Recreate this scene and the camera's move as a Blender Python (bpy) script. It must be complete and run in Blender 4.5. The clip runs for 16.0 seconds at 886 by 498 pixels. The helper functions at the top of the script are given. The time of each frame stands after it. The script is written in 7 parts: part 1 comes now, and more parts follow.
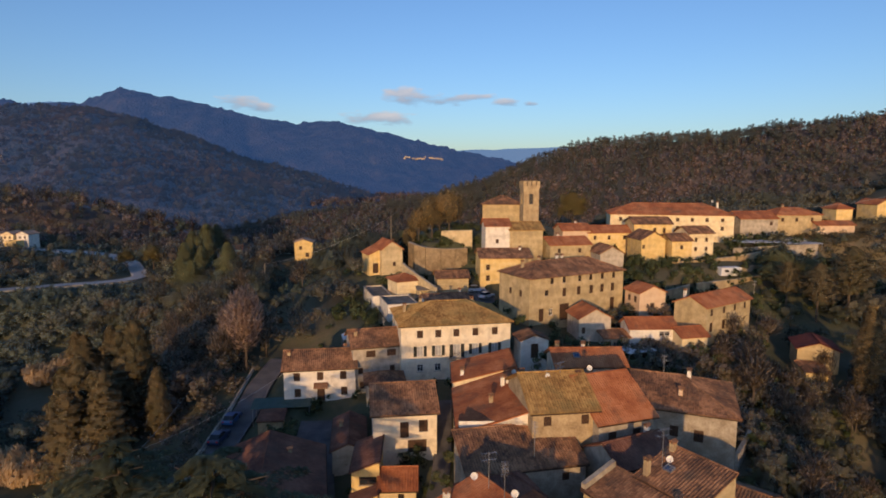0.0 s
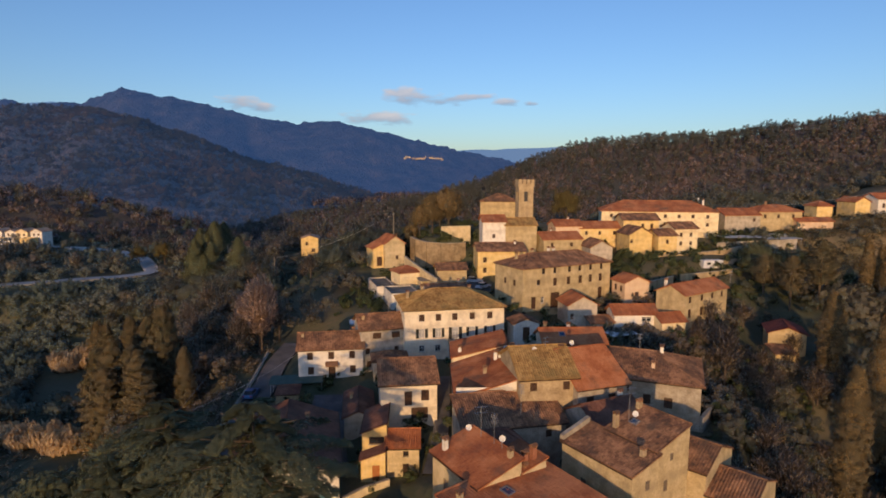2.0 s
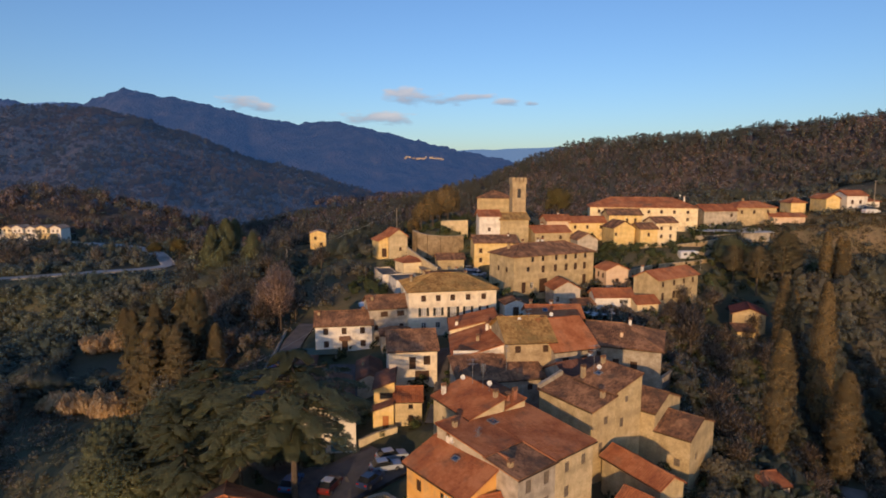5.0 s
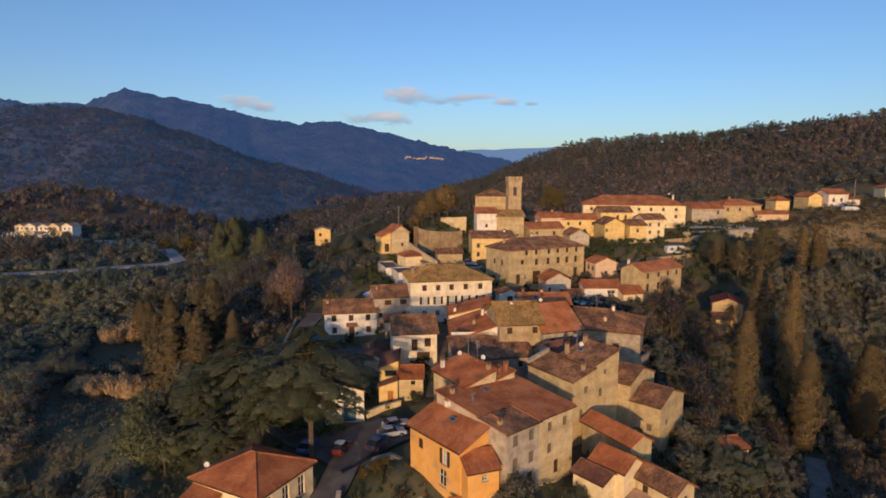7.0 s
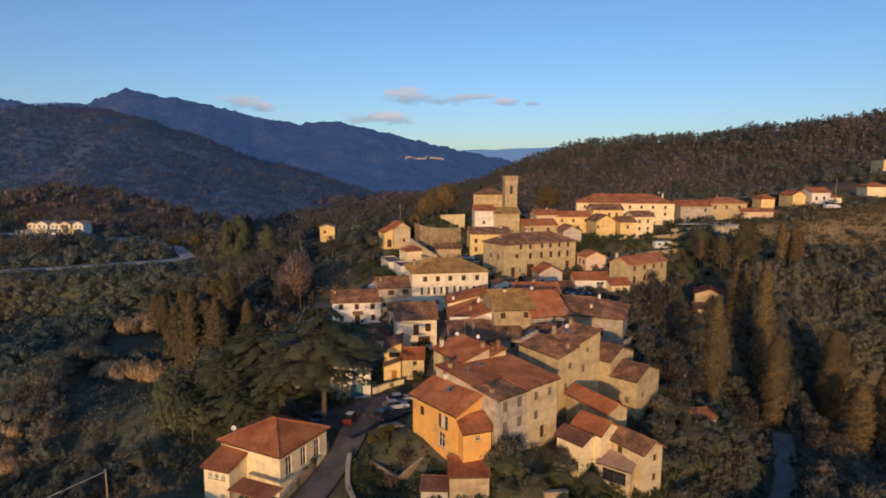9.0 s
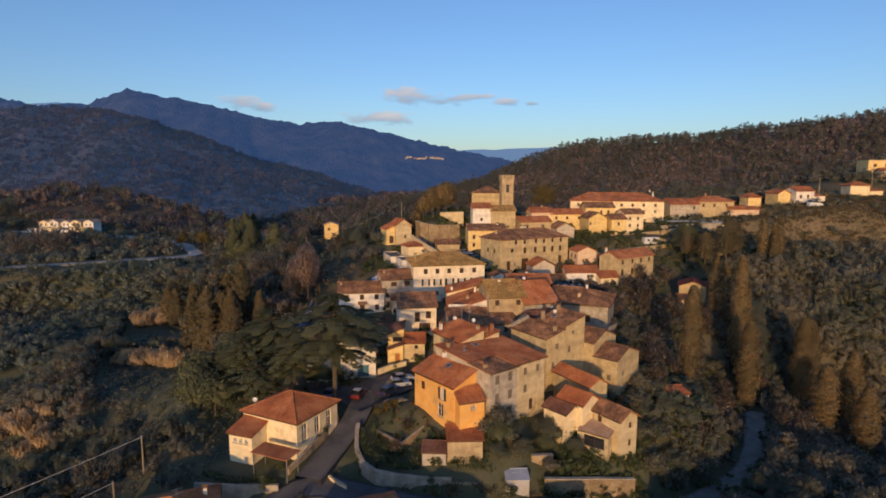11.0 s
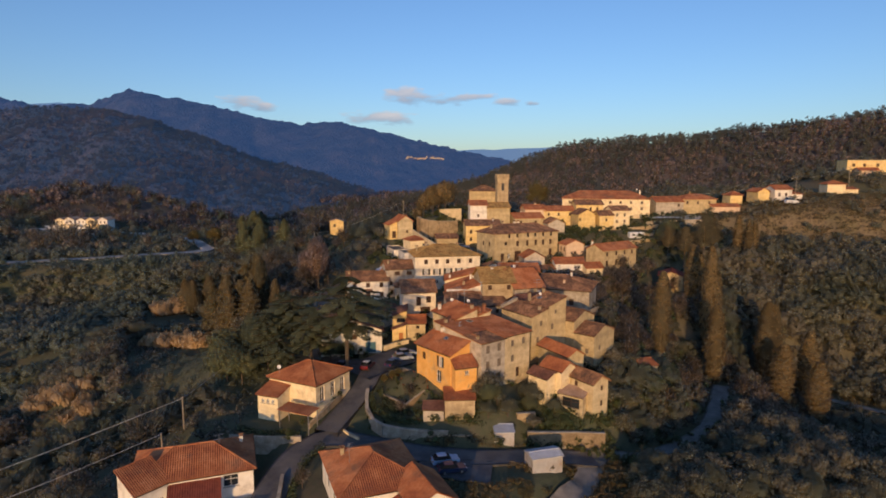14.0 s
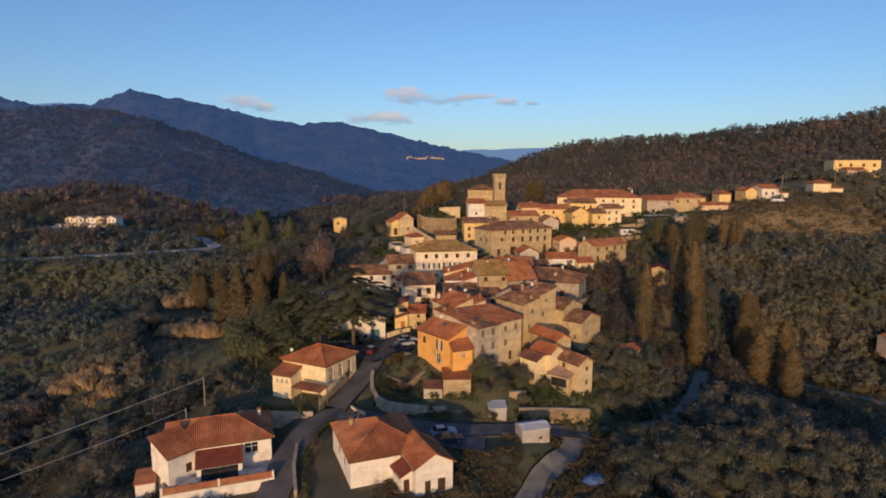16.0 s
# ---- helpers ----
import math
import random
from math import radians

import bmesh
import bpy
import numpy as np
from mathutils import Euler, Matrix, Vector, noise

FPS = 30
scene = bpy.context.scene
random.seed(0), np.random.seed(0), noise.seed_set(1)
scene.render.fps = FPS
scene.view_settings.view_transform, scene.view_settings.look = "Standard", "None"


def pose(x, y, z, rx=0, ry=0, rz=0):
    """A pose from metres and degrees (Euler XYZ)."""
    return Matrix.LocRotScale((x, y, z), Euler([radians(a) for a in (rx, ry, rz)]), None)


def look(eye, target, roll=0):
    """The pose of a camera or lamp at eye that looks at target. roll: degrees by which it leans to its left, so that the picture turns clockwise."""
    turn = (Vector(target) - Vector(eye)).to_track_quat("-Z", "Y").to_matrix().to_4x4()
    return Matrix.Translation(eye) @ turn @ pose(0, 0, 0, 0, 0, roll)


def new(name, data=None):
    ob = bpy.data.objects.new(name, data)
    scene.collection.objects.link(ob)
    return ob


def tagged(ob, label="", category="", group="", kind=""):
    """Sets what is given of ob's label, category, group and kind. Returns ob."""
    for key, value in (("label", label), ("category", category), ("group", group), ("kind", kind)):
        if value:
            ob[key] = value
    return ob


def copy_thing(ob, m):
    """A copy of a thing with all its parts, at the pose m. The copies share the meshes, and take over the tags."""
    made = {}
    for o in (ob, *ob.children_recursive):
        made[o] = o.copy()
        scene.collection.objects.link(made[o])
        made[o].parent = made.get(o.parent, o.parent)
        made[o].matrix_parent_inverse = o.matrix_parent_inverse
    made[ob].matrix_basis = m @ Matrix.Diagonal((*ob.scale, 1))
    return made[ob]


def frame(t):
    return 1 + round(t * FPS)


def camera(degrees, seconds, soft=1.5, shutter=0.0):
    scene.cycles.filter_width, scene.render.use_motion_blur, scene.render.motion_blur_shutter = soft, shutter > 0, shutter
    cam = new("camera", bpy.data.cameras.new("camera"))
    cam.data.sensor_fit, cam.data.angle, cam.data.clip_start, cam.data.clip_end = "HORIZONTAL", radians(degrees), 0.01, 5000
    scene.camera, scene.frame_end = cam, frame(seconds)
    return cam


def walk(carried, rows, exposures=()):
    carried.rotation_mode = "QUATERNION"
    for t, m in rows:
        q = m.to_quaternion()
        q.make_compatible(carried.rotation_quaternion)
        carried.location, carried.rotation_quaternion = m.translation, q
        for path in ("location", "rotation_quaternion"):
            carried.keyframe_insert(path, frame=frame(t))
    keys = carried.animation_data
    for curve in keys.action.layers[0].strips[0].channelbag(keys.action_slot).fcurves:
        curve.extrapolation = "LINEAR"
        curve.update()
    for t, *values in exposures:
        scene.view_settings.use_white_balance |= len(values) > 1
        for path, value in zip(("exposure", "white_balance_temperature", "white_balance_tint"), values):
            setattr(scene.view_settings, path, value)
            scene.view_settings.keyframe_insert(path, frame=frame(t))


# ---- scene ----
# camera and its way: a level glide backwards over the village
cam = camera(74.28, 16.0, soft=1.8)
PATH = [
    (0, (-0.041, 0.201, 40.914), (0.645, 99.425, 28.496), 0.151),
    (2, (-0.009, -9.344, 40.564), (0.645, 89.879, 28.143), 0.146),
    (4, (0.052, -18.897, 40.241), (0.675, 80.326, 27.814), 0.142),
    (6, (0.142, -28.456, 39.942), (0.733, 70.767, 27.512), 0.138),
    (8, (0.261, -38.022, 39.669), (0.821, 61.200, 27.234), 0.134),
    (10, (0.409, -47.595, 39.421), (0.938, 51.627, 26.982), 0.129),
    (12, (0.587, -57.174, 39.199), (1.084, 42.047, 26.756), 0.125),
    (14, (0.793, -66.761, 39.003), (1.258, 32.460, 26.555), 0.121),
    (16, (1.028, -76.354, 38.832), (1.462, 22.866, 26.379), 0.117),
]
walk(cam, [(t, look(eye, target, roll)) for t, eye, target, roll in PATH])

# ---- sky, sun and exposure ----
SUN_AZ, SUN_EL = radians(191), radians(7.2)      # from +y, clockwise
world = bpy.data.worlds.new("sky")
scene.world = world
world.use_nodes = True
wn, wl = world.node_tree.nodes, world.node_tree.links
wn.clear()


def wnode(kind, **values):
    n = wn.new(kind)
    for k, v in values.items():
        n.inputs[int(k[1:])].default_value = v
    return n


def wmath(op, a, b=None):
    n = wn.new("ShaderNodeMath")
    n.operation = op
    for k, v in enumerate((a, b)):
        if v is None:
            continue
        if isinstance(v, (int, float)):
            n.inputs[k].default_value = v
        else:
            wl.new(v, n.inputs[k])
    return n.outputs[0]


sky = wn.new("ShaderNodeTexSky")
sky.sky_type, sky.sun_disc = "NISHITA", False
sky.sun_elevation, sky.sun_rotation = SUN_EL, SUN_AZ
sky.air_density, sky.dust_density, sky.ozone_density = 1.0, 0.6, 3.2
coord = wn.new("ShaderNodeTexCoord")
split = wn.new("ShaderNodeSeparateXYZ")
wl.new(coord.outputs["Generated"], split.inputs[0])
az = wmath("ARCTAN2", split.outputs[0], split.outputs[1])
el = wmath("ARCSINE", split.outputs[2])
puff = wn.new("ShaderNodeTexNoise")
puff.inputs["Scale"].default_value, puff.inputs["Detail"].default_value = 30.0, 8.0
stretch = wn.new("ShaderNodeMapping")
stretch.inputs["Scale"].default_value = (1, 1, 3.2)
wl.new(coord.outputs["Generated"], stretch.inputs[0])
wl.new(stretch.outputs[0], puff.inputs["Vector"])
cover, tops, sums = None, None, None
for ca, ce, wa, we in ((-0.058, 0.135, 0.036, 0.011), (-0.016, 0.126, 0.078, 0.011), (0.052, 0.130, 0.040, 0.006), (-0.104, 0.096, 0.062, 0.012), (-0.072, 0.092, 0.030, 0.010),
                       (0.113, 0.121, 0.024, 0.007), (0.150, 0.119, 0.014, 0.004), (-0.318, 0.115, 0.034, 0.011), (-0.295, 0.108, 0.030, 0.008)):
    dx = wmath("DIVIDE", wmath("SUBTRACT", az, ca), wa)
    dy = wmath("DIVIDE", wmath("SUBTRACT", el, ce), we)
    e = wmath("SUBTRACT", 1.0, wmath("ADD", wmath("MULTIPLY", dx, dx), wmath("MULTIPLY", dy, dy)))
    w = wmath("MAXIMUM", wmath("ADD", e, 1.0), 0.0)
    cover = e if cover is None else wmath("MAXIMUM", cover, e)
    tops = wmath("MULTIPLY", w, dy) if tops is None else wmath("ADD", tops, wmath("MULTIPLY", w, dy))
    sums = w if sums is None else wmath("ADD", sums, w)
mask = wmath("ADD", cover, wmath("MULTIPLY", wmath("SUBTRACT", puff.outputs[0], 0.48), 4.2))
mask = wmath("MULTIPLY", wmath("MINIMUM", wmath("MAXIMUM", wmath("MULTIPLY", mask, 0.85), 0.0), 1.0), 0.78)
lit = wmath("ADD", wmath("DIVIDE", tops, wmath("ADD", sums, 0.01)), wmath("MULTIPLY", wmath("SUBTRACT", puff.outputs[0], 0.5), 2.4))
lit = wmath("MINIMUM", wmath("MAXIMUM", wmath("ADD", wmath("MULTIPLY", lit, 0.6), 0.42), 0.0), 1.0)
shade = wn.new("ShaderNodeMix")            # grey-blue undersides, pinkish white tops
shade.data_type = "RGBA"
wl.new(lit, shade.inputs[0])
shade.inputs[6].default_value, shade.inputs[7].default_value = (1.35, 1.75, 2.45, 1), (3.6, 3.15, 3.1, 1)
cloud_mix = wn.new("ShaderNodeMix")
cloud_mix.data_type = "RGBA"
wl.new(mask, cloud_mix.inputs[0])
wl.new(shade.outputs[2], cloud_mix.inputs[7])
tint = wn.new("ShaderNodeMix")            # a clear winter sky, a little bluer than the model's
tint.data_type, tint.blend_type = "RGBA", "MULTIPLY"
tint.inputs[0].default_value = 1.0
wl.new(sky.outputs[0], tint.inputs[6])
tint.inputs[7].default_value = (0.99, 0.97, 1.13, 1)
wl.new(tint.outputs[2], cloud_mix.inputs[6])
back = wn.new("ShaderNodeBackground")
back.inputs["Strength"].default_value = 0.183
wl.new(cloud_mix.outputs[2], back.inputs[0])
out = wn.new("ShaderNodeOutputWorld")
wl.new(back.outputs[0], out.inputs[0])

sun = new("sun", bpy.data.lights.new("sun", "SUN"))
sun.data.energy, sun.data.angle, sun.data.color = 3.05, radians(1.0), (1.0, 0.61, 0.29)
to_sun = Vector((math.sin(SUN_AZ) * math.cos(SUN_EL), math.cos(SUN_AZ) * math.cos(SUN_EL), math.sin(SUN_EL)))
sun.matrix_world = look(to_sun * 300, (0, 0, 0))
scene.view_settings.exposure = 0.0


# ---- materials ----
def material(name, colors, scale=2.0, rough=0.85, bump=0.3, fine=14.0, bump_dist=0.03, metal=0.0, per_object=0.0, per_island=0.0,
             stain=None, stain_scale=0.35, spec=0.3, grain=0.35, thin=0.0, sparse=0.38, cells=0.0, cell_scale=3.4):
    """Colours blended by broad and fine noise, with optional stains, a bump, and variation by object or loose piece."""
    m = bpy.data.materials.new(name)
    m.use_nodes = True
    n, l = m.node_tree.nodes, m.node_tree.links
    b = n["Principled BSDF"]
    b.inputs["Roughness"].default_value, b.inputs["Metallic"].default_value = rough, metal
    b.inputs["Specular IOR Level"].default_value = spec
    tc = n.new("ShaderNodeTexCoord")
    where = tc.outputs["Object"]
    broad, small = n.new("ShaderNodeTexNoise"), n.new("ShaderNodeTexNoise")
    broad.inputs["Scale"].default_value, broad.inputs["Detail"].default_value = scale, 5.0
    small.inputs["Scale"].default_value, small.inputs["Detail"].default_value = fine, 4.0
    l.new(where, broad.inputs["Vector"])
    l.new(where, small.inputs["Vector"])
    add = n.new("ShaderNodeMath")
    add.operation = "MULTIPLY_ADD"
    l.new(small.outputs[0], add.inputs[0])
    add.inputs[1].default_value = grain
    l.new(broad.outputs[0], add.inputs[2])
    shift = add.outputs[0]
    for amount, socket in ((per_object, n.new("ShaderNodeObjectInfo").outputs["Random"]),
                           (per_island, n.new("ShaderNodeNewGeometry").outputs["Random Per Island"])):
        if amount:
            s = n.new("ShaderNodeMath")
            s.operation = "MULTIPLY_ADD"
            l.new(socket, s.inputs[0])
            s.inputs[1].default_value = amount
            l.new(shift, s.inputs[2])
            o = n.new("ShaderNodeMath")
            o.operation = "SUBTRACT"
            l.new(s.outputs[0], o.inputs[0])
            o.inputs[1].default_value = amount / 2
            shift = o.outputs[0]
    if cells:                                  # single stones of a rubble wall
        vo, px, o = n.new("ShaderNodeTexVoronoi"), n.new("ShaderNodeSeparateColor"), n.new("ShaderNodeMath")
        vo.inputs["Scale"].default_value = cell_scale
        l.new(where, vo.inputs["Vector"])
        l.new(vo.outputs["Color"], px.inputs[0])
        o.operation = "MULTIPLY_ADD"
        l.new(px.outputs[0], o.inputs[0])
        o.inputs[1].default_value = cells
        l.new(shift, o.inputs[2])
        d = n.new("ShaderNodeMath")
        d.operation = "SUBTRACT"
        l.new(o.outputs[0], d.inputs[0])
        d.inputs[1].default_value = cells / 2
        shift = d.outputs[0]
    ramp = n.new("ShaderNodeValToRGB")
    els = ramp.color_ramp.elements
    lo, hi = 0.36 + grain * 0.36, 0.62 + grain * 0.62
    for k, c in enumerate(colors):
        p = lo + (hi - lo) * k / max(1, len(colors) - 1)
        e = els[k] if k < 2 else els.new(p)
        e.position, e.color = p, (*c, 1)
    if len(colors) == 1:
        els[1].color = (*colors[0], 1)
    l.new(shift, ramp.inputs[0])
    color = ramp.outputs[0]
    if stain:
        st = n.new("ShaderNodeTexNoise")
        st.inputs["Scale"].default_value, st.inputs["Detail"].default_value, st.inputs["Roughness"].default_value = stain_scale, 8.0, 0.7
        l.new(where, st.inputs["Vector"])
        sr = n.new("ShaderNodeValToRGB")
        sr.color_ramp.elements[0].position, sr.color_ramp.elements[1].position = 0.5, 0.68
        l.new(st.outputs[0], sr.inputs[0])
        mix = n.new("ShaderNodeMix")
        mix.data_type = "RGBA"
        l.new(sr.outputs[0], mix.inputs[0])
        l.new(color, mix.inputs[6])
        mix.inputs[7].default_value = (*stain, 1)
        color = mix.outputs[2]
    l.new(color, b.inputs["Base Color"])
    if bump:
        bp = n.new("ShaderNodeBump")
        bp.inputs["Strength"].default_value, bp.inputs["Distance"].default_value = bump, bump_dist
        l.new(add.outputs[0], bp.inputs["Height"])
        l.new(bp.outputs[0], b.inputs["Normal"])
    if thin:                                   # leaves let some light through
        tr, mx = n.new("ShaderNodeBsdfTranslucent"), n.new("ShaderNodeMixShader")
        l.new(color, tr.inputs["Color"])
        mx.inputs[0].default_value = thin
        l.new(b.outputs[0], mx.inputs[1])
        l.new(tr.outputs[0], mx.inputs[2])
        veil, gap = n.new("ShaderNodeMixShader"), n.new("ShaderNodeBsdfTransparent")
        veil.inputs[0].default_value = sparse      # gaps between the single leaves or twigs of a spray
        l.new(mx.outputs[0], veil.inputs[1])
        l.new(gap.outputs[0], veil.inputs[2])
        l.new(veil.outputs[0], n["Material Output"].inputs["Surface"])
    return m


M = {}
M["tile_red"] = material("tile_red", [(0.282, 0.092, 0.040), (0.418, 0.146, 0.058), (0.526, 0.218, 0.096)], 0.35, 0.9, 0.2, 6.0, stain=(0.19, 0.10, 0.062), stain_scale=0.25, per_object=0.12, per_island=0.12)
M["tile_old"] = material("tile_old", [(0.113, 0.064, 0.042), (0.254, 0.127, 0.066), (0.454, 0.237, 0.121)], 0.4, 0.92, 0.3, 5.0, stain=(0.14, 0.09, 0.06), stain_scale=0.3, per_object=0.1, per_island=0.2, grain=0.45)
M["tile_ochre"] = material("tile_ochre", [(0.238, 0.127, 0.044), (0.400, 0.231, 0.075), (0.540, 0.336, 0.116)], 0.4, 0.92, 0.3, 5.0, stain=(0.27, 0.19, 0.07), stain_scale=0.3, per_island=0.26, grain=0.45)
M["tile_dark"] = material("tile_dark", [(0.119, 0.055, 0.040), (0.200, 0.090, 0.058), (0.270, 0.132, 0.086)], 0.35, 0.9, 0.2, 6.0, stain=(0.12, 0.075, 0.055), stain_scale=0.25, per_object=0.1, per_island=0.16)
M["tile_pale"] = material("tile_pale", [(0.38, 0.25, 0.17), (0.50, 0.35, 0.25)], 0.5, 0.9, 0.2, per_island=0.2)
M["plaster_white"] = material("plaster_white", [(0.663, 0.610, 0.524), (0.792, 0.738, 0.642), (0.845, 0.802, 0.717)], 0.8, 0.9, 0.15, 20.0, stain=(0.55, 0.49, 0.41), stain_scale=0.45, per_object=0.1)
M["plaster_cream"] = material("plaster_cream", [(0.706, 0.567, 0.332), (0.813, 0.674, 0.417), (0.856, 0.738, 0.503)], 0.8, 0.9, 0.15, 20.0, stain=(0.57, 0.45, 0.27), stain_scale=0.45, per_object=0.12)
M["plaster_yellow"] = material("plaster_yellow", [(0.663, 0.471, 0.182), (0.770, 0.567, 0.235), (0.813, 0.631, 0.321)], 0.8, 0.9, 0.15, 20.0, stain=(0.50, 0.36, 0.18), stain_scale=0.3, per_object=0.15)
M["plaster_orange"] = material("plaster_orange", [(0.706, 0.353, 0.091), (0.792, 0.428, 0.118), (0.835, 0.492, 0.171)], 0.7, 0.9, 0.15, 20.0, stain=(0.52, 0.30, 0.12), stain_scale=0.35)
M["plaster_pink"] = material("plaster_pink", [(0.62, 0.44, 0.29), (0.71, 0.53, 0.36), (0.75, 0.59, 0.43)], 0.7, 0.9, 0.15, 20.0, stain=(0.6, 0.44, 0.3), stain_scale=0.3)
M["plaster_grey"] = material("plaster_grey", [(0.332, 0.284, 0.219), (0.482, 0.417, 0.326), (0.599, 0.524, 0.423)], 0.8, 0.92, 0.2, 18.0, stain=(0.33, 0.28, 0.22), stain_scale=0.35, per_object=0.15)
M["stone"] = material("stone", [(0.280, 0.202, 0.112), (0.403, 0.302, 0.174), (0.526, 0.414, 0.252)], 0.7, 0.95, 0.6, 4.5, 0.05, stain=(0.36, 0.28, 0.18), stain_scale=0.25, per_object=0.1, grain=0.5, cells=0.09)
M["stone_grey"] = material("stone_grey", [(0.280, 0.235, 0.174), (0.392, 0.336, 0.258), (0.504, 0.442, 0.347)], 0.7, 0.95, 0.6, 4.5, 0.05, stain=(0.29, 0.24, 0.17), stain_scale=0.25, per_object=0.1, grain=0.5, cells=0.09)
M["stone_yellow"] = material("stone_yellow", [(0.470, 0.370, 0.213), (0.594, 0.476, 0.280), (0.694, 0.571, 0.358)], 0.7, 0.95, 0.5, 4.5, 0.05, stain=(0.38, 0.30, 0.18), stain_scale=0.4, grain=0.5, cells=0.09)
M["stone_gold"] = material("stone_gold", [(0.375, 0.286, 0.151), (0.493, 0.381, 0.207), (0.605, 0.482, 0.280)], 0.7, 0.95, 0.5, 4.5, 0.05, stain=(0.38, 0.30, 0.18), stain_scale=0.4, grain=0.5, cells=0.09)
M["porch_red"] = material("porch_red", [(0.17, 0.045, 0.028), (0.24, 0.065, 0.04)], 1.0, 0.85, 0.2, per_island=0.2)
M["terracotta"] = material("terracotta", [(0.28, 0.11, 0.06), (0.38, 0.16, 0.09)], 1.2, 0.85, 0.2, stain=(0.22, 0.11, 0.07))
M["glass"] = material("glass", [(0.015, 0.018, 0.022), (0.03, 0.035, 0.042)], 0.7, 0.12, 0.0, spec=0.6)
M["net_curtain"] = material("net_curtain", [(0.30, 0.30, 0.30), (0.46, 0.46, 0.45)], 6, 0.5, 0.05, spec=0.5)
M["frame_white"] = material("frame_white", [(0.66, 0.63, 0.58), (0.76, 0.74, 0.70)], 3, 0.6, 0.1)
M["wood_dark"] = material("wood_dark", [(0.055, 0.03, 0.018), (0.09, 0.05, 0.03)], 3, 0.7, 0.2)
M["wood_worn"] = material("wood_worn", [(0.15, 0.115, 0.085), (0.23, 0.185, 0.14)], 3, 0.8, 0.2, per_object=0.25)
M["shutter_green"] = material("shutter_green", [(0.028, 0.030, 0.026), (0.045, 0.046, 0.04)], 3, 0.7, 0.2)
M["wood_orange"] = material("wood_orange", [(0.36, 0.13, 0.04), (0.46, 0.18, 0.06)], 3, 0.6, 0.2)
M["blue_paint"] = material("blue_paint", [(0.05, 0.13, 0.17), (0.07, 0.17, 0.22)], 3, 0.6, 0.2)
M["metal_white"] = material("metal_white", [(0.62, 0.63, 0.65), (0.74, 0.75, 0.77)], 1.5, 0.45, 0.1, stain=(0.5, 0.46, 0.4))
M["sheet_metal"] = material("sheet_metal", [(0.36, 0.345, 0.33), (0.47, 0.455, 0.44)], 1.5, 0.5, 0.1, stain=(0.34, 0.28, 0.22))
M["sheet_roof"] = material("sheet_roof", [(0.42, 0.45, 0.50), (0.52, 0.55, 0.60)], 1.5, 0.4, 0.1, stain=(0.36, 0.36, 0.36))
M["metal_grey"] = material("metal_grey", [(0.24, 0.24, 0.25), (0.36, 0.36, 0.37)], 3, 0.45, 0.1, metal=0.6)
M["dark_metal"] = material("dark_metal", [(0.03, 0.03, 0.035), (0.06, 0.06, 0.065)], 3, 0.5, 0.1)
M["cable_grey"] = material("cable_grey", [(0.42, 0.42, 0.42), (0.52, 0.51, 0.50)], 2, 0.6, 0)
M["wood_pole"] = material("wood_pole", [(0.22, 0.18, 0.13), (0.34, 0.29, 0.22)], 3, 0.85, 0.3)
M["asphalt"] = material("asphalt", [(0.069, 0.069, 0.075), (0.106, 0.104, 0.107), (0.150, 0.144, 0.143)], 0.4, 0.9, 0.2, 9.0, stain=(0.15, 0.135, 0.115), stain_scale=0.12)
M["gravel"] = material("gravel", [(0.16, 0.15, 0.135), (0.26, 0.24, 0.21)], 0.6, 0.95, 0.4, 9.0, stain=(0.13, 0.12, 0.08), stain_scale=0.2)
M["bark"] = material("bark", [(0.06, 0.045, 0.032), (0.13, 0.10, 0.075)], 4, 0.95, 0.5)
M["leaf_olive"] = material("leaf_olive", [(0.150, 0.166, 0.116), (0.200, 0.200, 0.146), (0.262, 0.236, 0.174)], 0.06, 0.8, 0, fine=1.8, per_island=0.12, per_object=0.3, thin=0.5)
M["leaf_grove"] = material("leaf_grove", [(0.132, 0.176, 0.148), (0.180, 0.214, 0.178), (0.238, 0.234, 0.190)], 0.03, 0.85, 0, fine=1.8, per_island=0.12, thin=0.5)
M["leaf_cypress"] = material("leaf_cypress", [(0.096, 0.092, 0.054), (0.152, 0.126, 0.072), (0.205, 0.160, 0.090)], 0.6, 0.85, 0, per_island=0.35, per_object=0.2, thin=0.35)
M["leaf_gold_brown"] = material("leaf_gold_brown", [(0.178, 0.142, 0.077), (0.248, 0.190, 0.099), (0.312, 0.231, 0.121)], 0.3, 0.85, 0, per_island=0.2, per_object=0.2, thin=0.5)
M["leaf_cedar"] = material("leaf_cedar", [(0.076, 0.098, 0.060), (0.130, 0.148, 0.082), (0.200, 0.204, 0.108)], 0.5, 0.85, 0, per_island=0.35, thin=0.35)
M["leaf_wood"] = material("leaf_wood", [(0.128, 0.166, 0.124), (0.184, 0.186, 0.146), (0.258, 0.214, 0.172)], 0.03, 0.9, 0, fine=1.6, per_island=0.16, thin=0.5)
M["leaf_pine"] = material("leaf_pine", [(0.066, 0.080, 0.073), (0.096, 0.106, 0.089), (0.137, 0.132, 0.108)], 0.02, 0.9, 0, fine=0.5, per_island=0.4, thin=0.35)
M["leaf_ridge"] = material("leaf_ridge", [(0.136, 0.127, 0.132), (0.205, 0.168, 0.162), (0.286, 0.213, 0.190)], 0.02, 0.9, 0, fine=0.5, per_island=0.4, thin=0.35)
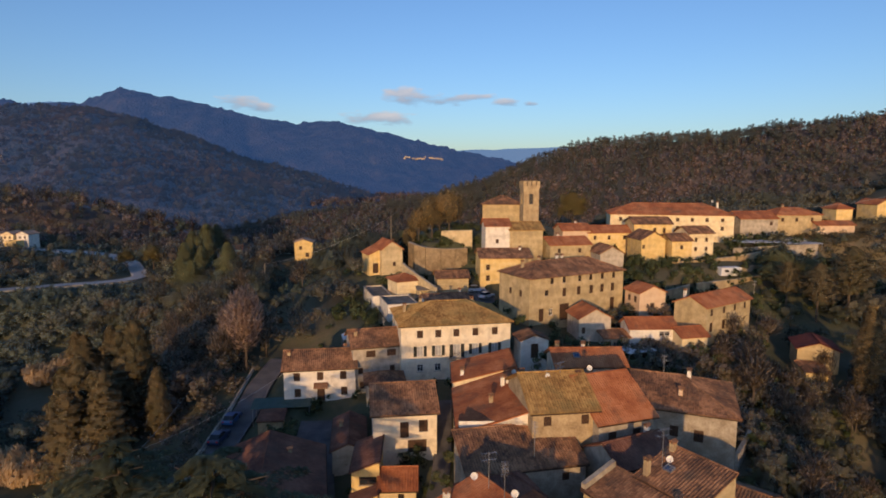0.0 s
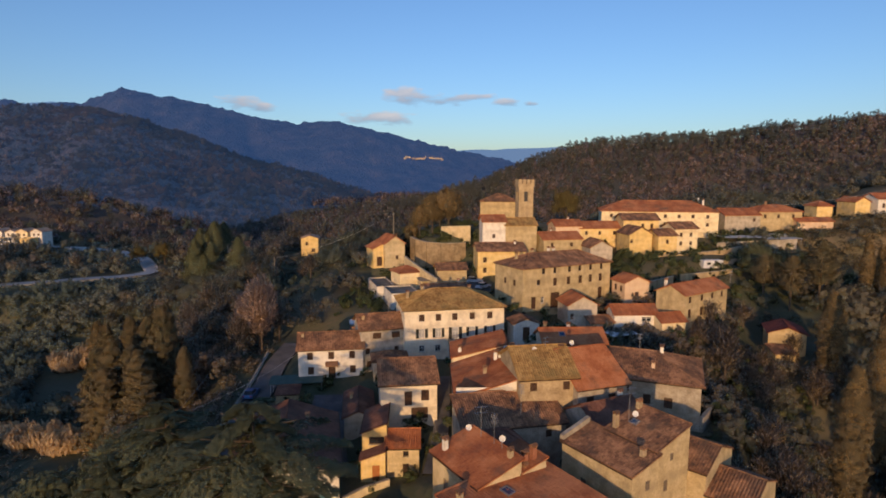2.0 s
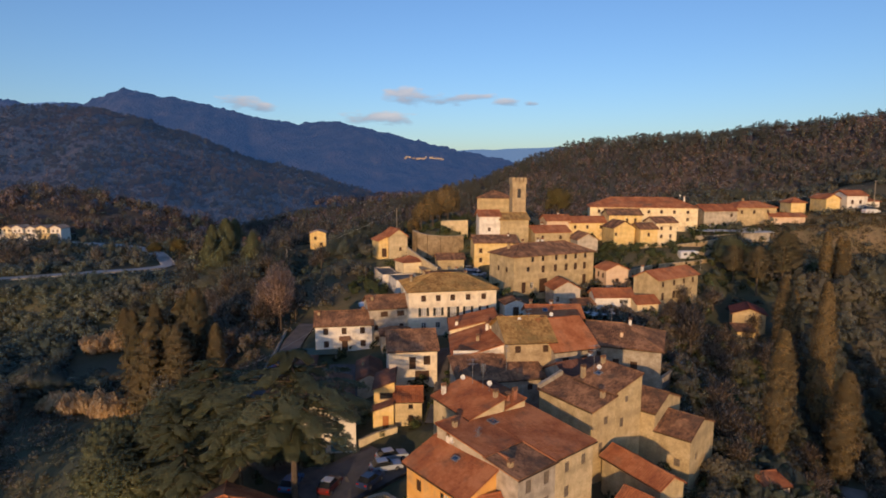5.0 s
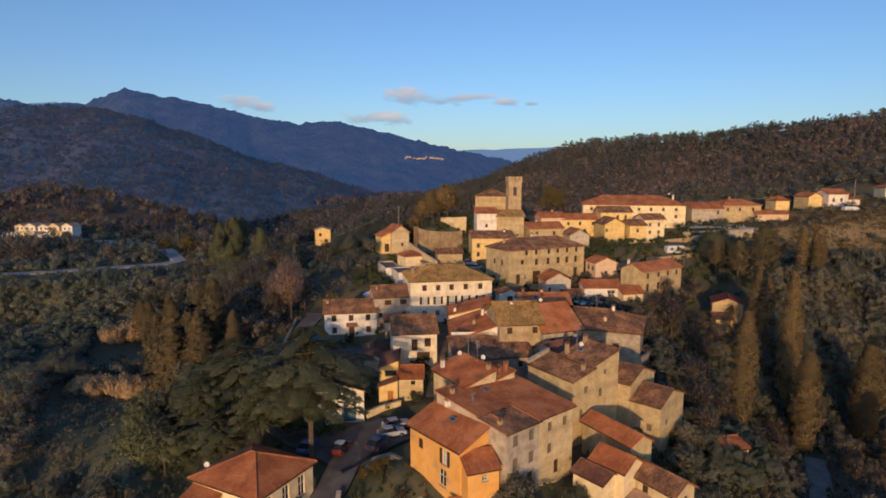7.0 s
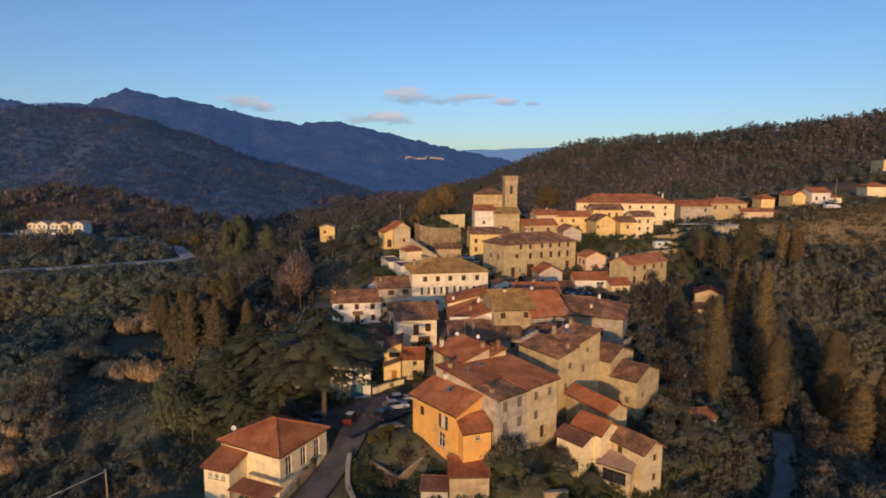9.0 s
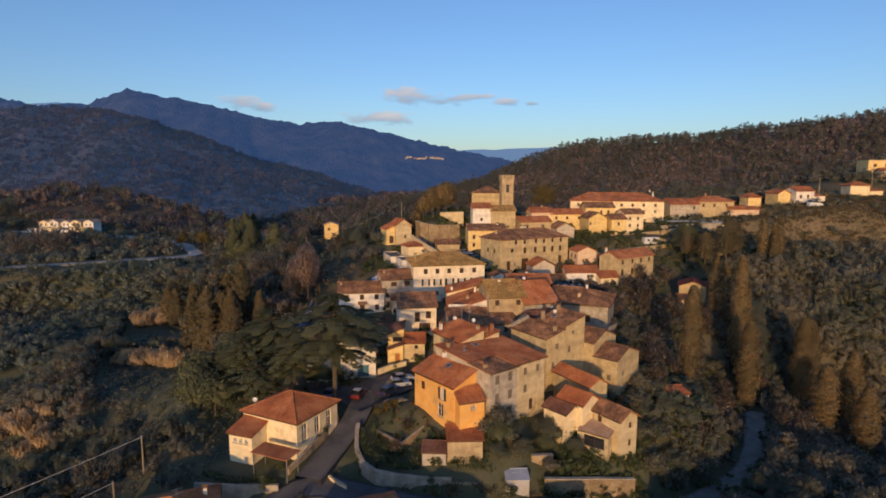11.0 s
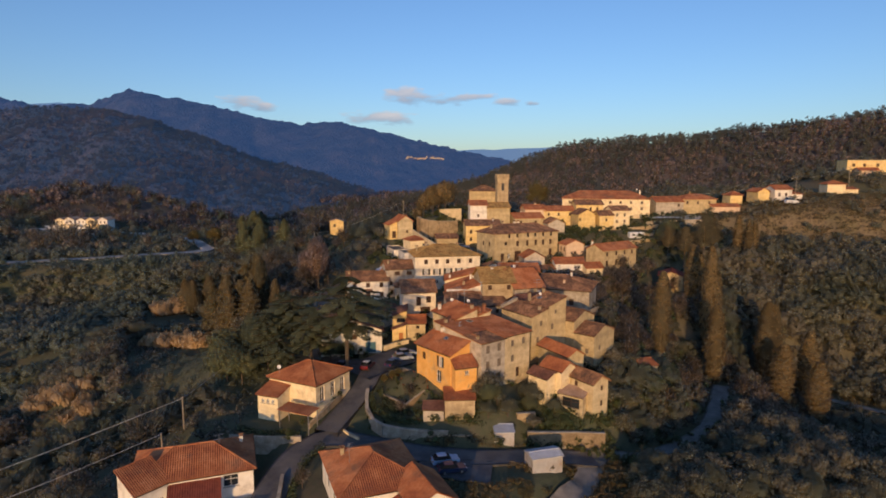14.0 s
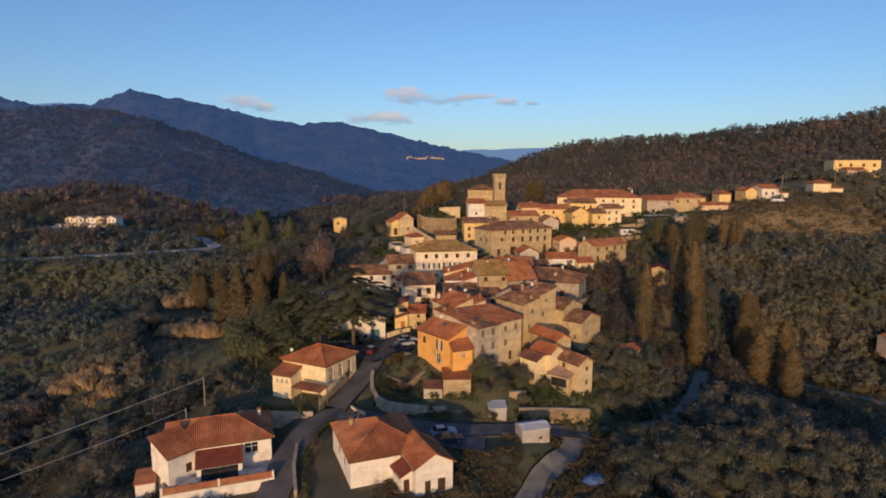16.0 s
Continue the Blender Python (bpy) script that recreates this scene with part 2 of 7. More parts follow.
M["leaf_gold"] = material("leaf_gold", [(0.10, 0.09, 0.03), (0.16, 0.13, 0.045), (0.20, 0.15, 0.06)], 0.6, 0.85, 0, per_island=0.3, thin=0.35)
M["stone_old"] = material("stone_old", [(0.190, 0.135, 0.078), (0.290, 0.212, 0.125), (0.400, 0.305, 0.185)], 0.5, 0.95, 0.6, 4.5, 0.06, stain=(0.15, 0.115, 0.07), stain_scale=0.3, grain=0.5, cells=0.09)
M["plaster_ivory"] = material("plaster_ivory", [(0.70, 0.60, 0.44), (0.82, 0.71, 0.53), (0.86, 0.77, 0.60)], 0.8, 0.9, 0.15, 20.0, stain=(0.58, 0.49, 0.36), stain_scale=0.45)
M["stone_pale"] = material("stone_pale", [(0.403, 0.330, 0.235), (0.515, 0.431, 0.314), (0.627, 0.532, 0.403)], 0.5, 0.95, 0.5, 4.5, 0.05, stain=(0.40, 0.33, 0.25), stain_scale=0.22, grain=0.5, cells=0.09)
M["dry_grass"] = material("dry_grass", [(0.130, 0.118, 0.058), (0.190, 0.152, 0.078), (0.250, 0.188, 0.100)], 0.15, 0.9, 0, per_island=0.3, thin=0.4)
M["twig"] = material("twig", [(0.205, 0.165, 0.122), (0.295, 0.235, 0.178), (0.395, 0.305, 0.235)], 0.5, 0.95, 0, per_island=0.3, per_object=0.35, thin=0.35)
M["twig_pale"] = material("twig_pale", [(0.46, 0.33, 0.26), (0.58, 0.42, 0.33), (0.66, 0.49, 0.39)], 0.5, 0.95, 0, per_island=0.3, thin=0.5)
M["reed"] = material("reed", [(0.50, 0.35, 0.19), (0.64, 0.47, 0.27), (0.72, 0.55, 0.34)], 0.4, 0.9, 0, per_island=0.25, thin=0.5, sparse=0.15)
M["hedge"] = material("hedge", [(0.048, 0.077, 0.032), (0.096, 0.125, 0.052), (0.150, 0.155, 0.073)], 0.8, 0.85, 0, per_island=0.35, thin=0.35)
M["shrub_red"] = material("shrub_red", [(0.30, 0.10, 0.04), (0.42, 0.17, 0.07)], 1, 0.85, 0, per_island=0.3, thin=0.35)


# ---- mesh helpers ----
def mesh_object(name, verts, faces, mat, smooth=False):
    me = bpy.data.meshes.new(name)
    me.from_pydata([tuple(v) for v in verts], [], faces)
    if mat is not None:
        me.materials.append(M[mat])
    if smooth:
        me.polygons.foreach_set("use_smooth", [True] * len(me.polygons))
    me.update()
    return new(name, me)


class Geo:
    """Vertices and faces of one mesh in the making."""

    def __init__(self):
        self.v, self.f = [], []

    def poly(self, *pts):
        k = len(self.v)
        self.v += [tuple(p) for p in pts]
        self.f.append(tuple(range(k, k + len(pts))))
        return self

    def box(self, x0, y0, z0, x1, y1, z1):
        k = len(self.v)
        self.v += [(x0, y0, z0), (x1, y0, z0), (x1, y1, z0), (x0, y1, z0), (x0, y0, z1), (x1, y0, z1), (x1, y1, z1), (x0, y1, z1)]
        self.f += [tuple(k + i for i in q) for q in ((3, 2, 1, 0), (4, 5, 6, 7), (0, 1, 5, 4), (1, 2, 6, 5), (2, 3, 7, 6), (3, 0, 4, 7))]
        return self

    def tube(self, a, b, r0, r1, sides=8, caps=True):
        a, b = Vector(a), Vector(b)
        w = (b - a).normalized()
        s = w.orthogonal().normalized()
        t = w.cross(s)
        k = len(self.v)
        for p, r in ((a, r0), (b, r1)):
            for i in range(sides):
                g = 2 * math.pi * i / sides
                self.v.append(tuple(p + r * (math.cos(g) * s + math.sin(g) * t)))
        for i in range(sides):
            j = (i + 1) % sides
            self.f.append((k + i, k + j, k + sides + j, k + sides + i))
        if caps:
            self.f += [tuple(range(k + sides - 1, k - 1, -1)), tuple(range(k + sides, k + 2 * sides))]
        return self

    def prism(self, pts, off):
        """A closed slab between a polygon and its copy moved by off."""
        k, n = len(self.v), len(pts)
        off = Vector(off)
        self.v += [tuple(p) for p in pts] + [tuple(Vector(p) + off) for p in pts]
        self.f += [tuple(range(k + n - 1, k - 1, -1)), tuple(range(k + n, k + 2 * n))]
        self.f += [(k + i, k + (i + 1) % n, k + n + (i + 1) % n, k + n + i) for i in range(n)]
        return self

    def put(self, name, mat, parent=None, label="", smooth=False):
        ob = mesh_object(name, self.v, self.f, mat, smooth)
        if parent is not None:
            ob.parent = parent
        if label:
            tagged(ob, label)
        return ob


def thing(name, m, label, category, group="", kind=""):
    ob = new(name)
    ob.matrix_world = m
    ob.empty_display_size = 0.3
    return tagged(ob, label, category, group, kind)


# ---- the land ----
SITES = []                  # places where the ground is levelled: x, y, z, radius


def smooth_step(a):
    a = np.clip(a, 0, 1)
    return a * a * (3 - 2 * a)


SPUR = ((0, -80, -15), (0, -20, -9), (-20, -30, -11), (-45, -25, -15), (30, -30, -16), (15, 6, -8), (45, 0, -14), (80, -10, -20), (80, 40, -13),
        (26, 22, -7.3), (35, 22, -8), (55, 42, -9), (61, 56, -9.2), (40, 44, 1), (45, 75, 0), (50, 92, 2), (48, 55, 0.9), (64, 98, -1), (76, 108, 5), (68, 80, -5), (65, 64, -9.3), (80, 70, -12.5), (83, 55, -15))
EAST = ((84, 118, 11.8), (98, 121, 14.3), (95, 98, 2), (112, 60, -15), (96, 46, -16), (128, 139, 14), (150, 190, 25), (140, 172, 28), (127, 178, 26), (172, 192, 30), (209, 229, 39),
        (105, 150, 17), (76, 141, 16), (62, 130, 12), (120, 110, 9), (160, 140, 13), (200, 170, 20), (200, 80, 0), (250, 120, 10), (120, 0, -22), (260, 260, 48))
WEST = ((-36, 62, -1), (-43, 87, 0), (-63, 85, -8), (-98, 137, -16), (-60, 40, -13), (-62, 0, -19), (-90, 40, -21), (-120, 70, -24), (-150, 150, -16),
        (-100, 200, -2), (-40, 160, 9), (-46, 199, 13), (-90, 240, 3), (-212, 282, 8), (-160, 262, 3), (-26, 122, 9), (-30, 103, 4), (-200, 60, -26), (-160, -30, -26), (-300, 250, 14), (-300, 120, -12))
NORTH = ((0, 175, 26), (30, 190, 25), (-20, 190, 18), (70, 200, 22), (110, 215, 25), (0, 240, 8), (60, 260, 14), (-60, 280, -8), (140, 270, 30), (-150, 340, -6), (-260, 350, 16))
LAND = np.array(SPUR + EAST + WEST + NORTH, float)


def noise2(x, y, s, seed=0.0):
    """Cheap smooth noise of a few waves, about -1 to 1, for arrays."""
    x, y = np.asarray(x) / s, np.asarray(y) / s
    out = 0
    for k, (a, b, p) in enumerate(((1.0, 0.35, 0.3), (-0.42, 1.1, 1.7), (0.83, -0.95, 4.1), (1.9, 0.7, 2.2), (-1.3, 1.75, 5.0), (2.9, -2.3, 0.9))):
        out = out + np.sin(a * x + b * y + p + seed * (k + 1) * 1.37) / (1 + 0.45 * k)
    return out / 2.6


# the wooded ridge on the east: x and height of its crest
NEAR_X = (-270, -205, -140, -88, -47, -10, 26, 57, 87, 120, 160, 220, 282, 340, 400, 450, 520, 620, 900)
NEAR_Z = (-34, -20, -6, 2, 7, 14, 26, 37, 47, 57, 69, 77, 78, 82, 88, 98, 112, 128, 140)


def beyond(x, y):
    """Height of the land outside the village: the eastern ridge and the valley."""
    x, y = np.asarray(x, float), np.asarray(y, float)
    crest = 640 - np.clip(x - 180, 0, 330) * 0.62
    rise = np.interp(x * (crest + 76) / np.maximum(y + 76, 200), NEAR_X, NEAR_Z)
    down = np.where(y < crest, smooth_step((y - crest + 300) / 300), np.exp(-((y - crest) / 320) ** 2))
    near = -20 + (rise + 20) * down
    low = -30 - 40 * smooth_step(np.maximum(y - 400, 0) / 500) - 30 * smooth_step((y - 900) / 1500)
    wob = noise2(x, y, 60) * 6
    knoll = 46 * np.exp(-((x + 265) / 130) ** 2 - ((y - 365) / 70) ** 2)
    return np.maximum(near, low) + knoll + wob * smooth_step((np.hypot(x, y - 80) - 320) / 300)


def ground_z(x, y):
    """Height of the ground, for numbers or arrays."""
    x, y = np.asarray(x, float), np.asarray(y, float)
    pts = LAND
    num, den = 0.0, 0.0
    for px, py, pz in pts:
        w = 1.0 / ((x - px) ** 2 + (y - py) ** 2 + 60.0) ** 1.7
        num, den = num + w * pz, den + w
    for px, py, pz, r in SITES:
        d2 = (x - px) ** 2 + (y - py) ** 2
        w = 60.0 / (np.maximum(d2 - r * r, 0) + 9.0) ** 2.6
        num, den = num + w * pz, den + w
    h = num / den + noise2(x, y, 9) * 0.18
    out = np.maximum(np.maximum(np.maximum(-320 - x, x - 250), np.maximum(y - 265, -110 - y)), 0)
    k = smooth_step(out / 110)
    return h * (1 - k) + beyond(x, y) * k


def site(x, y, z, r=3.0):
    SITES.append((x, y, z, r))


# ---- houses ----
def tile_slope(a, b, c, d, row=0.30, course=0.42):
    """A roof slope from the eave a-b to the ridge d-c: a slab, with rows of curved tiles in overlapping courses on it."""
    a, b, c, d = (Vector(p) for p in (a, b, c, d))
    u = (b - a).normalized()
    nrm = u.cross((c + d) / 2 - a).normalized()
    if nrm.z < 0:
        nrm = -nrm
    v = nrm.cross(u).normalized()
    if v.z < 0:
        v = -v
    length, top = (b - a).dot(u), (d - a).dot(v)
    du, cu = (d - a).dot(u), (c - a).dot(u)
    g = Geo()
    outline = [a, b, c] if (c - d).length < 0.05 else [a, b, c, d]
    g.prism(outline, -0.13 * nrm)
    rows = max(4, int(length / row))
    courses = max(3, int(top / course))
    us = np.linspace(0, length, rows * 4 + 1)
    vs = np.sort(np.concatenate([np.arange(courses) * top / courses, (np.arange(courses) + 0.97) * top / courses]))
    vs[-1] = top
    hi = np.full_like(us, top)
    if du > 0.01:
        hi = np.minimum(hi, us / du * top)
    if length - cu > 0.01:
        hi = np.minimum(hi, (length - us) / (length - cu) * top)
    uu, vv = np.meshgrid(us, vs, indexing="ij")
    vc = np.minimum(vv, hi[:, None])
    ph = (uu / length * rows) % 1.0
    rnd = np.random.RandomState(int(abs(a.x * 31 + a.y * 17 + length * 101)) % 99991)
    bow = 0.5 + 0.5 * np.cos(2 * math.pi * ph)
    step = ((vv / top * courses) % 1.0)
    step[:, -1] = 1.0
    jit = rnd.rand(rows + 1, courses + 1)[np.minimum((uu / length * rows).astype(int), rows), np.minimum((vv / top * courses).astype(int), courses)]
    h = 0.02 + 0.07 * bow + 0.016 * (1 - step) + 0.02 * jit + 0.03 * np.sin(uu * 0.9 + a.x) * np.sin(vv * 0.7 + a.y)
    P = np.array(a)[None, None] + uu[..., None] * np.array(u) + vc[..., None] * np.array(v) + h[..., None] * np.array(nrm)
    ui = 4 * np.arange(rows)[:, None] + np.arange(5)[None]
    vi = np.minimum(2 * np.arange(courses)[:, None] + np.arange(3)[None], len(vs) - 1)
    T = P[ui[:, None, :, None], vi[None, :, None, :]]
    Z = vc[ui[:, None, :, None], vi[None, :, None, :]]
    base = 15 * np.arange(rows * courses).reshape(rows, courses, 1, 1) + (3 * np.arange(5)[:, None] + np.arange(3)[None]) + len(g.v)
    g.v += [tuple(p) for p in T.reshape(-1, 3).tolist()]
    q = np.stack([base[:, :, :-1, :-1], base[:, :, 1:, :-1], base[:, :, 1:, 1:], base[:, :, :-1, 1:]], -1).reshape(-1, 4)
    keep = ((Z[:, :, :-1, 1:] - Z[:, :, :-1, :-1]) + (Z[:, :, 1:, 1:] - Z[:, :, 1:, :-1]) > 0.002).reshape(-1)
    g.f += [tuple(r) for r in q[keep].tolist()]
    return g


def wall_panel(g, origin, along, out, length, z0, z1, holes, reveal=0.22):
    """One wall face with real openings, their reveals going inwards."""
    o, a, n = Vector(origin), Vector(along), Vector(out)
    xs = sorted({0.0, length, *(h[0] for h in holes), *(h[1] for h in holes)})
    zs = sorted({z0, z1, *(h[2] for h in holes), *(h[3] for h in holes)})
    up = Vector((0, 0, 1))
    for i in range(len(xs) - 1):
        for j in range(len(zs) - 1):
            cx, cz = (xs[i] + xs[i + 1]) / 2, (zs[j] + zs[j + 1]) / 2
            if any(h[0] < cx < h[1] and h[2] < cz < h[3] for h in holes):
                continue
            g.poly(o + a * xs[i] + up * zs[j], o + a * xs[i + 1] + up * zs[j], o + a * xs[i + 1] + up * zs[j + 1], o + a * xs[i] + up * zs[j + 1])
    for x0, x1, h0, h1 in holes:
        c = [o + a * x0 + up * h0, o + a * x1 + up * h0, o + a * x1 + up * h1, o + a * x0 + up * h1]
        for k in range(4):
            p, q = c[k], c[(k + 1) % 4]
            g.poly(p, q, q - n * reveal, p - n * reveal)


def opening(parent, o, a, n, hole, style):
    """A window or door set into its opening."""
    x0, x1, h0, h1 = hole
    o, a, n, up = Vector(o), Vector(a), Vector(n), Vector((0, 0, 1))

    def slab(g, xa, xb, za, zb, din, dout):
        g.prism([o + a * xa + up * za - n * din, o + a * xb + up * za - n * din, o + a * xb + up * zb - n * din, o + a * xa + up * zb - n * din], n * (din + dout))

    def back(g, xa, xb, za, zb, d0, d1):
        g.prism([o + a * xa + up * za - n * d0, o + a * xb + up * za - n * d0, o + a * xb + up * zb - n * d0, o + a * xa + up * zb - n * d0], n * (d0 - d1))

    if style in "dDBO":
        g = Geo()
        back(g, x0, x1, h0, h1, 0.2, 0.12)
        mat = {"d": "wood_dark", "D": "wood_dark", "B": "blue_paint", "O": "wood_orange"}[style]
        door = g.put("door", mat, parent)
        g = Geo()
        w = x1 - x0
        for k in range(2):
            back(g, x0 + w * (0.1 + 0.45 * k), x0 + w * (0.45 + 0.45 * k), h0 + 0.25, h1 - 0.25, 0.12, 0.09)
        g.put("panel", mat, door)
        return
    g = Geo()
    back(g, x0, x1, h0, h1, 0.21, 0.17)
    if style in "sp":                      # closed shutters, dark or worn pale
        win = g.put("window", "glass", parent)
        for k in (0, 1):
            g = Geo()
            w = (x1 - x0) / 2
            back(g, x0 + k * w + 0.02, x0 + (k + 1) * w - 0.02, h0 + 0.02, h1 - 0.02, 0.12, 0.06)
            for j in range(6):
                z = h0 + 0.1 + (h1 - h0 - 0.2) * j / 6
                back(g, x0 + k * w + 0.08, x0 + (k + 1) * w - 0.08, z, z + (h1 - h0 - 0.2) / 12, 0.06, 0.035)
            g.put("shutter", "wood_dark" if style == "s" else "wood_worn", win)
        return
    win = g.put("window", "net_curtain" if style == "o" else "glass", parent)
    g = Geo()
    t = 0.07
    for xa, xb, za, zb in ((x0, x0 + t, h0, h1), (x1 - t, x1, h0, h1), (x0 + t, x1 - t, h0, h0 + t), (x0 + t, x1 - t, h1 - t, h1),
                           ((x0 + x1) / 2 - t / 2, (x0 + x1) / 2 + t / 2, h0 + t, h1 - t), (x0 + t, (x0 + x1) / 2 - t / 2, h0 + (h1 - h0) * 0.6, h0 + (h1 - h0) * 0.6 + 0.05),
                           ((x0 + x1) / 2 + t / 2, x1 - t, h0 + (h1 - h0) * 0.6, h0 + (h1 - h0) * 0.6 + 0.05)):
        back(g, xa, xb, za, zb, 0.17, 0.10)
    g.put("frame", "frame_white" if style in "ogw" else "wood_dark", win)
    g = Geo()
    slab(g, x0 - 0.1, x1 + 0.1, h0 - 0.09, h0 - 0.003, -0.003, 0.10)
    g.put("sill", "stone_grey", win)
    if style == "o":
        for k in (0, 1):
            w = (x1 - x0) / 2
            xa = x0 - w - 0.03 if k == 0 else x1 + 0.03
            g = Geo()
            slab(g, xa, xa + w, h0, h1, -0.01, 0.055)
            for j in range(9):
                z = h0 + 0.08 + (h1 - h0 - 0.16) * j / 9
                slab(g, xa + 0.06, xa + w - 0.06, z, z + 0.07, -0.055, 0.075)
            g.put("shutter", "shutter_green", win)


def chimney(parent, x, y, z0, z1, wall="stone", size=0.48):
    g = Geo()
    s = size / 2
    g.box(x - s, y - s, z0, x + s, y + s, z1)
    body = g.put("chimney", wall, parent)
    g = Geo()
    for i in (-1, 1):
        for j in (-1, 1):
            g.box(x + i * s * 0.8 - 0.07, y + j * s * 0.8 - 0.07, z1, x + i * s * 0.8 + 0.07, y + j * s * 0.8 + 0.07, z1 + 0.25)
    c = s + 0.1
    k = len(g.v)
    g.v += [(x - c, y - c, z1 + 0.25), (x + c, y - c, z1 + 0.25), (x + c, y + c, z1 + 0.25), (x - c, y + c, z1 + 0.25), (x - c, y, z1 + 0.45), (x + c, y, z1 + 0.45)]
    g.f += [(k, k + 1, k + 5, k + 4), (k + 2, k + 3, k + 4, k + 5), (k + 1, k + 2, k + 5), (k + 3, k, k + 4), (k + 3, k + 2, k + 1, k)]
    g.put("cap", "tile_old", body, "tiled chimney cap")


def house(name, label, at, yaw, w, d, base, eave, roof="gable_x", rise=2.0, wall="stone", tile="tile_red", wins=(), chims=(), over=0.4,
          near=True, category="house", deep=2.5, pipe=True, group="", level=True):
    th = thing(name, pose(at[0], at[1], base, 0, 0, yaw), label, category, group)
    m = th.matrix_world
    if level:
        for fx, fy in ((0.1, 0.1), (0.9, 0.1), (0.5, 0.5), (0.1, 0.9), (0.9, 0.9)):
            p = m @ Vector((w * fx, d * fy, 0))
            site(p.x, p.y, base, min(w, d) * 0.3)
    e = eave - base
    sides = {"f": ((0, 0, 0), (1, 0, 0), (0, -1, 0), w), "r": ((w, 0, 0), (0, 1, 0), (1, 0, 0), d),
             "b": ((w, d, 0), (-1, 0, 0), (0, 1, 0), w), "l": ((0, d, 0), (0, -1, 0), (-1, 0, 0), d)}
    tall = {"shed_left": "r", "shed_right": "l", "shed_front": "b", "shed_back": "f"}.get(roof, "")
    holes = {k: [] for k in sides}
    for s, x, z, ww, hh, style in wins:
        holes[s].append((x - ww / 2, x + ww / 2, z - base - hh / 2, z - base + hh / 2, style))
    g = Geo()
    for k, (o, a, n, ln) in sides.items():
        wall_panel(g, o, a, n, ln, -deep, e + (rise if k == tall else 0), [h[:4] for h in holes[k]])
    r = e + rise
    if roof == "gable_x":
        g.poly((w, 0, e), (w, d, e), (w, d / 2, r)).poly((0, d, e), (0, 0, e), (0, d / 2, r))
    elif roof == "gable_y":
        g.poly((0, 0, e), (w, 0, e), (w / 2, 0, r)).poly((w, d, e), (0, d, e), (w / 2, d, r))
    elif roof == "shed_left":
        g.poly((0, 0, e), (w, 0, e), (w, 0, r)).poly((w, d, e), (0, d, e), (w, d, r))
    elif roof == "shed_right":
        g.poly((0, 0, e), (w, 0, e), (0, 0, r)).poly((w, d, e), (0, d, e), (0, d, r))
    elif roof == "shed_front":
        g.poly((w, 0, e), (w, d, e), (w, d, r)).poly((0, d, e), (0, 0, e), (0, d, r))
    elif roof == "shed_back":
        g.poly((w, 0, e), (w, d, e), (w, 0, r)).poly((0, d, e), (0, 0, e), (0, 0, r))
    elif roof == "hip_right":
        g.poly((0, d, e), (0, 0, e), (0, d / 2, r))
    if roof == "flat":
        g.poly((0, 0, e - 0.3), (w, 0, e - 0.3), (w, d, e - 0.3), (0, d, e - 0.3))
    walls = g.put("wall", wall, th)
    for k, (o, a, n, ln) in sides.items():
        for h in holes[k]:
            opening(th, o, a, n, h[:4], h[4])
    o, q = over, 0.16
    slopes, caps = [], []
    if roof == "gable_x":
        s = rise / (d / 2)
        lo = e - o * s + q
        slopes = [((-o, -o, lo), (w + o, -o, lo), (w + o, d / 2, r + q), (-o, d / 2, r + q)), ((w + o, d + o, lo), (-o, d + o, lo), (-o, d / 2, r + q), (w + o, d / 2, r + q))]
        caps = [((-o, d / 2, r + q), (w + o, d / 2, r + q))]
    elif roof == "gable_y":
        s = rise / (w / 2)
        lo = e - o * s + q
        slopes = [((-o, d + o, lo), (-o, -o, lo), (w / 2, -o, r + q), (w / 2, d + o, r + q)), ((w + o, -o, lo), (w + o, d + o, lo), (w / 2, d + o, r + q), (w / 2, -o, r + q))]
        caps = [((w / 2, -o, r + q), (w / 2, d + o, r + q))]
    elif roof == "hip":
        k = min(w, d) / 2
        s = rise / k
        lo = e - o * s + q
        A, B, C, D = (-o, -o, lo), (w + o, -o, lo), (w + o, d + o, lo), (-o, d + o, lo)
        if w >= d:
            R0, R1 = (k, d / 2, r + q), (w - k, d / 2, r + q)
            slopes = [(A, B, R1, R0), (B, C, R1, R1), (C, D, R0, R1), (D, A, R0, R0)]
            caps = [(R0, R1), (A, R0), (D, R0), (B, R1), (C, R1)]
        else:
            R0, R1 = (w / 2, k, r + q), (w / 2, d - k, r + q)
            slopes = [(A, B, R0, R0), (B, C, R1, R0), (C, D, R1, R1), (D, A, R0, R1)]
            caps = [(R0, R1), (A, R0), (B, R0), (C, R1), (D, R1)]
    elif roof == "hip_right":                  # a gable on one end, a hip on the other
        k = d / 2
        lo = e - o * rise / k + q
        A, B, C, D = (-o, -o, lo), (w + o, -o, lo), (w + o, d + o, lo), (-o, d + o, lo)
        R0, R1 = (-o, d / 2, r + q), (w - k, d / 2, r + q)
        slopes = [(A, B, R1, R0), (B, C, R1, R1), (C, D, R0, R1)]
        caps = [(R0, R1), (B, R1), (C, R1)]
    elif roof.startswith("shed"):
        ln = w if roof in ("shed_left", "shed_right") else d
        s = rise / ln
        lo, hi = e - o * s + q, r + 0.1 * s + q
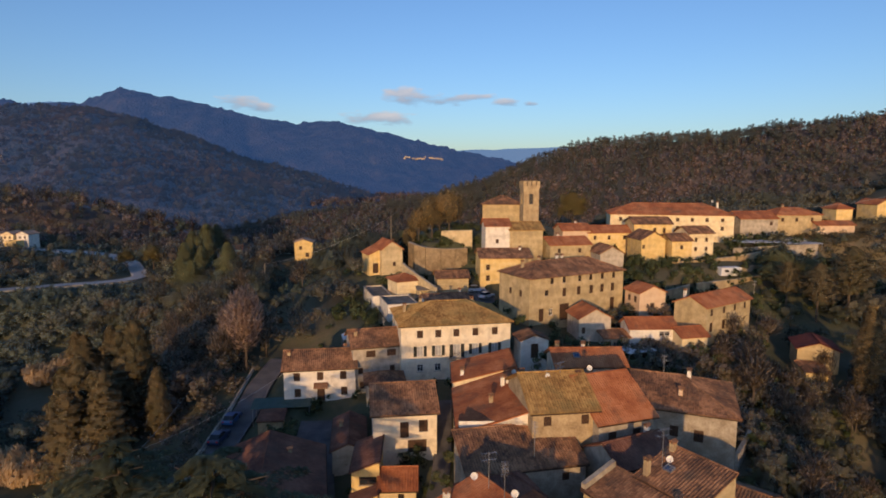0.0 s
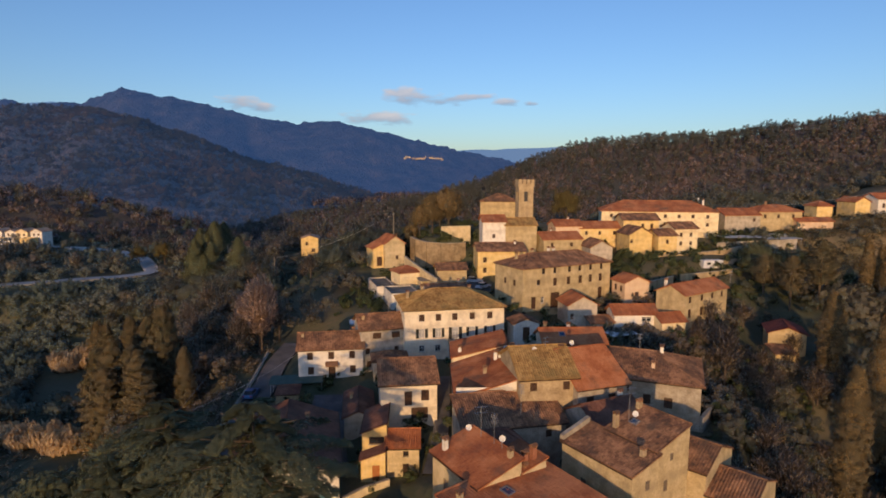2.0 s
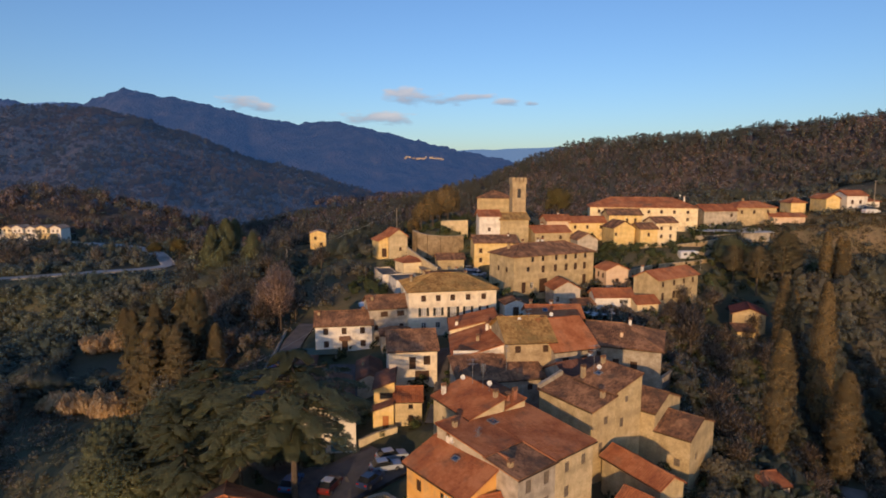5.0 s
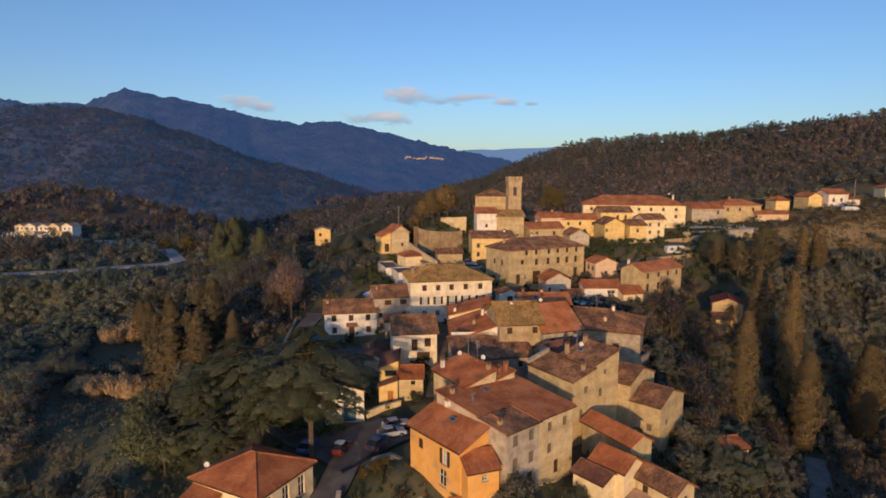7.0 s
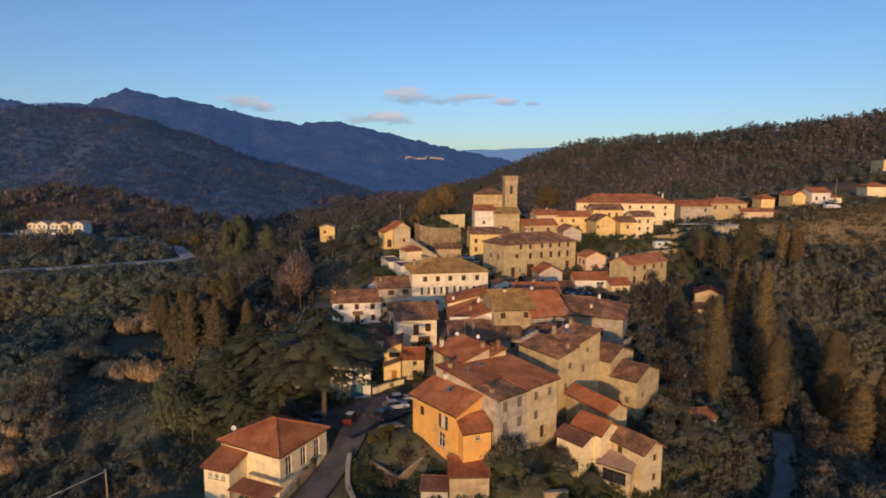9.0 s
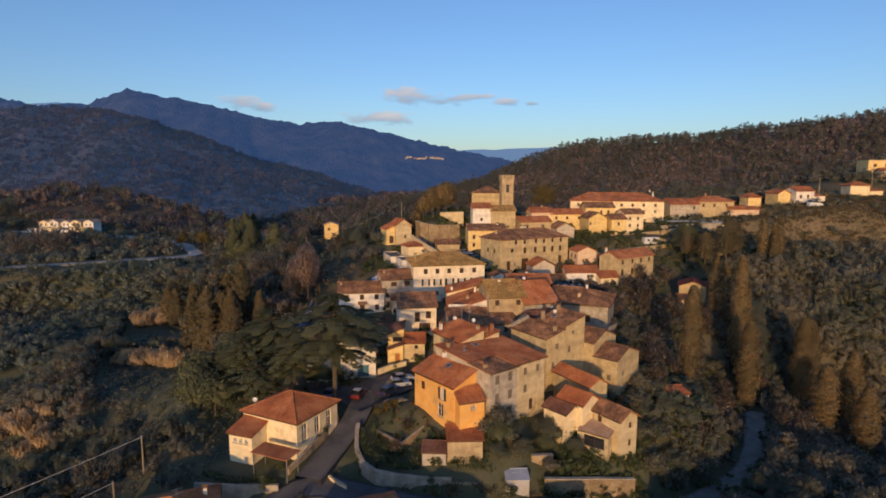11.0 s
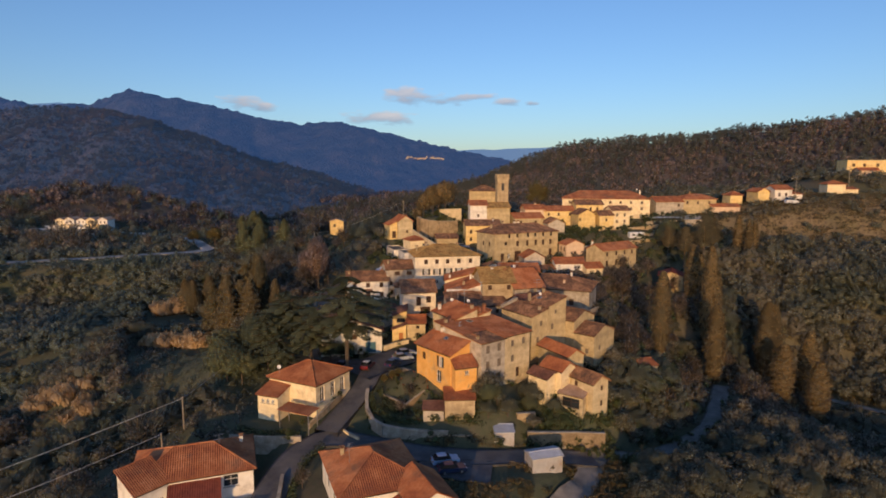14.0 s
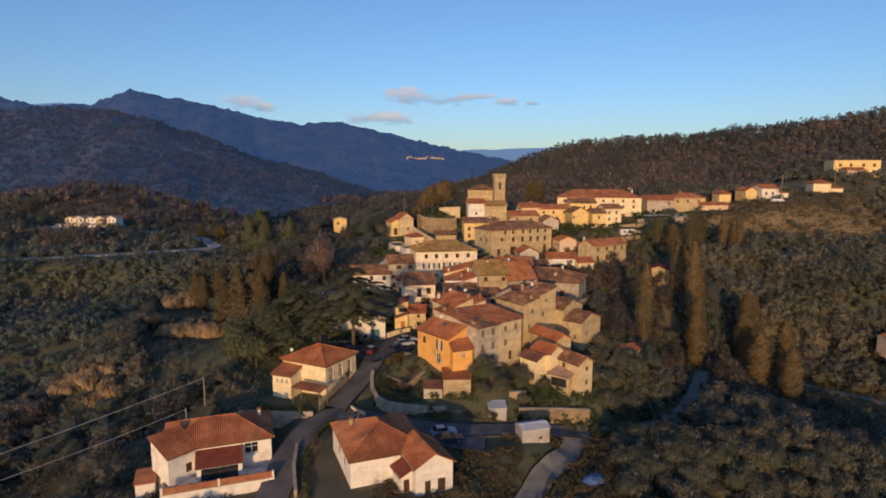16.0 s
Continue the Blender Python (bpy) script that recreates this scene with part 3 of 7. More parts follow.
        slopes = {"shed_left": [((-o, d + o, lo), (-o, -o, lo), (w + 0.1, -o, hi), (w + 0.1, d + o, hi))],
                  "shed_right": [((w + o, -o, lo), (w + o, d + o, lo), (-0.1, d + o, hi), (-0.1, -o, hi))],
                  "shed_front": [((-o, -o, lo), (w + o, -o, lo), (w + o, d + 0.1, hi), (-o, d + 0.1, hi))],
                  "shed_back": [((w + o, d + o, lo), (-o, d + o, lo), (-o, -0.1, hi), (w + o, -0.1, hi))]}[roof]
        caps = [(slopes[0][2], slopes[0][3])]
    if roof == "flat":
        g = Geo()
        for x0, y0, x1, y1 in ((0, 0, w, 0.25), (0, d - 0.25, w, d), (0, 0.25, 0.25, d - 0.25), (w - 0.25, 0.25, w, d - 0.25)):
            g.box(x0, y0, e + 0.003, x1, y1, e + 0.12)
        g.put("parapet", "stone_grey", th)
    for sl in slopes:
        tile_slope(*sl, row=0.30 if near else 0.62, course=0.42 if near else 1.2).put("roof_slope", tile, th)
    if caps:
        g = Geo()
        for p, t in caps:
            p, t = Vector(p), Vector(t)
            n = max(2, int((t - p).length / 0.45))
            for i in range(n):
                g.tube(p.lerp(t, i / n) + Vector((0, 0, 0.05)), p.lerp(t, (i + 1.04) / n) + Vector((0, 0, 0.03)), 0.15, 0.12, 6, False)
        g.put("ridge_tiles", tile, th)
    if near and pipe:
        for sl in slopes[:2]:
            g = Geo()
            a, b = Vector(sl[0]), Vector(sl[1])
            n = (b - a).cross(Vector((0, 0, 1))).normalized() * 0.07
            g.tube(a + n - Vector((0, 0, 0.12)), b + n - Vector((0, 0, 0.12)), 0.075, 0.075, 6)
            g.put("gutter", "wood_dark", th)
    for c in chims:
        x, y, hgt = c[:3]
        chimney(th, x, y, e, e + hgt - (0.35 if near else 0.0), c[3] if len(c) > 3 else "stone")
    return th


def win_row(side, z, xs, w, h, style):
    return [(side, x, z, w, h, style) for x in xs]


S, W, G = "stone_gold", "plaster_white", "plaster_grey"
# the upper street, seen frontally
wh = house("villa", "white plastered three-storey villa with mossy hipped tile roof", (-6.1, 91.5), 10.9, 18.3, 12.5, 8.0, 17.0, "hip", 2.4, "plaster_ivory", "tile_ochre",
           win_row("f", 15.5, (3.1, 6.1, 9.1, 12.3, 15.6), 1.0, 1.25, "s") + win_row("f", 12.7, (3.1, 6.1, 12.3, 15.6), 1.05, 1.7, "o")
           + [("f", 9.2, 12.5, 1.2, 2.2, "o")] + win_row("f", 9.9, (3.1, 6.0), 1.0, 1.2, "g") + win_row("l", 15.5, (3, 8), 0.9, 1.2, "s"),
           ((4.5, 8.5, 3.0), (1.5, 7, 2.2), (13.6, 8.0, 2.7)))
lw = house("town_house", "white plastered two-storey house with brown shutters and tile roof", (-24.3, 88.6), 8.3, 11.1, 7.6, 5.3, 10.7, "gable_x", 1.9, W, "tile_old",
           win_row("f", 9.5, (2.0, 5.6, 9.2), 1.0, 1.35, "s") + win_row("f", 6.9, (2.1, 9.3), 1.0, 1.35, "s") + [("f", 5.7, 6.5, 1.2, 2.2, "d")], ((0.6, 2.8, 2.4), (9.5, 5, 2.4)))
house("town_house", "narrow grey plastered house with brown shutters beside the villa", (-13.8, 91.2), 16, 7.9, 8, 6.0, 13.5, "gable_x", 1.8, G, "tile_old",
      win_row("f", 12.3, (2.9, 6.3), 1.5, 1.1, "s") + win_row("f", 9.6, (1.2, 6.4), 0.8, 1.1, "s") + win_row("f", 7.2, (1.4,), 0.8, 1.2, "s"), ((0.8, 2.5, 2.3),))
house("outbuilding", "low brown-tiled outbuilding between the houses", (-10.9, 85.0), 9, 5.6, 4.2, 6.5, 9.9, "hip", 0.9, G, "tile_old")
house("town_house", "small white house with brown door, window and tile roof", (-8.2, 69.8), 7.7, 8.0, 10, 6.2, 11.37, "gable_x", 2.1, "plaster_ivory", "tile_old",
      [("f", 3.9, 9.2, 1.1, 2.1, "d"), ("f", 6.3, 9.6, 1.15, 1.6, "s"), ("f", 5.5, 7.0, 2.4, 1.7, "d")], ())
house("outbuilding", "low dark-roofed house along the alley", (-13.7, 71.4), 7.7, 4.2, 10, 3.0, 5.8, "gable_y", 0.9, G, "tile_dark", (), ((1.0, 6.0, 1.6),), 0.25)
# small yellow and stone house by the parking place
house("cottage", "stone lean-to front of the cottage with small dark windows", (-6.75, 61.9), 2, 4.2, 2.3, 1.9, 5.9, "shed_front", 1.3, "stone_yellow", "tile_red",
      [("f", 2.5, 5.1, 0.7, 0.7, "n"), ("f", 2.5, 2.9, 0.8, 1.7, "d")], (), 0.25)
house("cottage", "yellow plastered cottage wing with lattice window", (-10.0, 63.2), 2, 3.2, 7.5, 2.2, 7.3, "shed_left", 1.2, "plaster_yellow", "tile_dark",
      [("f", 1.9, 6.3, 2.0, 1.0, "n")], (), 0.2)
house("cottage", "yellow plastered lean-to with orange wooden door", (-9.9, 60.9), 2, 3.1, 2.25, 1.8, 4.7, "shed_left", 1.1, "plaster_yellow", "tile_dark",
      [("f", 1.9, 3.0, 0.95, 2.1, "O")], (), 0.2)
house("garage_house", "white house with blue garage door and dark red roof", (-24.2, 52.6), 11.3, 12.8, 17, 1.3, 6.3, "gable_y", 2.4, W, "tile_dark",
      [("f", 10.4, 2.6, 2.2, 2.3, "B"), ("f", 7, 5.0, 1.0, 1.1, "s"), ("r", 2.5, 4.8, 1.0, 1.1, "s")], ((9, 13, 2.2),))
# cluster of roofs in the middle of the village
house("row_house", "yellow plastered house with lean-to red roof", (2.0, 77.0), 0, 8.4, 8.0, 8.0, 13.0, "shed_left", 2.1, "plaster_cream", "tile_red", (), ((1.2, 1.5, 1.6, W),), 0.25)
house("row_house", "white-gabled house with broad red lean-to roof", (2.2, 62.7), 1, 8.5, 13.8, 6.5, 12.1, "shed_left", 2.75, W, "tile_red",
      [("f", 7.6, 13.5, 0.5, 0.35, "n")], ((4.2, 5.6, 2.6), (6.1, 9.6, 3.6, W), (6.8, 9.9, 3.5, W)), 0.25)
house("row_house", "yellowed stone house with mossy tile roof and skylights", (10.2, 61.0), 7.8, 7.3, 10.5, 7.0, 15.4, "gable_x", 2.5, "stone", "tile_ochre",
      [("f", 1.7, 14.3, 0.9, 1.1, "s"), ("f", 6.0, 14.3, 0.9, 1.1, "s")], ((6.9, 5.0, 2.7, W), (0.7, 7, 2.6)))
house("row_house", "stone house with smooth red tile roof", (17.4, 60.8), 19, 7.2, 11.4, 6.5, 14.2, "gable_x", 3.3, "stone_grey", "tile_red",
      win_row("f", 12.3, (1.8, 5.0), 1.1, 1.4, "s"), ((5.0, 9.5, 2.6),))
house("row_house", "house with worn dark tile roof sloping to the alley", (2.9, 55.6), 12, 12.8, 5.9, 5.0, 11.0, "shed_front", 2.0, "stone_grey", "tile_old",
      [("f", 10.6, 9.8, 0.8, 0.9, "s")], ((9.2, 4.4, 3.0),), 0.3)
house("row_house", "small house with dark hipped roof in the narrow lanes", (3.4, 50.2), 20, 7.0, 4.6, 4.5, 10.6, "hip", 1.4, "plaster_grey", "tile_dark", (), ((1.2, 2.2, 2.2),), 0.3)
house("stone_house", "stone house with weathered half-hipped tile roof and dormer chimney", (23.9, 70.7), -22, 12.3, 12.6, 6.0, 12.5, "hip_right", 2.3, "stone_grey", "tile_old",
      [("f", 8.2, 9.6, 1.1, 1.5, "s"), ("f", 2.6, 11.0, 0.8, 0.9, "s"), ("f", 5.4, 9.8, 1.0, 1.4, "s")], ((6.0, 2.6, 2.1, "plaster_pink"), (7.0, 6.8, 3.4, W)))
house("row_house", "terraced house with red tile roof behind the stone houses", (15.9, 76.4), 2, 9.4, 6.2, 9.0, 15.4, "gable_x", 1.5, G, "tile_red", (), ((1.0, 4.5, 2.3), (4.6, 4.0, 2.3, W)))
# big stone house with stepped lean-to roofs
th_low = house("stone_house", "tall stone house with lean-to coppo tile roof", (18.5, 43.4), 32.3, 4.0, 9.4, 3.5, 11.9, "shed_left", 1.1, S, "tile_old",
      [("l", 3.2, 8.4, 0.8, 1.2, "p"), ("l", 7.4, 8.0, 0.9, 1.3, "p"), ("f", 2.4, 10.4, 0.7, 1.0, "p"), ("f", 1.6, 7.2, 0.7, 1.1, "p")], ((2.9, 1.1, 2.0),), 0.2)
Geo().prism([(-0.1, 9.15, -0.2 + 8.4), (4.0, 9.15, 8.4), (4.0, 9.15, 10.3), (-0.1, 9.15, 9.1)], (0, 0.5, 0)).put("parapet", "stone_grey", th_low, "pale stone parapet")
house("stone_house", "upper stone house end with lean-to coppo roof and antenna", (21.74, 45.8), 32.3, 5.2, 6.6, 3.5, 13.2, "shed_left", 1.6, S, "tile_old",
      [("f", 1.6, 9.3, 0.7, 1.2, "p"), ("f", 2.4, 12.2, 0.6, 0.8, "p"), ("r", 3.0, 11.4, 0.7, 1.0, "p")], ((0.6, 5.8, 2.2), (4.6, 6.0, 2.7)), 0.12)
house("stone_house", "dark-roofed house behind the tall stone house", (18.4, 55.4), 25, 7.6, 6.0, 5.0, 11.5, "gable_x", 1.6, "plaster_grey", "tile_dark", (), ((6.4, 3.4, 2.6, W),), 0.2)
house("stone_house", "golden stone house with old coppo tile roof", (27.6, 47.5), 46, 8.0, 4.3, 2.5, 10.0, "gable_y", 1.6, S, "tile_old", [("l", 1.2, 9.1, 0.7, 0.9, "p")], ((0.8, 3.6, 1.9, W),), 0.15)
house("stone_house", "lower stone house with old coppo roof and parapet gable", (30.9, 44.3), 46, 8.0, 4.55, 1.0, 7.8, "gable_y", 1.6, S, "tile_old", [("l", 3.0, 4.6, 0.8, 1.0, "p"), ("f", 2.2, 5.2, 0.7, 0.9, "p")], (), 0.12)
# orange and stone block above the terrace gardens
house("orange_house", "orange plastered house with red tile roof above the gardens", (2.6, 30.4), 38.5, 5.8, 9.8, 2.8, 8.4, "shed_left", 2.3, "plaster_orange", "tile_red",
      [("l", 7.0, 6.6, 0.9, 1.9, "o"), ("l", 2.2, 6.6, 0.9, 1.3, "s"), ("l", 6.6, 3.9, 1.3, 2.1, "g"), ("f", 1.2, 4.0, 0.9, 1.2, "s")], ((4.3, 7.6, 3.0, W),))
house("orange_annex", "orange plastered annex with little lean-to roof", (3.4, 28.7), 20, 3.9, 2.4, 2.6, 6.6, "shed_front", 1.2, "plaster_orange", "tile_red",
      [("f", 2.1, 5.7, 0.7, 0.7, "g")], (), 0.2)
# the grey wall colour takes in the bush's shade on this half of the front
house("stone_house", "plastered stone house with worn tile roof and closed shutters, greyed for tree shade", (7.9, 30.8), 40, 5.8, 4.6, 1.8, 10.25, "shed_front", 0.5, "plaster_grey", "tile_old",
      win_row("f", 9.0, (1.6, 4.4), 0.9, 1.4, "p") + win_row("f", 6.2, (1.6, 4.4), 0.9, 1.4, "p") + win_row("f", 3.4, (1.4, 4.2), 1.0, 1.9, "d"), ((0.8, 1.8, 1.2),), 0.25)
house("stone_house", "rear part of the stone house with red tile roof and skylight", (4.94, 34.32), 40, 5.8, 7.9, 1.8, 10.9, "shed_front", 0.85, "stone_pale", "tile_red", (), ((1.2, 6.2, 1.8),), 0.2)
house("stone_house", "tall golden stone house with long red tile roof", (12.36, 34.55), 40, 6.6, 12.5, 1.8, 10.45, "shed_front", 1.35, "stone_yellow", "tile_red",
      win_row("f", 9.0, (2.0, 4.9), 0.8, 1.2, "p") + [("f", 2.0, 6.2, 0.8, 1.3, "p"), ("f", 3.4, 3.4, 0.9, 1.8, "d")] + win_row("r", 7.5, (3, 8), 0.8, 1.2, "p"), ((3.7, 10.5, 2.2),), 0.3)
house("row_house", "stone house with red tile roof, chimney and antennas", (3.7, 41.5), 31, 5.0, 8.4, 4.2, 11.9, "shed_left", 1.5, "stone_yellow", "tile_red",
      [("l", 2.5, 9.4, 0.9, 1.3, "p"), ("l", 6.5, 9.4, 0.9, 1.3, "p")], ((0.9, 7.4, 1.9, W), (4.4, 1.0, 2.5)), 0.3)
house("row_house", "narrow stone wing with two chimneys above the red roof", (8.05, 44.2), 31, 3.1, 4.4, 4.2, 11.9, "shed_left", 0.7, "stone_yellow", "tile_red", (), ((0.9, 0.7, 1.9, "terracotta"), (2.1, 0.8, 2.2, "terracotta")), 0.15)
# small roofs below the stone houses
house("cottage", "low cottage with red roof below the stone house", (23.9, 35.3), 28, 3.6, 8.8, 1.4, 6.6, "gable_y", 1.0, S, "tile_red", (), (), 0.25)
house("cottage", "little cottage with bright red gable roof", (22.0, 31.7), 40, 4.0, 4.6, 0.4, 5.1, "gable_y", 1.2, "plaster_cream", "tile_red", (), (), 0.3)
house("outbuilding", "low outbuilding with dark tile roof", (19.4, 31.2), 38, 3.4, 4.4, -0.5, 3.9, "gable_y", 0.8, "plaster_cream", "tile_dark", (), (), 0.3)
house("stone_house", "square yellowed stone house above the olive grove", (26.8, 28.7), 32, 3.6, 7.2, -1.6, 4.0, "gable_y", 1.1, "stone_yellow", "tile_old",
      [("f", 2.1, 2.9, 0.6, 0.9, "s"), ("f", 2.1, 0.2, 0.6, 1.0, "s"), ("l", 3.2, 2.8, 0.8, 1.1, "s")], ())
# a wide dark pane closes the open front, painting the shade inside
house("porch", "open porch with faded pinkish tile roof", (21.6, 31.3), -38, 4.4, 2.4, -0.8, 1.5, "shed_front", 0.6, "stone_yellow", "tile_pale", [("f", 2.2, 0.2, 3.2, 1.7, "n")], (), 0.25)
house("outbuilding", "rough stone outbuilding with rusty tile roof", (1.6, 26.2), 2, 5.0, 4.0, -1.9, 2.1, "shed_front", 0.55, "stone", "tile_red", (), (), 0.2)
house("garden_shed", "low green-sided shed with brown roof", (-2.0, 26.3), -3, 3.4, 2.2, -1.2, 0.4, "shed_front", 0.5, "plaster_grey", "tile_dark", (), (), 0.2, category="shed")
# front houses
house("villa", "cream villa with hipped red tile roof by the road", (-29.4, 33.2), -27, 10.3, 9.6, -1.9, 3.8, "hip", 2.1, "plaster_cream", "tile_red",
      win_row("r", 1.7, (1.7, 4.6, 7.4), 1.15, 2.6, "g"), ())
house("villa_wing", "low cream wing of the villa with red lean-to roof", (-30.3, 29.2), -20, 4.0, 5.6, -2.2, 2.0, "shed_front", 1.3, "plaster_cream", "tile_red",
      win_row("f", 1.0, (1.0, 2.0, 3.0), 0.6, 0.7, "g"), (), 0.3)
house("villa", "white house with branching red tile roof and front wing", (-11.6, 1.6), 21, 11.5, 13.2, -5.2, -1.0, "hip", 2.4, W, "tile_red",
      [("l", 5, -3, 1, 1.3, "s"), ("l", 9, -3, 1, 1.3, "s")], ((2.2, 9.5, 2.4),))
house("villa_wing", "white gabled wing of the front house", (-2.3, -0.5), 24, 5.6, 7.5, -5.2, -1.0, "gable_y", 1.6, W, "tile_red",
      [("f", 1.8, -4.2, 0.9, 1.9, "d"), ("f", 3.9, -4.2, 1.2, 1.9, "d")], ())
house("porch", "small red lean-to porch in the corner of the front house", (-4.37, 0.3), 24, 1.6, 3.6, -5.2, -2.75, "shed_left", 0.8, W, "porch_red", [("f", 0.8, -4.2, 0.9, 1.9, "d")], (), 0.25)
house("villa", "white house with hipped red roof and tiled terrace", (-40.3, 6.3), 20, 15.6, 10.5, -7.6, -2.0, "hip", 2.2, W, "tile_red",
           [("f", 12.6, -3.4, 2.0, 1.7, "g")], ((14.2, 7.5, 2.0, W),))
house("villa_wing", "angled white wing of the front house with sloping red roof", (-38.5, 4.2), 54, 4.5, 4.6, -8.2, -2.05, "shed_front", 1.85, W, "tile_red", [("f", 3.2, -4.6, 1.0, 1.4, "s")], (), 0.3)
house("porch", "dark red lean-to porch roof of the white house", (-34.9, 5.3), 20, 6.4, 2.9, -7.6, -4.1, "shed_front", 1.3, W, "porch_red", [("f", 3.2, -5.4, 5.2, 2.0, "n")], (), 0.2)
house("terrace", "raised terrace with terracotta edge before the white house", (-38.5, 1.3), 20, 15.6, 4.9, -8.4, -6.2, "flat", 0, W, "terracotta", (), (), category="terrace")
# upper village
B = dict(near=False)
house("palazzo", "large golden stone palazzo with hipped tile roof", (17.4, 110.6), 27.5, 24.2, 10.5, 12.0, 21.3, "hip", 2.3, "stone_gold", "tile_old",
      win_row("f", 20.5, (5.4, 8.4, 12.4, 15.3, 18.4, 21.5), 0.8, 1.2, "n") + win_row("f", 18.2, (4.1,), 0.9, 1.1, "n") + win_row("f", 18.0, (8.5, 12.2, 15.5, 18.4, 21.3), 0.95, 1.7, "s")
      + [("f", 2.9, 13.9, 1.2, 2.6, "d"), ("f", 5.2, 14.3, 0.9, 1.4, "g"), ("f", 8.6, 14.0, 2.4, 3.4, "d"), ("f", 21.3, 14.3, 1.2, 3.0, "d"), ("l", 4.0, 18.0, 0.9, 1.3, "s"), ("l", 7.5, 18.0, 0.9, 1.3, "s")],
      ((2.5, 6, 2.4), (7, 6.5, 2.9), (12, 7, 3.0, W), (13.4, 7, 2.9, W)), **B)
house("town_house", "yellow house with brown roof below the church", (9.7, 136), 3, 12, 10, 15.8, 21.7, "gable_x", 1.6, "plaster_yellow", "tile_old", [("f", 1.8, 19.6, 0.9, 1.3, "s"), ("f", 1.8, 17, 0.9, 1.3, "s")], ((10, 4, 2.0, W),), **B)
house("church_house", "white-fronted house beside the bell tower", (11.7, 147), 3, 6.2, 8, 20, 28.3, "gable_x", 1.5, W, "tile_red", [("f", 3, 24.5, 0.8, 1.1, "s")], (), **B)
house("church", "stone church with ochre tile roof beside the bell tower", (17.9, 147), 8, 8.6, 8, 20, 27.3, "gable_x", 1.7, "stone_gold", "tile_ochre", (), (), **B)
house("church_house", "stone house with tile roof behind the church", (12.3, 166), -8, 10.5, 9, 25, 33.0, "hip", 2.0, S, "tile_old", (), (), **B)
house("town_house", "yellow stone house with red gable roof on the village edge", (-14.6, 147), 22, 5.6, 8, 16, 22.3, "gable_y", 2.0, "stone_yellow", "tile_red", [("f", 3.4, 18.5, 0.8, 1.1, "s")], ((4.4, 4, 1.8),), **B)
house("town_house", "yellow plastered wing with dark doorway on the village edge", (-17.8, 147.6), 22, 3.2, 7, 15.5, 20.9, "shed_left", 1.5, "plaster_yellow", "tile_red", [("f", 1.7, 17.4, 1.5, 2.6, "d")], (), **B)
house("outbuilding", "small house with red hipped roof", (-9.5, 131), 26, 6.0, 6.0, 13.0, 17.0, "hip", 1.2, "plaster_cream", "tile_red", (), (), **B)
for at, wd, dp, top in (((-10.6, 118.6), 6.6, 9.6, 14.4), ((-14.9, 128.6), 4.6, 13.0, 14.1)):
    deck = house("terrace", "white-walled flat roof terrace beside the small house", at, 16, wd, dp, 11, top, "flat", 0, W, "tile_red", [("f", wd - 1.6, 12.6, 1.2, 2.0, "d"), ("r", 2.0, 12.8, 1.0, 1.6, "d"), ("r", 4.4, 12.8, 1.0, 1.6, "d")], (), category="terrace", **B)
    Geo().box(0.26, 0.26, top - 11.296, wd - 0.26, dp - 0.26, top - 11.2).put("paving", "gravel", deck, "grey paving")
house("outbuilding", "small stone house with reddish roof under the rampart", (-0.4, 131), 8, 7.2, 5, 14.5, 17.8, "gable_x", 1.2, S, "tile_old", (), (), **B)
house("outbuilding", "brown-roofed house behind the villa", (-2.4, 117.0), 12, 9.0, 8, 11, 14.9, "gable_x", 1.2, W, "tile_old", [("l", 2.5, 13.4, 1.0, 1.4, "s"), ("l", 5.0, 13.4, 1.0, 1.4, "s")], ((8.0, 5, 1.8, W),), **B)
house("convent", "long cream building with hipped tile roof", (50.9, 173.7), -11.6, 34.3, 14, 22, 29.8, "hip", 2.9, "plaster_cream", "tile_red", win_row("f", 28.4, (3, 7, 11, 15, 19, 23, 27, 31.2), 0.9, 1.1, "s") + win_row("f", 26, (19, 23, 27, 31.2), 0.9, 1.1, "s"), ((31, 6, 3.4, W),), **B)
house("row_house", "plain stone row house with tile roof", (88.5, 171), 4, 11.5, 9, 22.5, 28.6, "gable_x", 1.8, "plaster_grey", "tile_red", [("f", 9.5, 27.2, 0.9, 1.1, "s")], (), **B)
house("row_house", "stone row house with red tile roof", (100.2, 173), 6, 14.5, 9, 23, 29.6, "hip", 1.8, S, "tile_red", win_row("f", 28.2, (2, 6.5, 11.5), 0.9, 1.2, "s"), ((6, 6, 2.6),), **B)
house("town_house", "low yellow house with long red roof", (40.7, 159), 6, 13, 8, 20, 25.5, "gable_x", 1.6, "plaster_yellow", "tile_red", win_row("f", 24.2, (2, 6, 10.4), 0.8, 1.1, "s"), (), **B)
house("town_house", "tall yellow house with brown roof", (53.1, 158.5), 0, 10.3, 8, 20, 28.0, "gable_x", 1.6, "plaster_yellow", "tile_old", win_row("f", 26.3, (5.6, 8.2), 0.8, 1.4, "s"), (), **B)
house("town_house", "yellow plastered house with front gable", (51.8, 148.5), 8, 6.5, 8, 19, 24.8, "gable_y", 1.9, "plaster_yellow", "tile_old", [("f", 0.6, 23, 0.7, 1.0, "s")], (), **B)
house("town_house", "yellow plastered house with grey-brown roof", (59.5, 148), 8, 5.4, 7, 19.5, 24.5, "gable_x", 1.5, "plaster_yellow", "tile_old", [("f", 2.6, 22.9, 0.8, 1.1, "s")], (), **B)
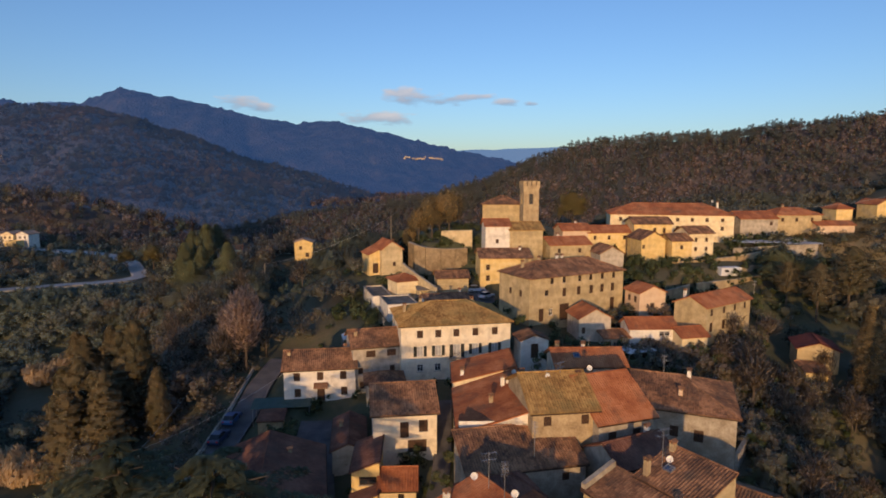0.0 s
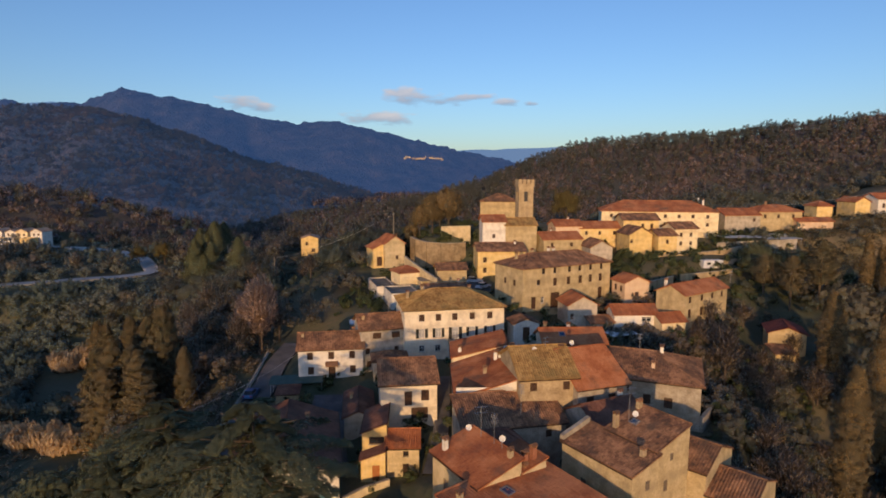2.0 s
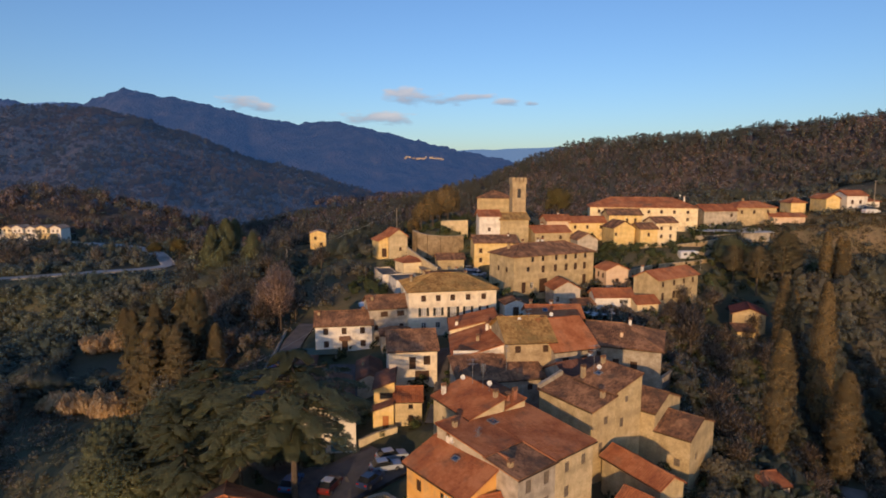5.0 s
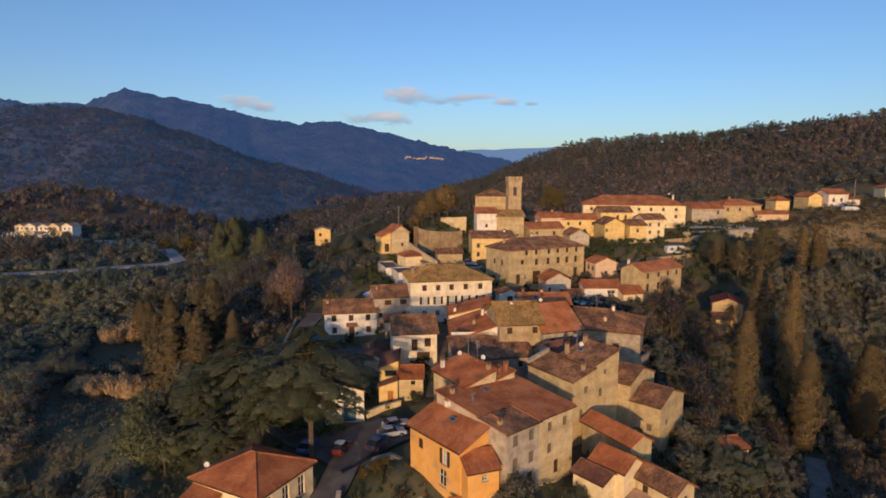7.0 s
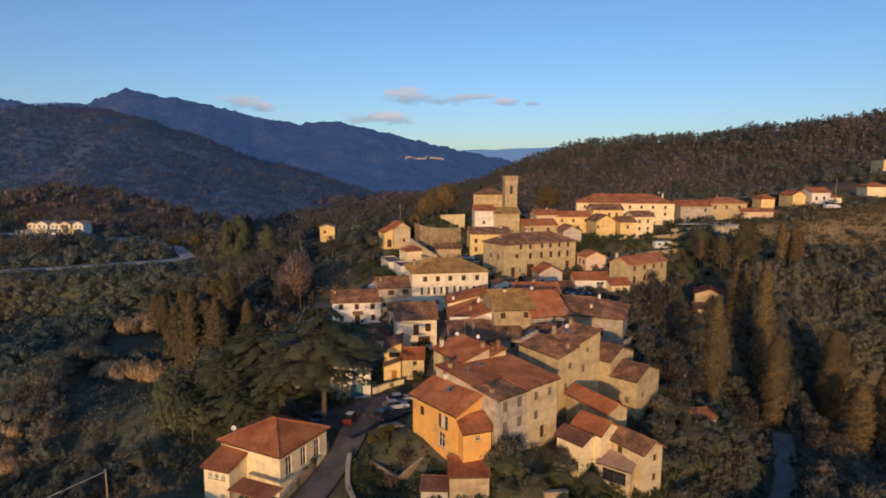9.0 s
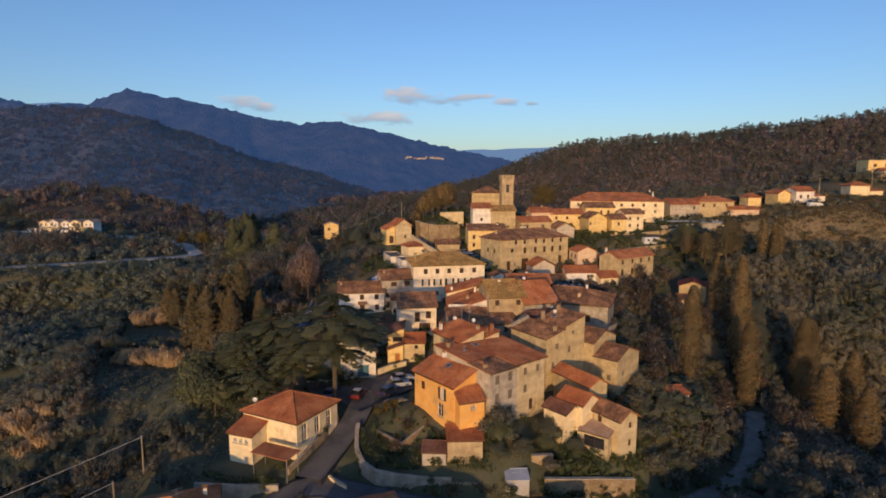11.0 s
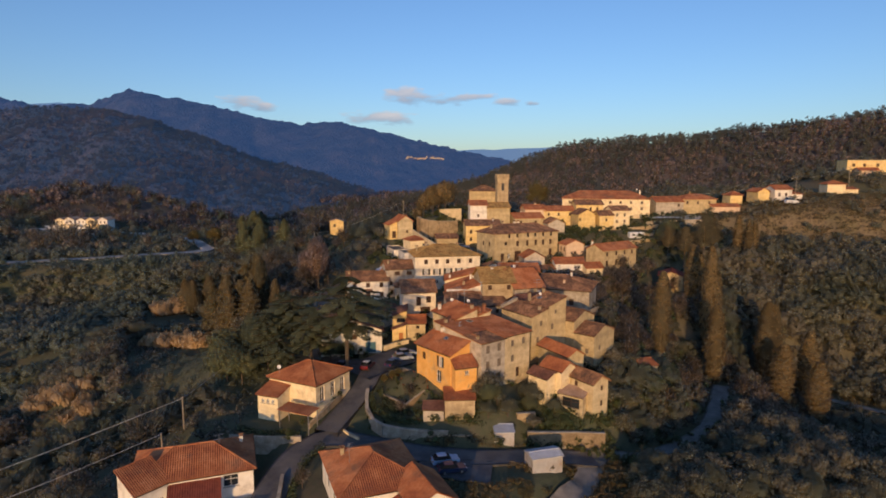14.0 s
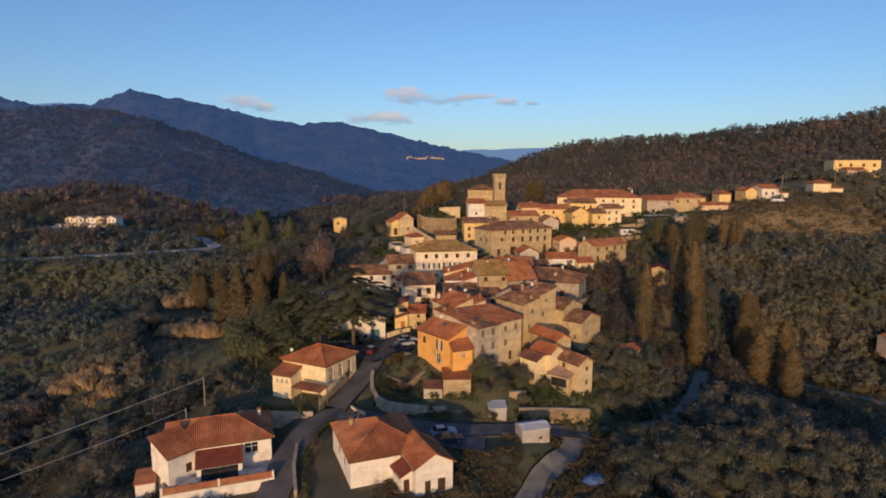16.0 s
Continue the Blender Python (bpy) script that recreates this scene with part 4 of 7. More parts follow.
house("town_house", "cream stone house with brown roof", (64.9, 150.3), 10, 6.8, 7, 19.5, 26.2, "gable_x", 1.5, "plaster_cream", "tile_old", win_row("f", 24.6, (1.8, 4.8), 0.8, 1.1, "s") + win_row("f", 22.2, (1.8, 4.8), 0.8, 1.1, "s"), (), **B)
house("stone_house", "three-storey stone house with red tile roof on the slope", (49.2, 105.2), 34.5, 15.4, 6.6, 10, 16.9, "gable_x", 1.6, "stone_gold", "tile_red",
      win_row("f", 15.8, (1.8, 6.0, 9.8, 13.4), 0.9, 1.3, "s") + win_row("f", 13.0, (1.8, 6.0, 9.8), 1.0, 1.8, "s"), ((0.8, 5.0, 2.4, W),), **B)
house("town_house", "small gabled house with red roof below the palazzo", (26.0, 106), 8, 6.2, 6.2, 10.5, 14.7, "gable_y", 1.7, "plaster_grey", "tile_red", [("f", 0.9, 12.4, 0.7, 1.2, "s")], (), **B)
house("outbuilding", "low lean-to with brown roof beside the gabled house", (30.2, 103.6), 8, 4.6, 3.0, 9.5, 11.6, "shed_front", 0.7, "plaster_grey", "tile_old", (), (), **B)
house("town_house", "small house with red roof behind the gardens", (40.6, 116.2), 14, 6.0, 5.4, 12.5, 17.4, "gable_y", 1.3, "plaster_pink", "tile_red", [("l", 1.6, 15.9, 1.0, 1.3, "s"), ("l", 3.8, 15.9, 1.0, 1.3, "s"), ("f", 3.0, 14.4, 1.0, 1.8, "s")], (), **B)
house("town_house", "low white house with bright red roof", (35.0, 104.5), 2, 8.6, 5, 9.5, 13.2, "gable_x", 1.4, W, "tile_red", [("f", 6.5, 12.2, 2.0, 0.9, "g")], (), **B)
house("outbuilding", "low house with red roof beside the slope", (43.6, 102), 12, 5.2, 5, 9, 12.2, "gable_x", 1.2, "plaster_cream", "tile_red", (), (), **B)
house("town_house", "house with red roof behind the palazzo", (28, 146), 12, 11, 8, 18, 23.6, "gable_x", 1.6, "stone_gold", "tile_red", win_row("f", 22.2, (2.4, 8), 0.8, 1.1, "s"), ((4, 5, 2.3, W),), **B)
house("town_house", "pale gabled house behind the palazzo", (39.5, 142), 6, 6.0, 8, 17.5, 22.0, "gable_y", 1.7, "plaster_grey", "tile_old", (), (), **B)
house("town_house", "gabled house with red roof behind the palazzo", (33.5, 158), 8, 8, 7, 20, 26.2, "gable_x", 1.5, "plaster_pink", "tile_red", (), ((5, 4, 2.2, W),), **B)
house("town_house", "small stone house with maroon roof in the gully", (65.4, 103.4), -22, 6.6, 7, 6.2, 9.9, "gable_y", 1.2, "stone_gold", "porch_red", (), (), **B)
house("outbuilding", "small yellow house below the dark red roof", (64.2, 98.5), -8, 3.6, 4, 3.6, 7.0, "shed_front", 0.6, "plaster_yellow", "tile_old", (), (), **B)
# hillside on the east
house("farm_house", "white house with red roof on the hill", (139.5, 176), 6, 7.6, 7, 29, 33.6, "gable_x", 1.6, W, "tile_red", win_row("f", 31.5, (2, 5), 1.0, 1.4, "s"), (), **B)
house("farm_house", "ochre house with red roof on the hill", (133, 177), 4, 5.0, 8, 28, 32.6, "gable_y", 1.4, "plaster_yellow", "tile_red", (), (), **B)
house("farm_house", "yellow house with red roof on the hill", (124, 182), 4, 5.4, 6, 27, 31.0, "hip", 1.5, "plaster_yellow", "tile_red", (), (), **B)
house("farm_house", "low reddish house by the hill road", (112, 172), 6, 12, 5, 24, 26.6, "gable_x", 1.0, "plaster_pink", "tile_red", (), (), **B)
house("farm_house", "cream house with red roof among olives", (171, 191), -6, 7.6, 7, 31, 35.6, "hip", 1.5, "plaster_cream", "tile_red", (), (), **B)
house("farm_house", "long yellow house with terraces on the hill", (203, 226), -8, 22, 10, 38.5, 47, "flat", 0, "plaster_yellow", "tile_red", win_row("f", 44.6, (3, 8, 14, 19), 1.4, 1.5, "s") + win_row("f", 41.3, (3, 8, 14, 19), 1.4, 1.5, "s"), (), **B)
house("farm_wing", "reddish lower wing of the long yellow house", (205, 220), -8, 9, 5, 37.5, 42.0, "gable_x", 1.2, "plaster_pink", "tile_red", [("f", 2.5, 40.4, 1.0, 1.3, "s"), ("f", 6, 40.4, 1.0, 1.3, "s")], (), **B)
house("farm_wing", "low wing beside the white hill house", (147.3, 177), 6, 4.5, 5, 29, 31.6, "shed_front", 0.8, W, "tile_red", (), (), **B)
house("farm_wing", "low cream wing beside the hill house", (179, 190.5), -6, 5, 5, 31, 33.4, "shed_front", 0.8, "plaster_cream", "tile_red", (), (), **B)
# far side of the western valley
for k in range(5):
    house("terraced_house", "white gabled terraced house on the far hill", (-228.4 + 6.7 * k, 281.5 - 0.6 * k - 1.2 * (k % 2)), -4, 5.9, 7, 7.0, 12.2 + 0.5 * (k % 2) + 0.5 * (k == 4), "gable_y", 1.3, W if k % 3 else "plaster_cream", "tile_pale",
          [("f", 1.7, 11.2, 1.0, 1.2, "s"), ("f", 4.1, 11.2, 1.0, 1.2, "s")], (), group="terraced houses", **B)
for x, wd, top, mat in ((-230.2, 8.4, 9.4, W), (-221.0, 8.6, 9.9, "plaster_cream"), (-211.6, 8.0, 8.9, W), (-203.0, 5.6, 10.0, "plaster_yellow")):
    house("garage", "pale flat-roofed garage below the terraced houses", (x, 274.6 - 0.06 * (x + 230)), -4, wd, 5.0, 5.0, top, "flat", 0, mat, "tile_pale", [("f", wd / 2, 6.6, 2.4, 2.2, "s")], (), group="far garages", **B)
house("farm_house", "yellow house on the western slope", (-49.2, 198), 8, 6.0, 6, 12, 18.2, "gable_y", 1.0, "plaster_yellow", "tile_pale", [("f", 2.0, 16.4, 1, 1.2, "s"), ("f", 4.2, 14.0, 1.2, 1.4, "s")], (), **B)
house("farm_house", "small cream house among the woods", (-91, 247), 15, 7, 6, 5, 9.5, "gable_x", 1.6, "plaster_cream", "tile_red", (), (), **B)


# bell tower with battlements
def bell_tower(x, y, base, top, w, yaw):
    th = thing("bell_tower", pose(x, y, base, 0, 0, yaw), "square golden stone bell tower with battlements", "tower")
    h = top - base
    g = Geo()
    hole = (w / 2 - 0.55, w / 2 + 0.55, h - 6.2, h - 3.4)
    for o, a, n in (((0, 0, 0), (1, 0, 0), (0, -1, 0)), ((w, 0, 0), (0, 1, 0), (1, 0, 0)), ((w, w, 0), (-1, 0, 0), (0, 1, 0)), ((0, w, 0), (0, -1, 0), (-1, 0, 0))):
        wall_panel(g, o, a, n, w, -3, h - 1.5, [hole], 0.6)
    g.poly((0, 0, h - 1.5), (w, 0, h - 1.5), (w, w, h - 1.5), (0, w, h - 1.5))
    g.put("shaft", "stone", th)
    # dark panel added behind each opening, in place of a shaded inside
    g = Geo()
    for o, a, n in (((0, 0, 0), (1, 0, 0), (0, -1, 0)), ((w, 0, 0), (0, 1, 0), (1, 0, 0)), ((w, w, 0), (-1, 0, 0), (0, 1, 0)), ((0, w, 0), (0, -1, 0), (-1, 0, 0))):
        o, a, n, up = Vector(o), Vector(a), Vector(n), Vector((0, 0, 1))
        g.prism([o + a * hole[0] + up * hole[2] - n * 0.6, o + a * hole[1] + up * hole[2] - n * 0.6, o + a * hole[1] + up * hole[3] - n * 0.6, o + a * hole[0] + up * hole[3] - n * 0.6], n * -0.1)
    g.put("louvre", "dark_metal", th)
    g = Geo()
    g.box(-0.22, -0.22, h - 2.0, w + 0.22, -0.003, h - 1.2).box(-0.22, w + 0.003, h - 2.0, w + 0.22, w + 0.22, h - 1.2)
    g.box(-0.22, 0, h - 2.0, -0.003, w, h - 1.2).box(w + 0.003, 0, h - 2.0, w + 0.22, w, h - 1.2)
    g.put("cornice", "stone", th)
    for i in range(4):
        for j in range(4):
            if i in (0, 3) or j in (0, 3):
                g = Geo()
                px, py = -0.2 + i * (w - 0.5) / 3, -0.2 + j * (w - 0.5) / 3
                g.box(px, py, h - 1.2, px + 0.9, py + 0.9, h - 0.1).box(px + 0.12, py + 0.12, h - 0.1, px + 0.78, py + 0.78, h)
                g.put("merlon", "stone", th)
    site(x + 2, y + 2, base, 3)


bell_tower(22.5, 156.5, 25, 39.6, 4.2, 6)


def wall_run(name, label, pts, height, thick, mat="stone", below=2.0, category="wall"):
    """A wall along points x, y, z of its foot; each stretch with its own coping."""
    g, cop = Geo(), Geo()
    for (x0, y0, z0), (x1, y1, z1) in zip(pts, pts[1:]):
        a, b = Vector((x0, y0, 0)), Vector((x1, y1, 0))
        n = (b - a).cross(Vector((0, 0, 1))).normalized() * thick / 2
        lo0, lo1, hi0, hi1 = z0 - below, z1 - below, z0 + height, z1 + height
        c = [a + n, b + n, b - n, a - n]
        k = len(g.v)
        for p, zz in zip(c, (lo0, lo1, lo1, lo0)):
            g.v.append((p.x, p.y, zz))
        for p, zz in zip(c, (hi0, hi1, hi1, hi0)):
            g.v.append((p.x, p.y, zz))
        g.f += [tuple(k + i for i in q) for q in ((4, 5, 6, 7), (0, 1, 5, 4), (1, 2, 6, 5), (2, 3, 7, 6), (3, 0, 4, 7))]
        n *= 1.25
        c = [a + n, b + n, b - n, a - n]
        cop.prism([(p.x, p.y, zz + 0.003) for p, zz in zip(c, (hi0, hi1, hi1, hi0))], (0, 0, 0.1))
    th = thing(name, Matrix(), label, category)
    g.put("masonry", mat, th)
    cop.put("coping", "stone_grey", th)
    return th


M["concrete"] = material("concrete", [(0.36, 0.35, 0.33), (0.46, 0.45, 0.43)], 0.3, 0.9, 0.1, 4.0, stain=(0.33, 0.31, 0.28), stain_scale=0.1)


# ---- roads, laid into the levelled ground ----
def road(name, label, pts, width, mat="asphalt", lift=0.12):
    """A strip along x, y, z points, rounded by a spline; the ground is levelled to it."""
    P = np.array(pts, float)
    t = np.arange(len(P))
    tt = np.linspace(0, len(P) - 1, (len(P) - 1) * 8 + 1)
    out = []
    for k in range(3):
        m = np.gradient(P[:, k])
        i = np.minimum(tt.astype(int), len(P) - 2)
        f = tt - i
        p0, p1, m0, m1 = P[i, k], P[i + 1, k], m[i], m[i + 1]
        out.append((2 * f**3 - 3 * f**2 + 1) * p0 + (f**3 - 2 * f**2 + f) * m0 + (-2 * f**3 + 3 * f**2) * p1 + (f**3 - f**2) * m1)
    C = np.stack(out, 1)
    for k in range(0, len(C), 3):
        site(C[k, 0], C[k, 1], C[k, 2], width * 0.55)
    T = np.gradient(C[:, :2], axis=0)
    T /= np.maximum(np.linalg.norm(T, axis=1, keepdims=True), 1e-6)
    N = np.stack([-T[:, 1], T[:, 0]], 1)
    return name, label, C, N, width, mat, lift


for p in ((-8.5, 31, -1.9, 2.6), (-4.5, 28.4, -2.0, 2.4), (-1, 158, 23.2, 2.5), (4, 159, 23.6, 3), (-3, 145, 15.4, 3), (4, 146, 16.6, 3), (-7, 149, 15.8, 2), (18, 30, -3.2, 2.0), (24, 28, -3.6, 2), (15, 14.2, -4.95, 1.2), (17, 14.6, -4.95, 1.2), (19, 15.4, -5.0, 1.2), (12.6, 15, -4.9, 1.2), (15, 11, -5.9, 1.0),
          (-9.2, 24.2, -4.2, 0.9), (-6.2, 23.4, -4.3, 0.9), (-2.8, 22.9, -4.4, 0.9), (0.6, 22.6, -4.5, 0.9), (4.4, 22.8, -4.6, 0.9), (-64, 86, -7.5, 3), (-70, 92, -8.6, 3), (-76, 97, -9.4, 4), (-95, 138, -13.2, 3), (-101, 147, -12.6, 3)):
    site(*p)


def lay(spec):
    name, label, C, N, width, mat, lift = spec
    cols = np.linspace(-0.5, 0.5, 9)
    X = C[:, 0, None] + N[:, 0, None] * cols * width
    Y = C[:, 1, None] + N[:, 1, None] * cols * width
    Z = np.maximum(C[:, 2, None] + 0 * X, ground_z(X, Y)) + lift
    n, m = X.shape
    V = np.stack([X, Y, Z], -1).reshape(-1, 3)
    low = V.copy()
    low[:, 2] -= 1.0
    idx = np.arange(n * m).reshape(n, m)
    F = np.stack([idx[:-1, :-1], idx[1:, :-1], idx[1:, 1:], idx[:-1, 1:]], -1).reshape(-1, 4).tolist()
    k = n * m
    for e in (0, m - 1):
        for i in range(n - 1):
            a, b = int(idx[i, e]), int(idx[i + 1, e])
            F.append([a, b, b + k, a + k])
    ob = mesh_object(name, np.concatenate([V, low]).tolist(), F, mat, True)
    return tagged(ob, label, "road", kind="structure")


ROADS = [road("road_upper", "grey asphalt lane climbing past the white houses", [(-17.8, 24.5, -2.6), (-14.8, 33, -0.9), (-12.8, 42, 0.7), (-14.5, 48, 1.1), (-21, 50, 0.8), (-28, 60, 0.8), (-31, 76, 1.6), (-31, 90, 3.0), (-31.5, 100, 4.2), (-30.5, 110, 5.6)], 4.2),
         road("road_parking", "asphalt parking place under the cedar", [(-16, 43, 0.7), (-11, 48.5, 1.1), (-6.5, 53, 1.5)], 9.5),
         road("road_lower", "grey asphalt road passing the front houses", [(-27, -40, -13), (-24, -15, -10), (-23.2, 3, -7.2), (-23, 14, -5.2), (-19.5, 22.5, -3.6), (-12, 23.6, -3.9), (-3, 20.6, -4.4), (5, 19.6, -4.7), (13, 20.6, -5.0), (20, 22.4, -6.0), (26, 23.5, -7.0)], 4.8),
         road("road_forecourt", "asphalt forecourt beside the front house", [(-2, 18.5, -4.52), (3.5, 16.2, -4.75), (8.5, 15.4, -4.95)], 6.5),
         road("road_olive", "pale lane descending through the olive grove", [(26, 23.5, -7.0), (22, 15.5, -7.6), (17, 9.5, -8.2), (12.5, 2, -9), (8, -8, -10), (4, -24, -11)], 3.6, "gravel"),
         road("road_gully", "narrow pale lane along the gully", [(25, 24.2, -7.2), (32, 26.5, -8.4), (39, 29.6, -9), (49.5, 37.3, -9.1), (55.7, 45.2, -9.1), (61, 54.5, -9.2), (66, 63.7, -9.3)], 3.6, "gravel"),
         road("road_palazzo", "asphalt forecourt of the palazzo", [(2, 129, 13.8), (8.5, 133.4, 14.3), (10.2, 127, 13.5), (9.6, 117, 12.3)], 4.6),
         road("pavement_yard", "dim paved yard between the houses", [(-14.6, 62, 1.9), (-16.6, 72, 2.8), (-17.6, 84, 4.4)], 6.0),
         road("pavement_alley", "narrow paved alley between the houses", [(-1.0, 60.5, 3.0), (0.4, 70, 5.0), (0.8, 84, 7.4)], 2.2),
         road("road_field", "pale lane crossing the field below the olives", [(89, 73, -13.6), (96, 68, -14.8), (101, 64, -15), (106, 59.5, -15.2), (114, 52, -15.6)], 2.2, "gravel"),
         road("road_west", "pale curving road on the western hill", [(-330, 150, 2), (-240, 166, 1.5), (-177, 183, 1.5), (-134, 202, 2), (-121, 208, 2), (-114, 217, 2), (-118, 228, 2.2), (-140, 260, 2.8), (-169, 280, 3.5), (-204, 275, 6), (-240, 272, 7.5)], 5.5, "concrete", 0.6)]

# ---- ground sheet ----
def graded(stops):
    out = []
    for (a, b, n) in stops:
        out += list(np.linspace(a, b, n, endpoint=False))
    return np.array(out + [stops[-1][1]])


gx = graded([(-4800, -1500, 34), (-1500, -420, 40), (-420, -130, 48), (-130, -50, 40), (-50, 75, 100), (75, 130, 27), (130, 330, 34), (330, 900, 30), (900, 4800, 26)])
gy = graded([(-700, -130, 10), (-130, -40, 22), (-40, 180, 165), (180, 300, 40), (300, 700, 40), (700, 2000, 44), (2000, 3600, 40), (3600, 4800, 8)])
GX, GY = np.meshgrid(gx, gy, indexing="ij")
GZ = ground_z(GX, GY)
for _, _, C, N, width, _, _ in ROADS:            # cut the roadbeds into the sheet
    for k in range(0, len(C)):
        d = np.hypot(GX - C[k, 0], GY - C[k, 1])
        near = d < width * 0.5 + 0.9
        GZ[near] = np.minimum(GZ[near], C[k, 2] - 0.05)
n, m = GX.shape
idx = np.arange(n * m).reshape(n, m)
ground = mesh_object("ground", np.stack([GX, GY, GZ], -1).reshape(-1, 3).tolist(),
                     np.stack([idx[:-1, :-1], idx[1:, :-1], idx[1:, 1:], idx[:-1, 1:]], -1).reshape(-1, 4).tolist(), None, True)
tagged(ground, "grassy, wooded hills with brown winter scrub", "ground", kind="structure")
M["ground"] = material("ground", [(0.066, 0.078, 0.042), (0.092, 0.096, 0.055), (0.126, 0.108, 0.070)], 0.05, 0.95, 0.6, 1.2, 0.25, stain=(0.13, 0.105, 0.06), stain_scale=0.02, grain=0.5)
M["far_woods"] = material("far_woods", [(0.042, 0.055, 0.055), (0.075, 0.078, 0.072), (0.123, 0.099, 0.087)], 0.006, 0.95, 1.0, 0.05, 8.0, stain=(0.07, 0.05, 0.035), stain_scale=0.004, grain=0.6)
ground.data.materials.append(M["ground"])
ground.data.materials.append(M["far_woods"])
M["winter_field"] = material("winter_field", [(0.135, 0.115, 0.058), (0.200, 0.152, 0.080), (0.262, 0.190, 0.105)], 0.08, 0.95, 0.6, 1.2, 0.2, stain=(0.15, 0.14, 0.065), stain_scale=0.05, grain=0.5)
ground.data.materials.append(M["winter_field"])
cx, cy = (GX[:-1, :-1] + GX[1:, 1:]) / 2, (GY[:-1, :-1] + GY[1:, 1:]) / 2
ground.data.polygons.foreach_set("material_index", (((cy > 330) | (cx < -330) | (cx > 300)) + 2 * ((cx > 92) & (cx < 200) & (cy > 128) & (cy < 196) & (cy > 96 + 0.24 * cx))).astype(np.int32).reshape(-1))
for spec in ROADS:
    lay(spec)


# ---- ranges far behind the village, air haze painted on as a glow ----
def range_of_hills(name, label, y0, y1, xs, crest_x, crest_z, foot, mat, rough, steps=84):
    """A mountain side rising from y0 to its crest at y1, with spurs and gullies."""
    ys = np.concatenate([np.linspace(y0, y1, steps), [y1 + 60, y1 + 260]])
    X, Y = np.meshgrid(xs, ys, indexing="ij")
    top = np.interp(X * (y1 + 76) / (Y + 76), crest_x, crest_z)
    t = np.clip((Y - y0) / (y1 - y0), 0, 1)
    Z = foot + (top - foot) * (0.55 * t + 0.45 * smooth_step(t))
    spur = noise2(X + 0.35 * Y, Y * 0.35, rough) * 0.6 + noise2(X - 0.2 * Y, Y * 0.5, rough * 0.37, 3) * 0.3
    Z = Z + spur * (top - foot) * 0.52 * np.sin(np.pi * np.clip(t, 0, 1)) + noise2(X + 0.3 * Y, Y * 0.6, rough * 0.13, 2) * rough * 0.05 * np.sin(np.pi * np.clip(t, 0, 1)) + noise2(X, Y, 9 + rough * 0.03, 1) * rough * 0.014
    Z = Z + (noise2(X, Y, 4.5 + rough * 0.004, 5) * 3.8 + noise2(X, Y, 13, 8) * 3.0 + np.random.RandomState(3).normal(size=X.shape) * 1.3) * rough / 260
    Z[:, steps:] -= (np.array([40, 260]))[None]
    n, m = X.shape
    idx = np.arange(n * m).reshape(n, m)
    ob = mesh_object(name, np.stack([X, Y, Z], -1).reshape(-1, 3).tolist(), np.stack([idx[:-1, :-1], idx[1:, :-1], idx[1:, 1:], idx[:-1, 1:]], -1).reshape(-1, 4).tolist(), mat, True)
    SLOPES[name] = X, Y, Z
    return tagged(ob, label, "hills", kind="structure")


SLOPES = {}                 # the grids of the ranges, for the woods on them


# Bluish emission stands in for the air haze in front of the hills.
def hazy(name, colors, haze_glow, scale, stain, bump, **more):
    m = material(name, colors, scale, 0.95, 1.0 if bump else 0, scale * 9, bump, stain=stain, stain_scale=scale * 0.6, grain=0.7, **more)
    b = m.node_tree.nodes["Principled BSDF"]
    b.inputs["Emission Color"].default_value, b.inputs["Emission Strength"].default_value = (*haze_glow, 1), 1.0
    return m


# painted haze: bluer and stronger emission for each farther range
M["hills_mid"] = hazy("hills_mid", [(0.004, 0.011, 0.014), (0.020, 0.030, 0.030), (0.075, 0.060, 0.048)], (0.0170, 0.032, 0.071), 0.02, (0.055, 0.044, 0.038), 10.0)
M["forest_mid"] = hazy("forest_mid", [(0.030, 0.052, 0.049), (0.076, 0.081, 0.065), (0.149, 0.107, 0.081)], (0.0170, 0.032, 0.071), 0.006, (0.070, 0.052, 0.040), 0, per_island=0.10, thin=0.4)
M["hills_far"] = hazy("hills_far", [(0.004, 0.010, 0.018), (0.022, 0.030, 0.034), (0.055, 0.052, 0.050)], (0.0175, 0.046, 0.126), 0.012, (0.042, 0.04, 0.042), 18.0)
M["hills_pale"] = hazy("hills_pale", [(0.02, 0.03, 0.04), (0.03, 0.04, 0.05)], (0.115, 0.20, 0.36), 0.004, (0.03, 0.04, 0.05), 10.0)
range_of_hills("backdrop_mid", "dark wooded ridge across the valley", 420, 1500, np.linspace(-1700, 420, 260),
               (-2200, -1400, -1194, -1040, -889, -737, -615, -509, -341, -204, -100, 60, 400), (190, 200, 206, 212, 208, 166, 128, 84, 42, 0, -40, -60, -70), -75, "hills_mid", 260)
range_of_hills("backdrop_far", "mountain range beyond the valley with painted blue haze", 1560, 3000, np.linspace(-3400, 1500, 300),
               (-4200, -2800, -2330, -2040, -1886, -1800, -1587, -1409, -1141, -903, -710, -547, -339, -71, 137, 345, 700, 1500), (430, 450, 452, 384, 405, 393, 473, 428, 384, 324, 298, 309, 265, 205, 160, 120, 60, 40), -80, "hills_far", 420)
range_of_hills("backdrop_pale", "hills on the horizon paled by painted haze", 3900, 4500, np.linspace(-4300, 2600, 80),
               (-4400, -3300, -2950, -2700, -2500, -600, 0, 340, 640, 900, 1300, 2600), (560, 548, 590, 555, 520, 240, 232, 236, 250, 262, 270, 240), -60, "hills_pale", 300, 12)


# ---- trees ----
rng = np.random.RandomState(7)


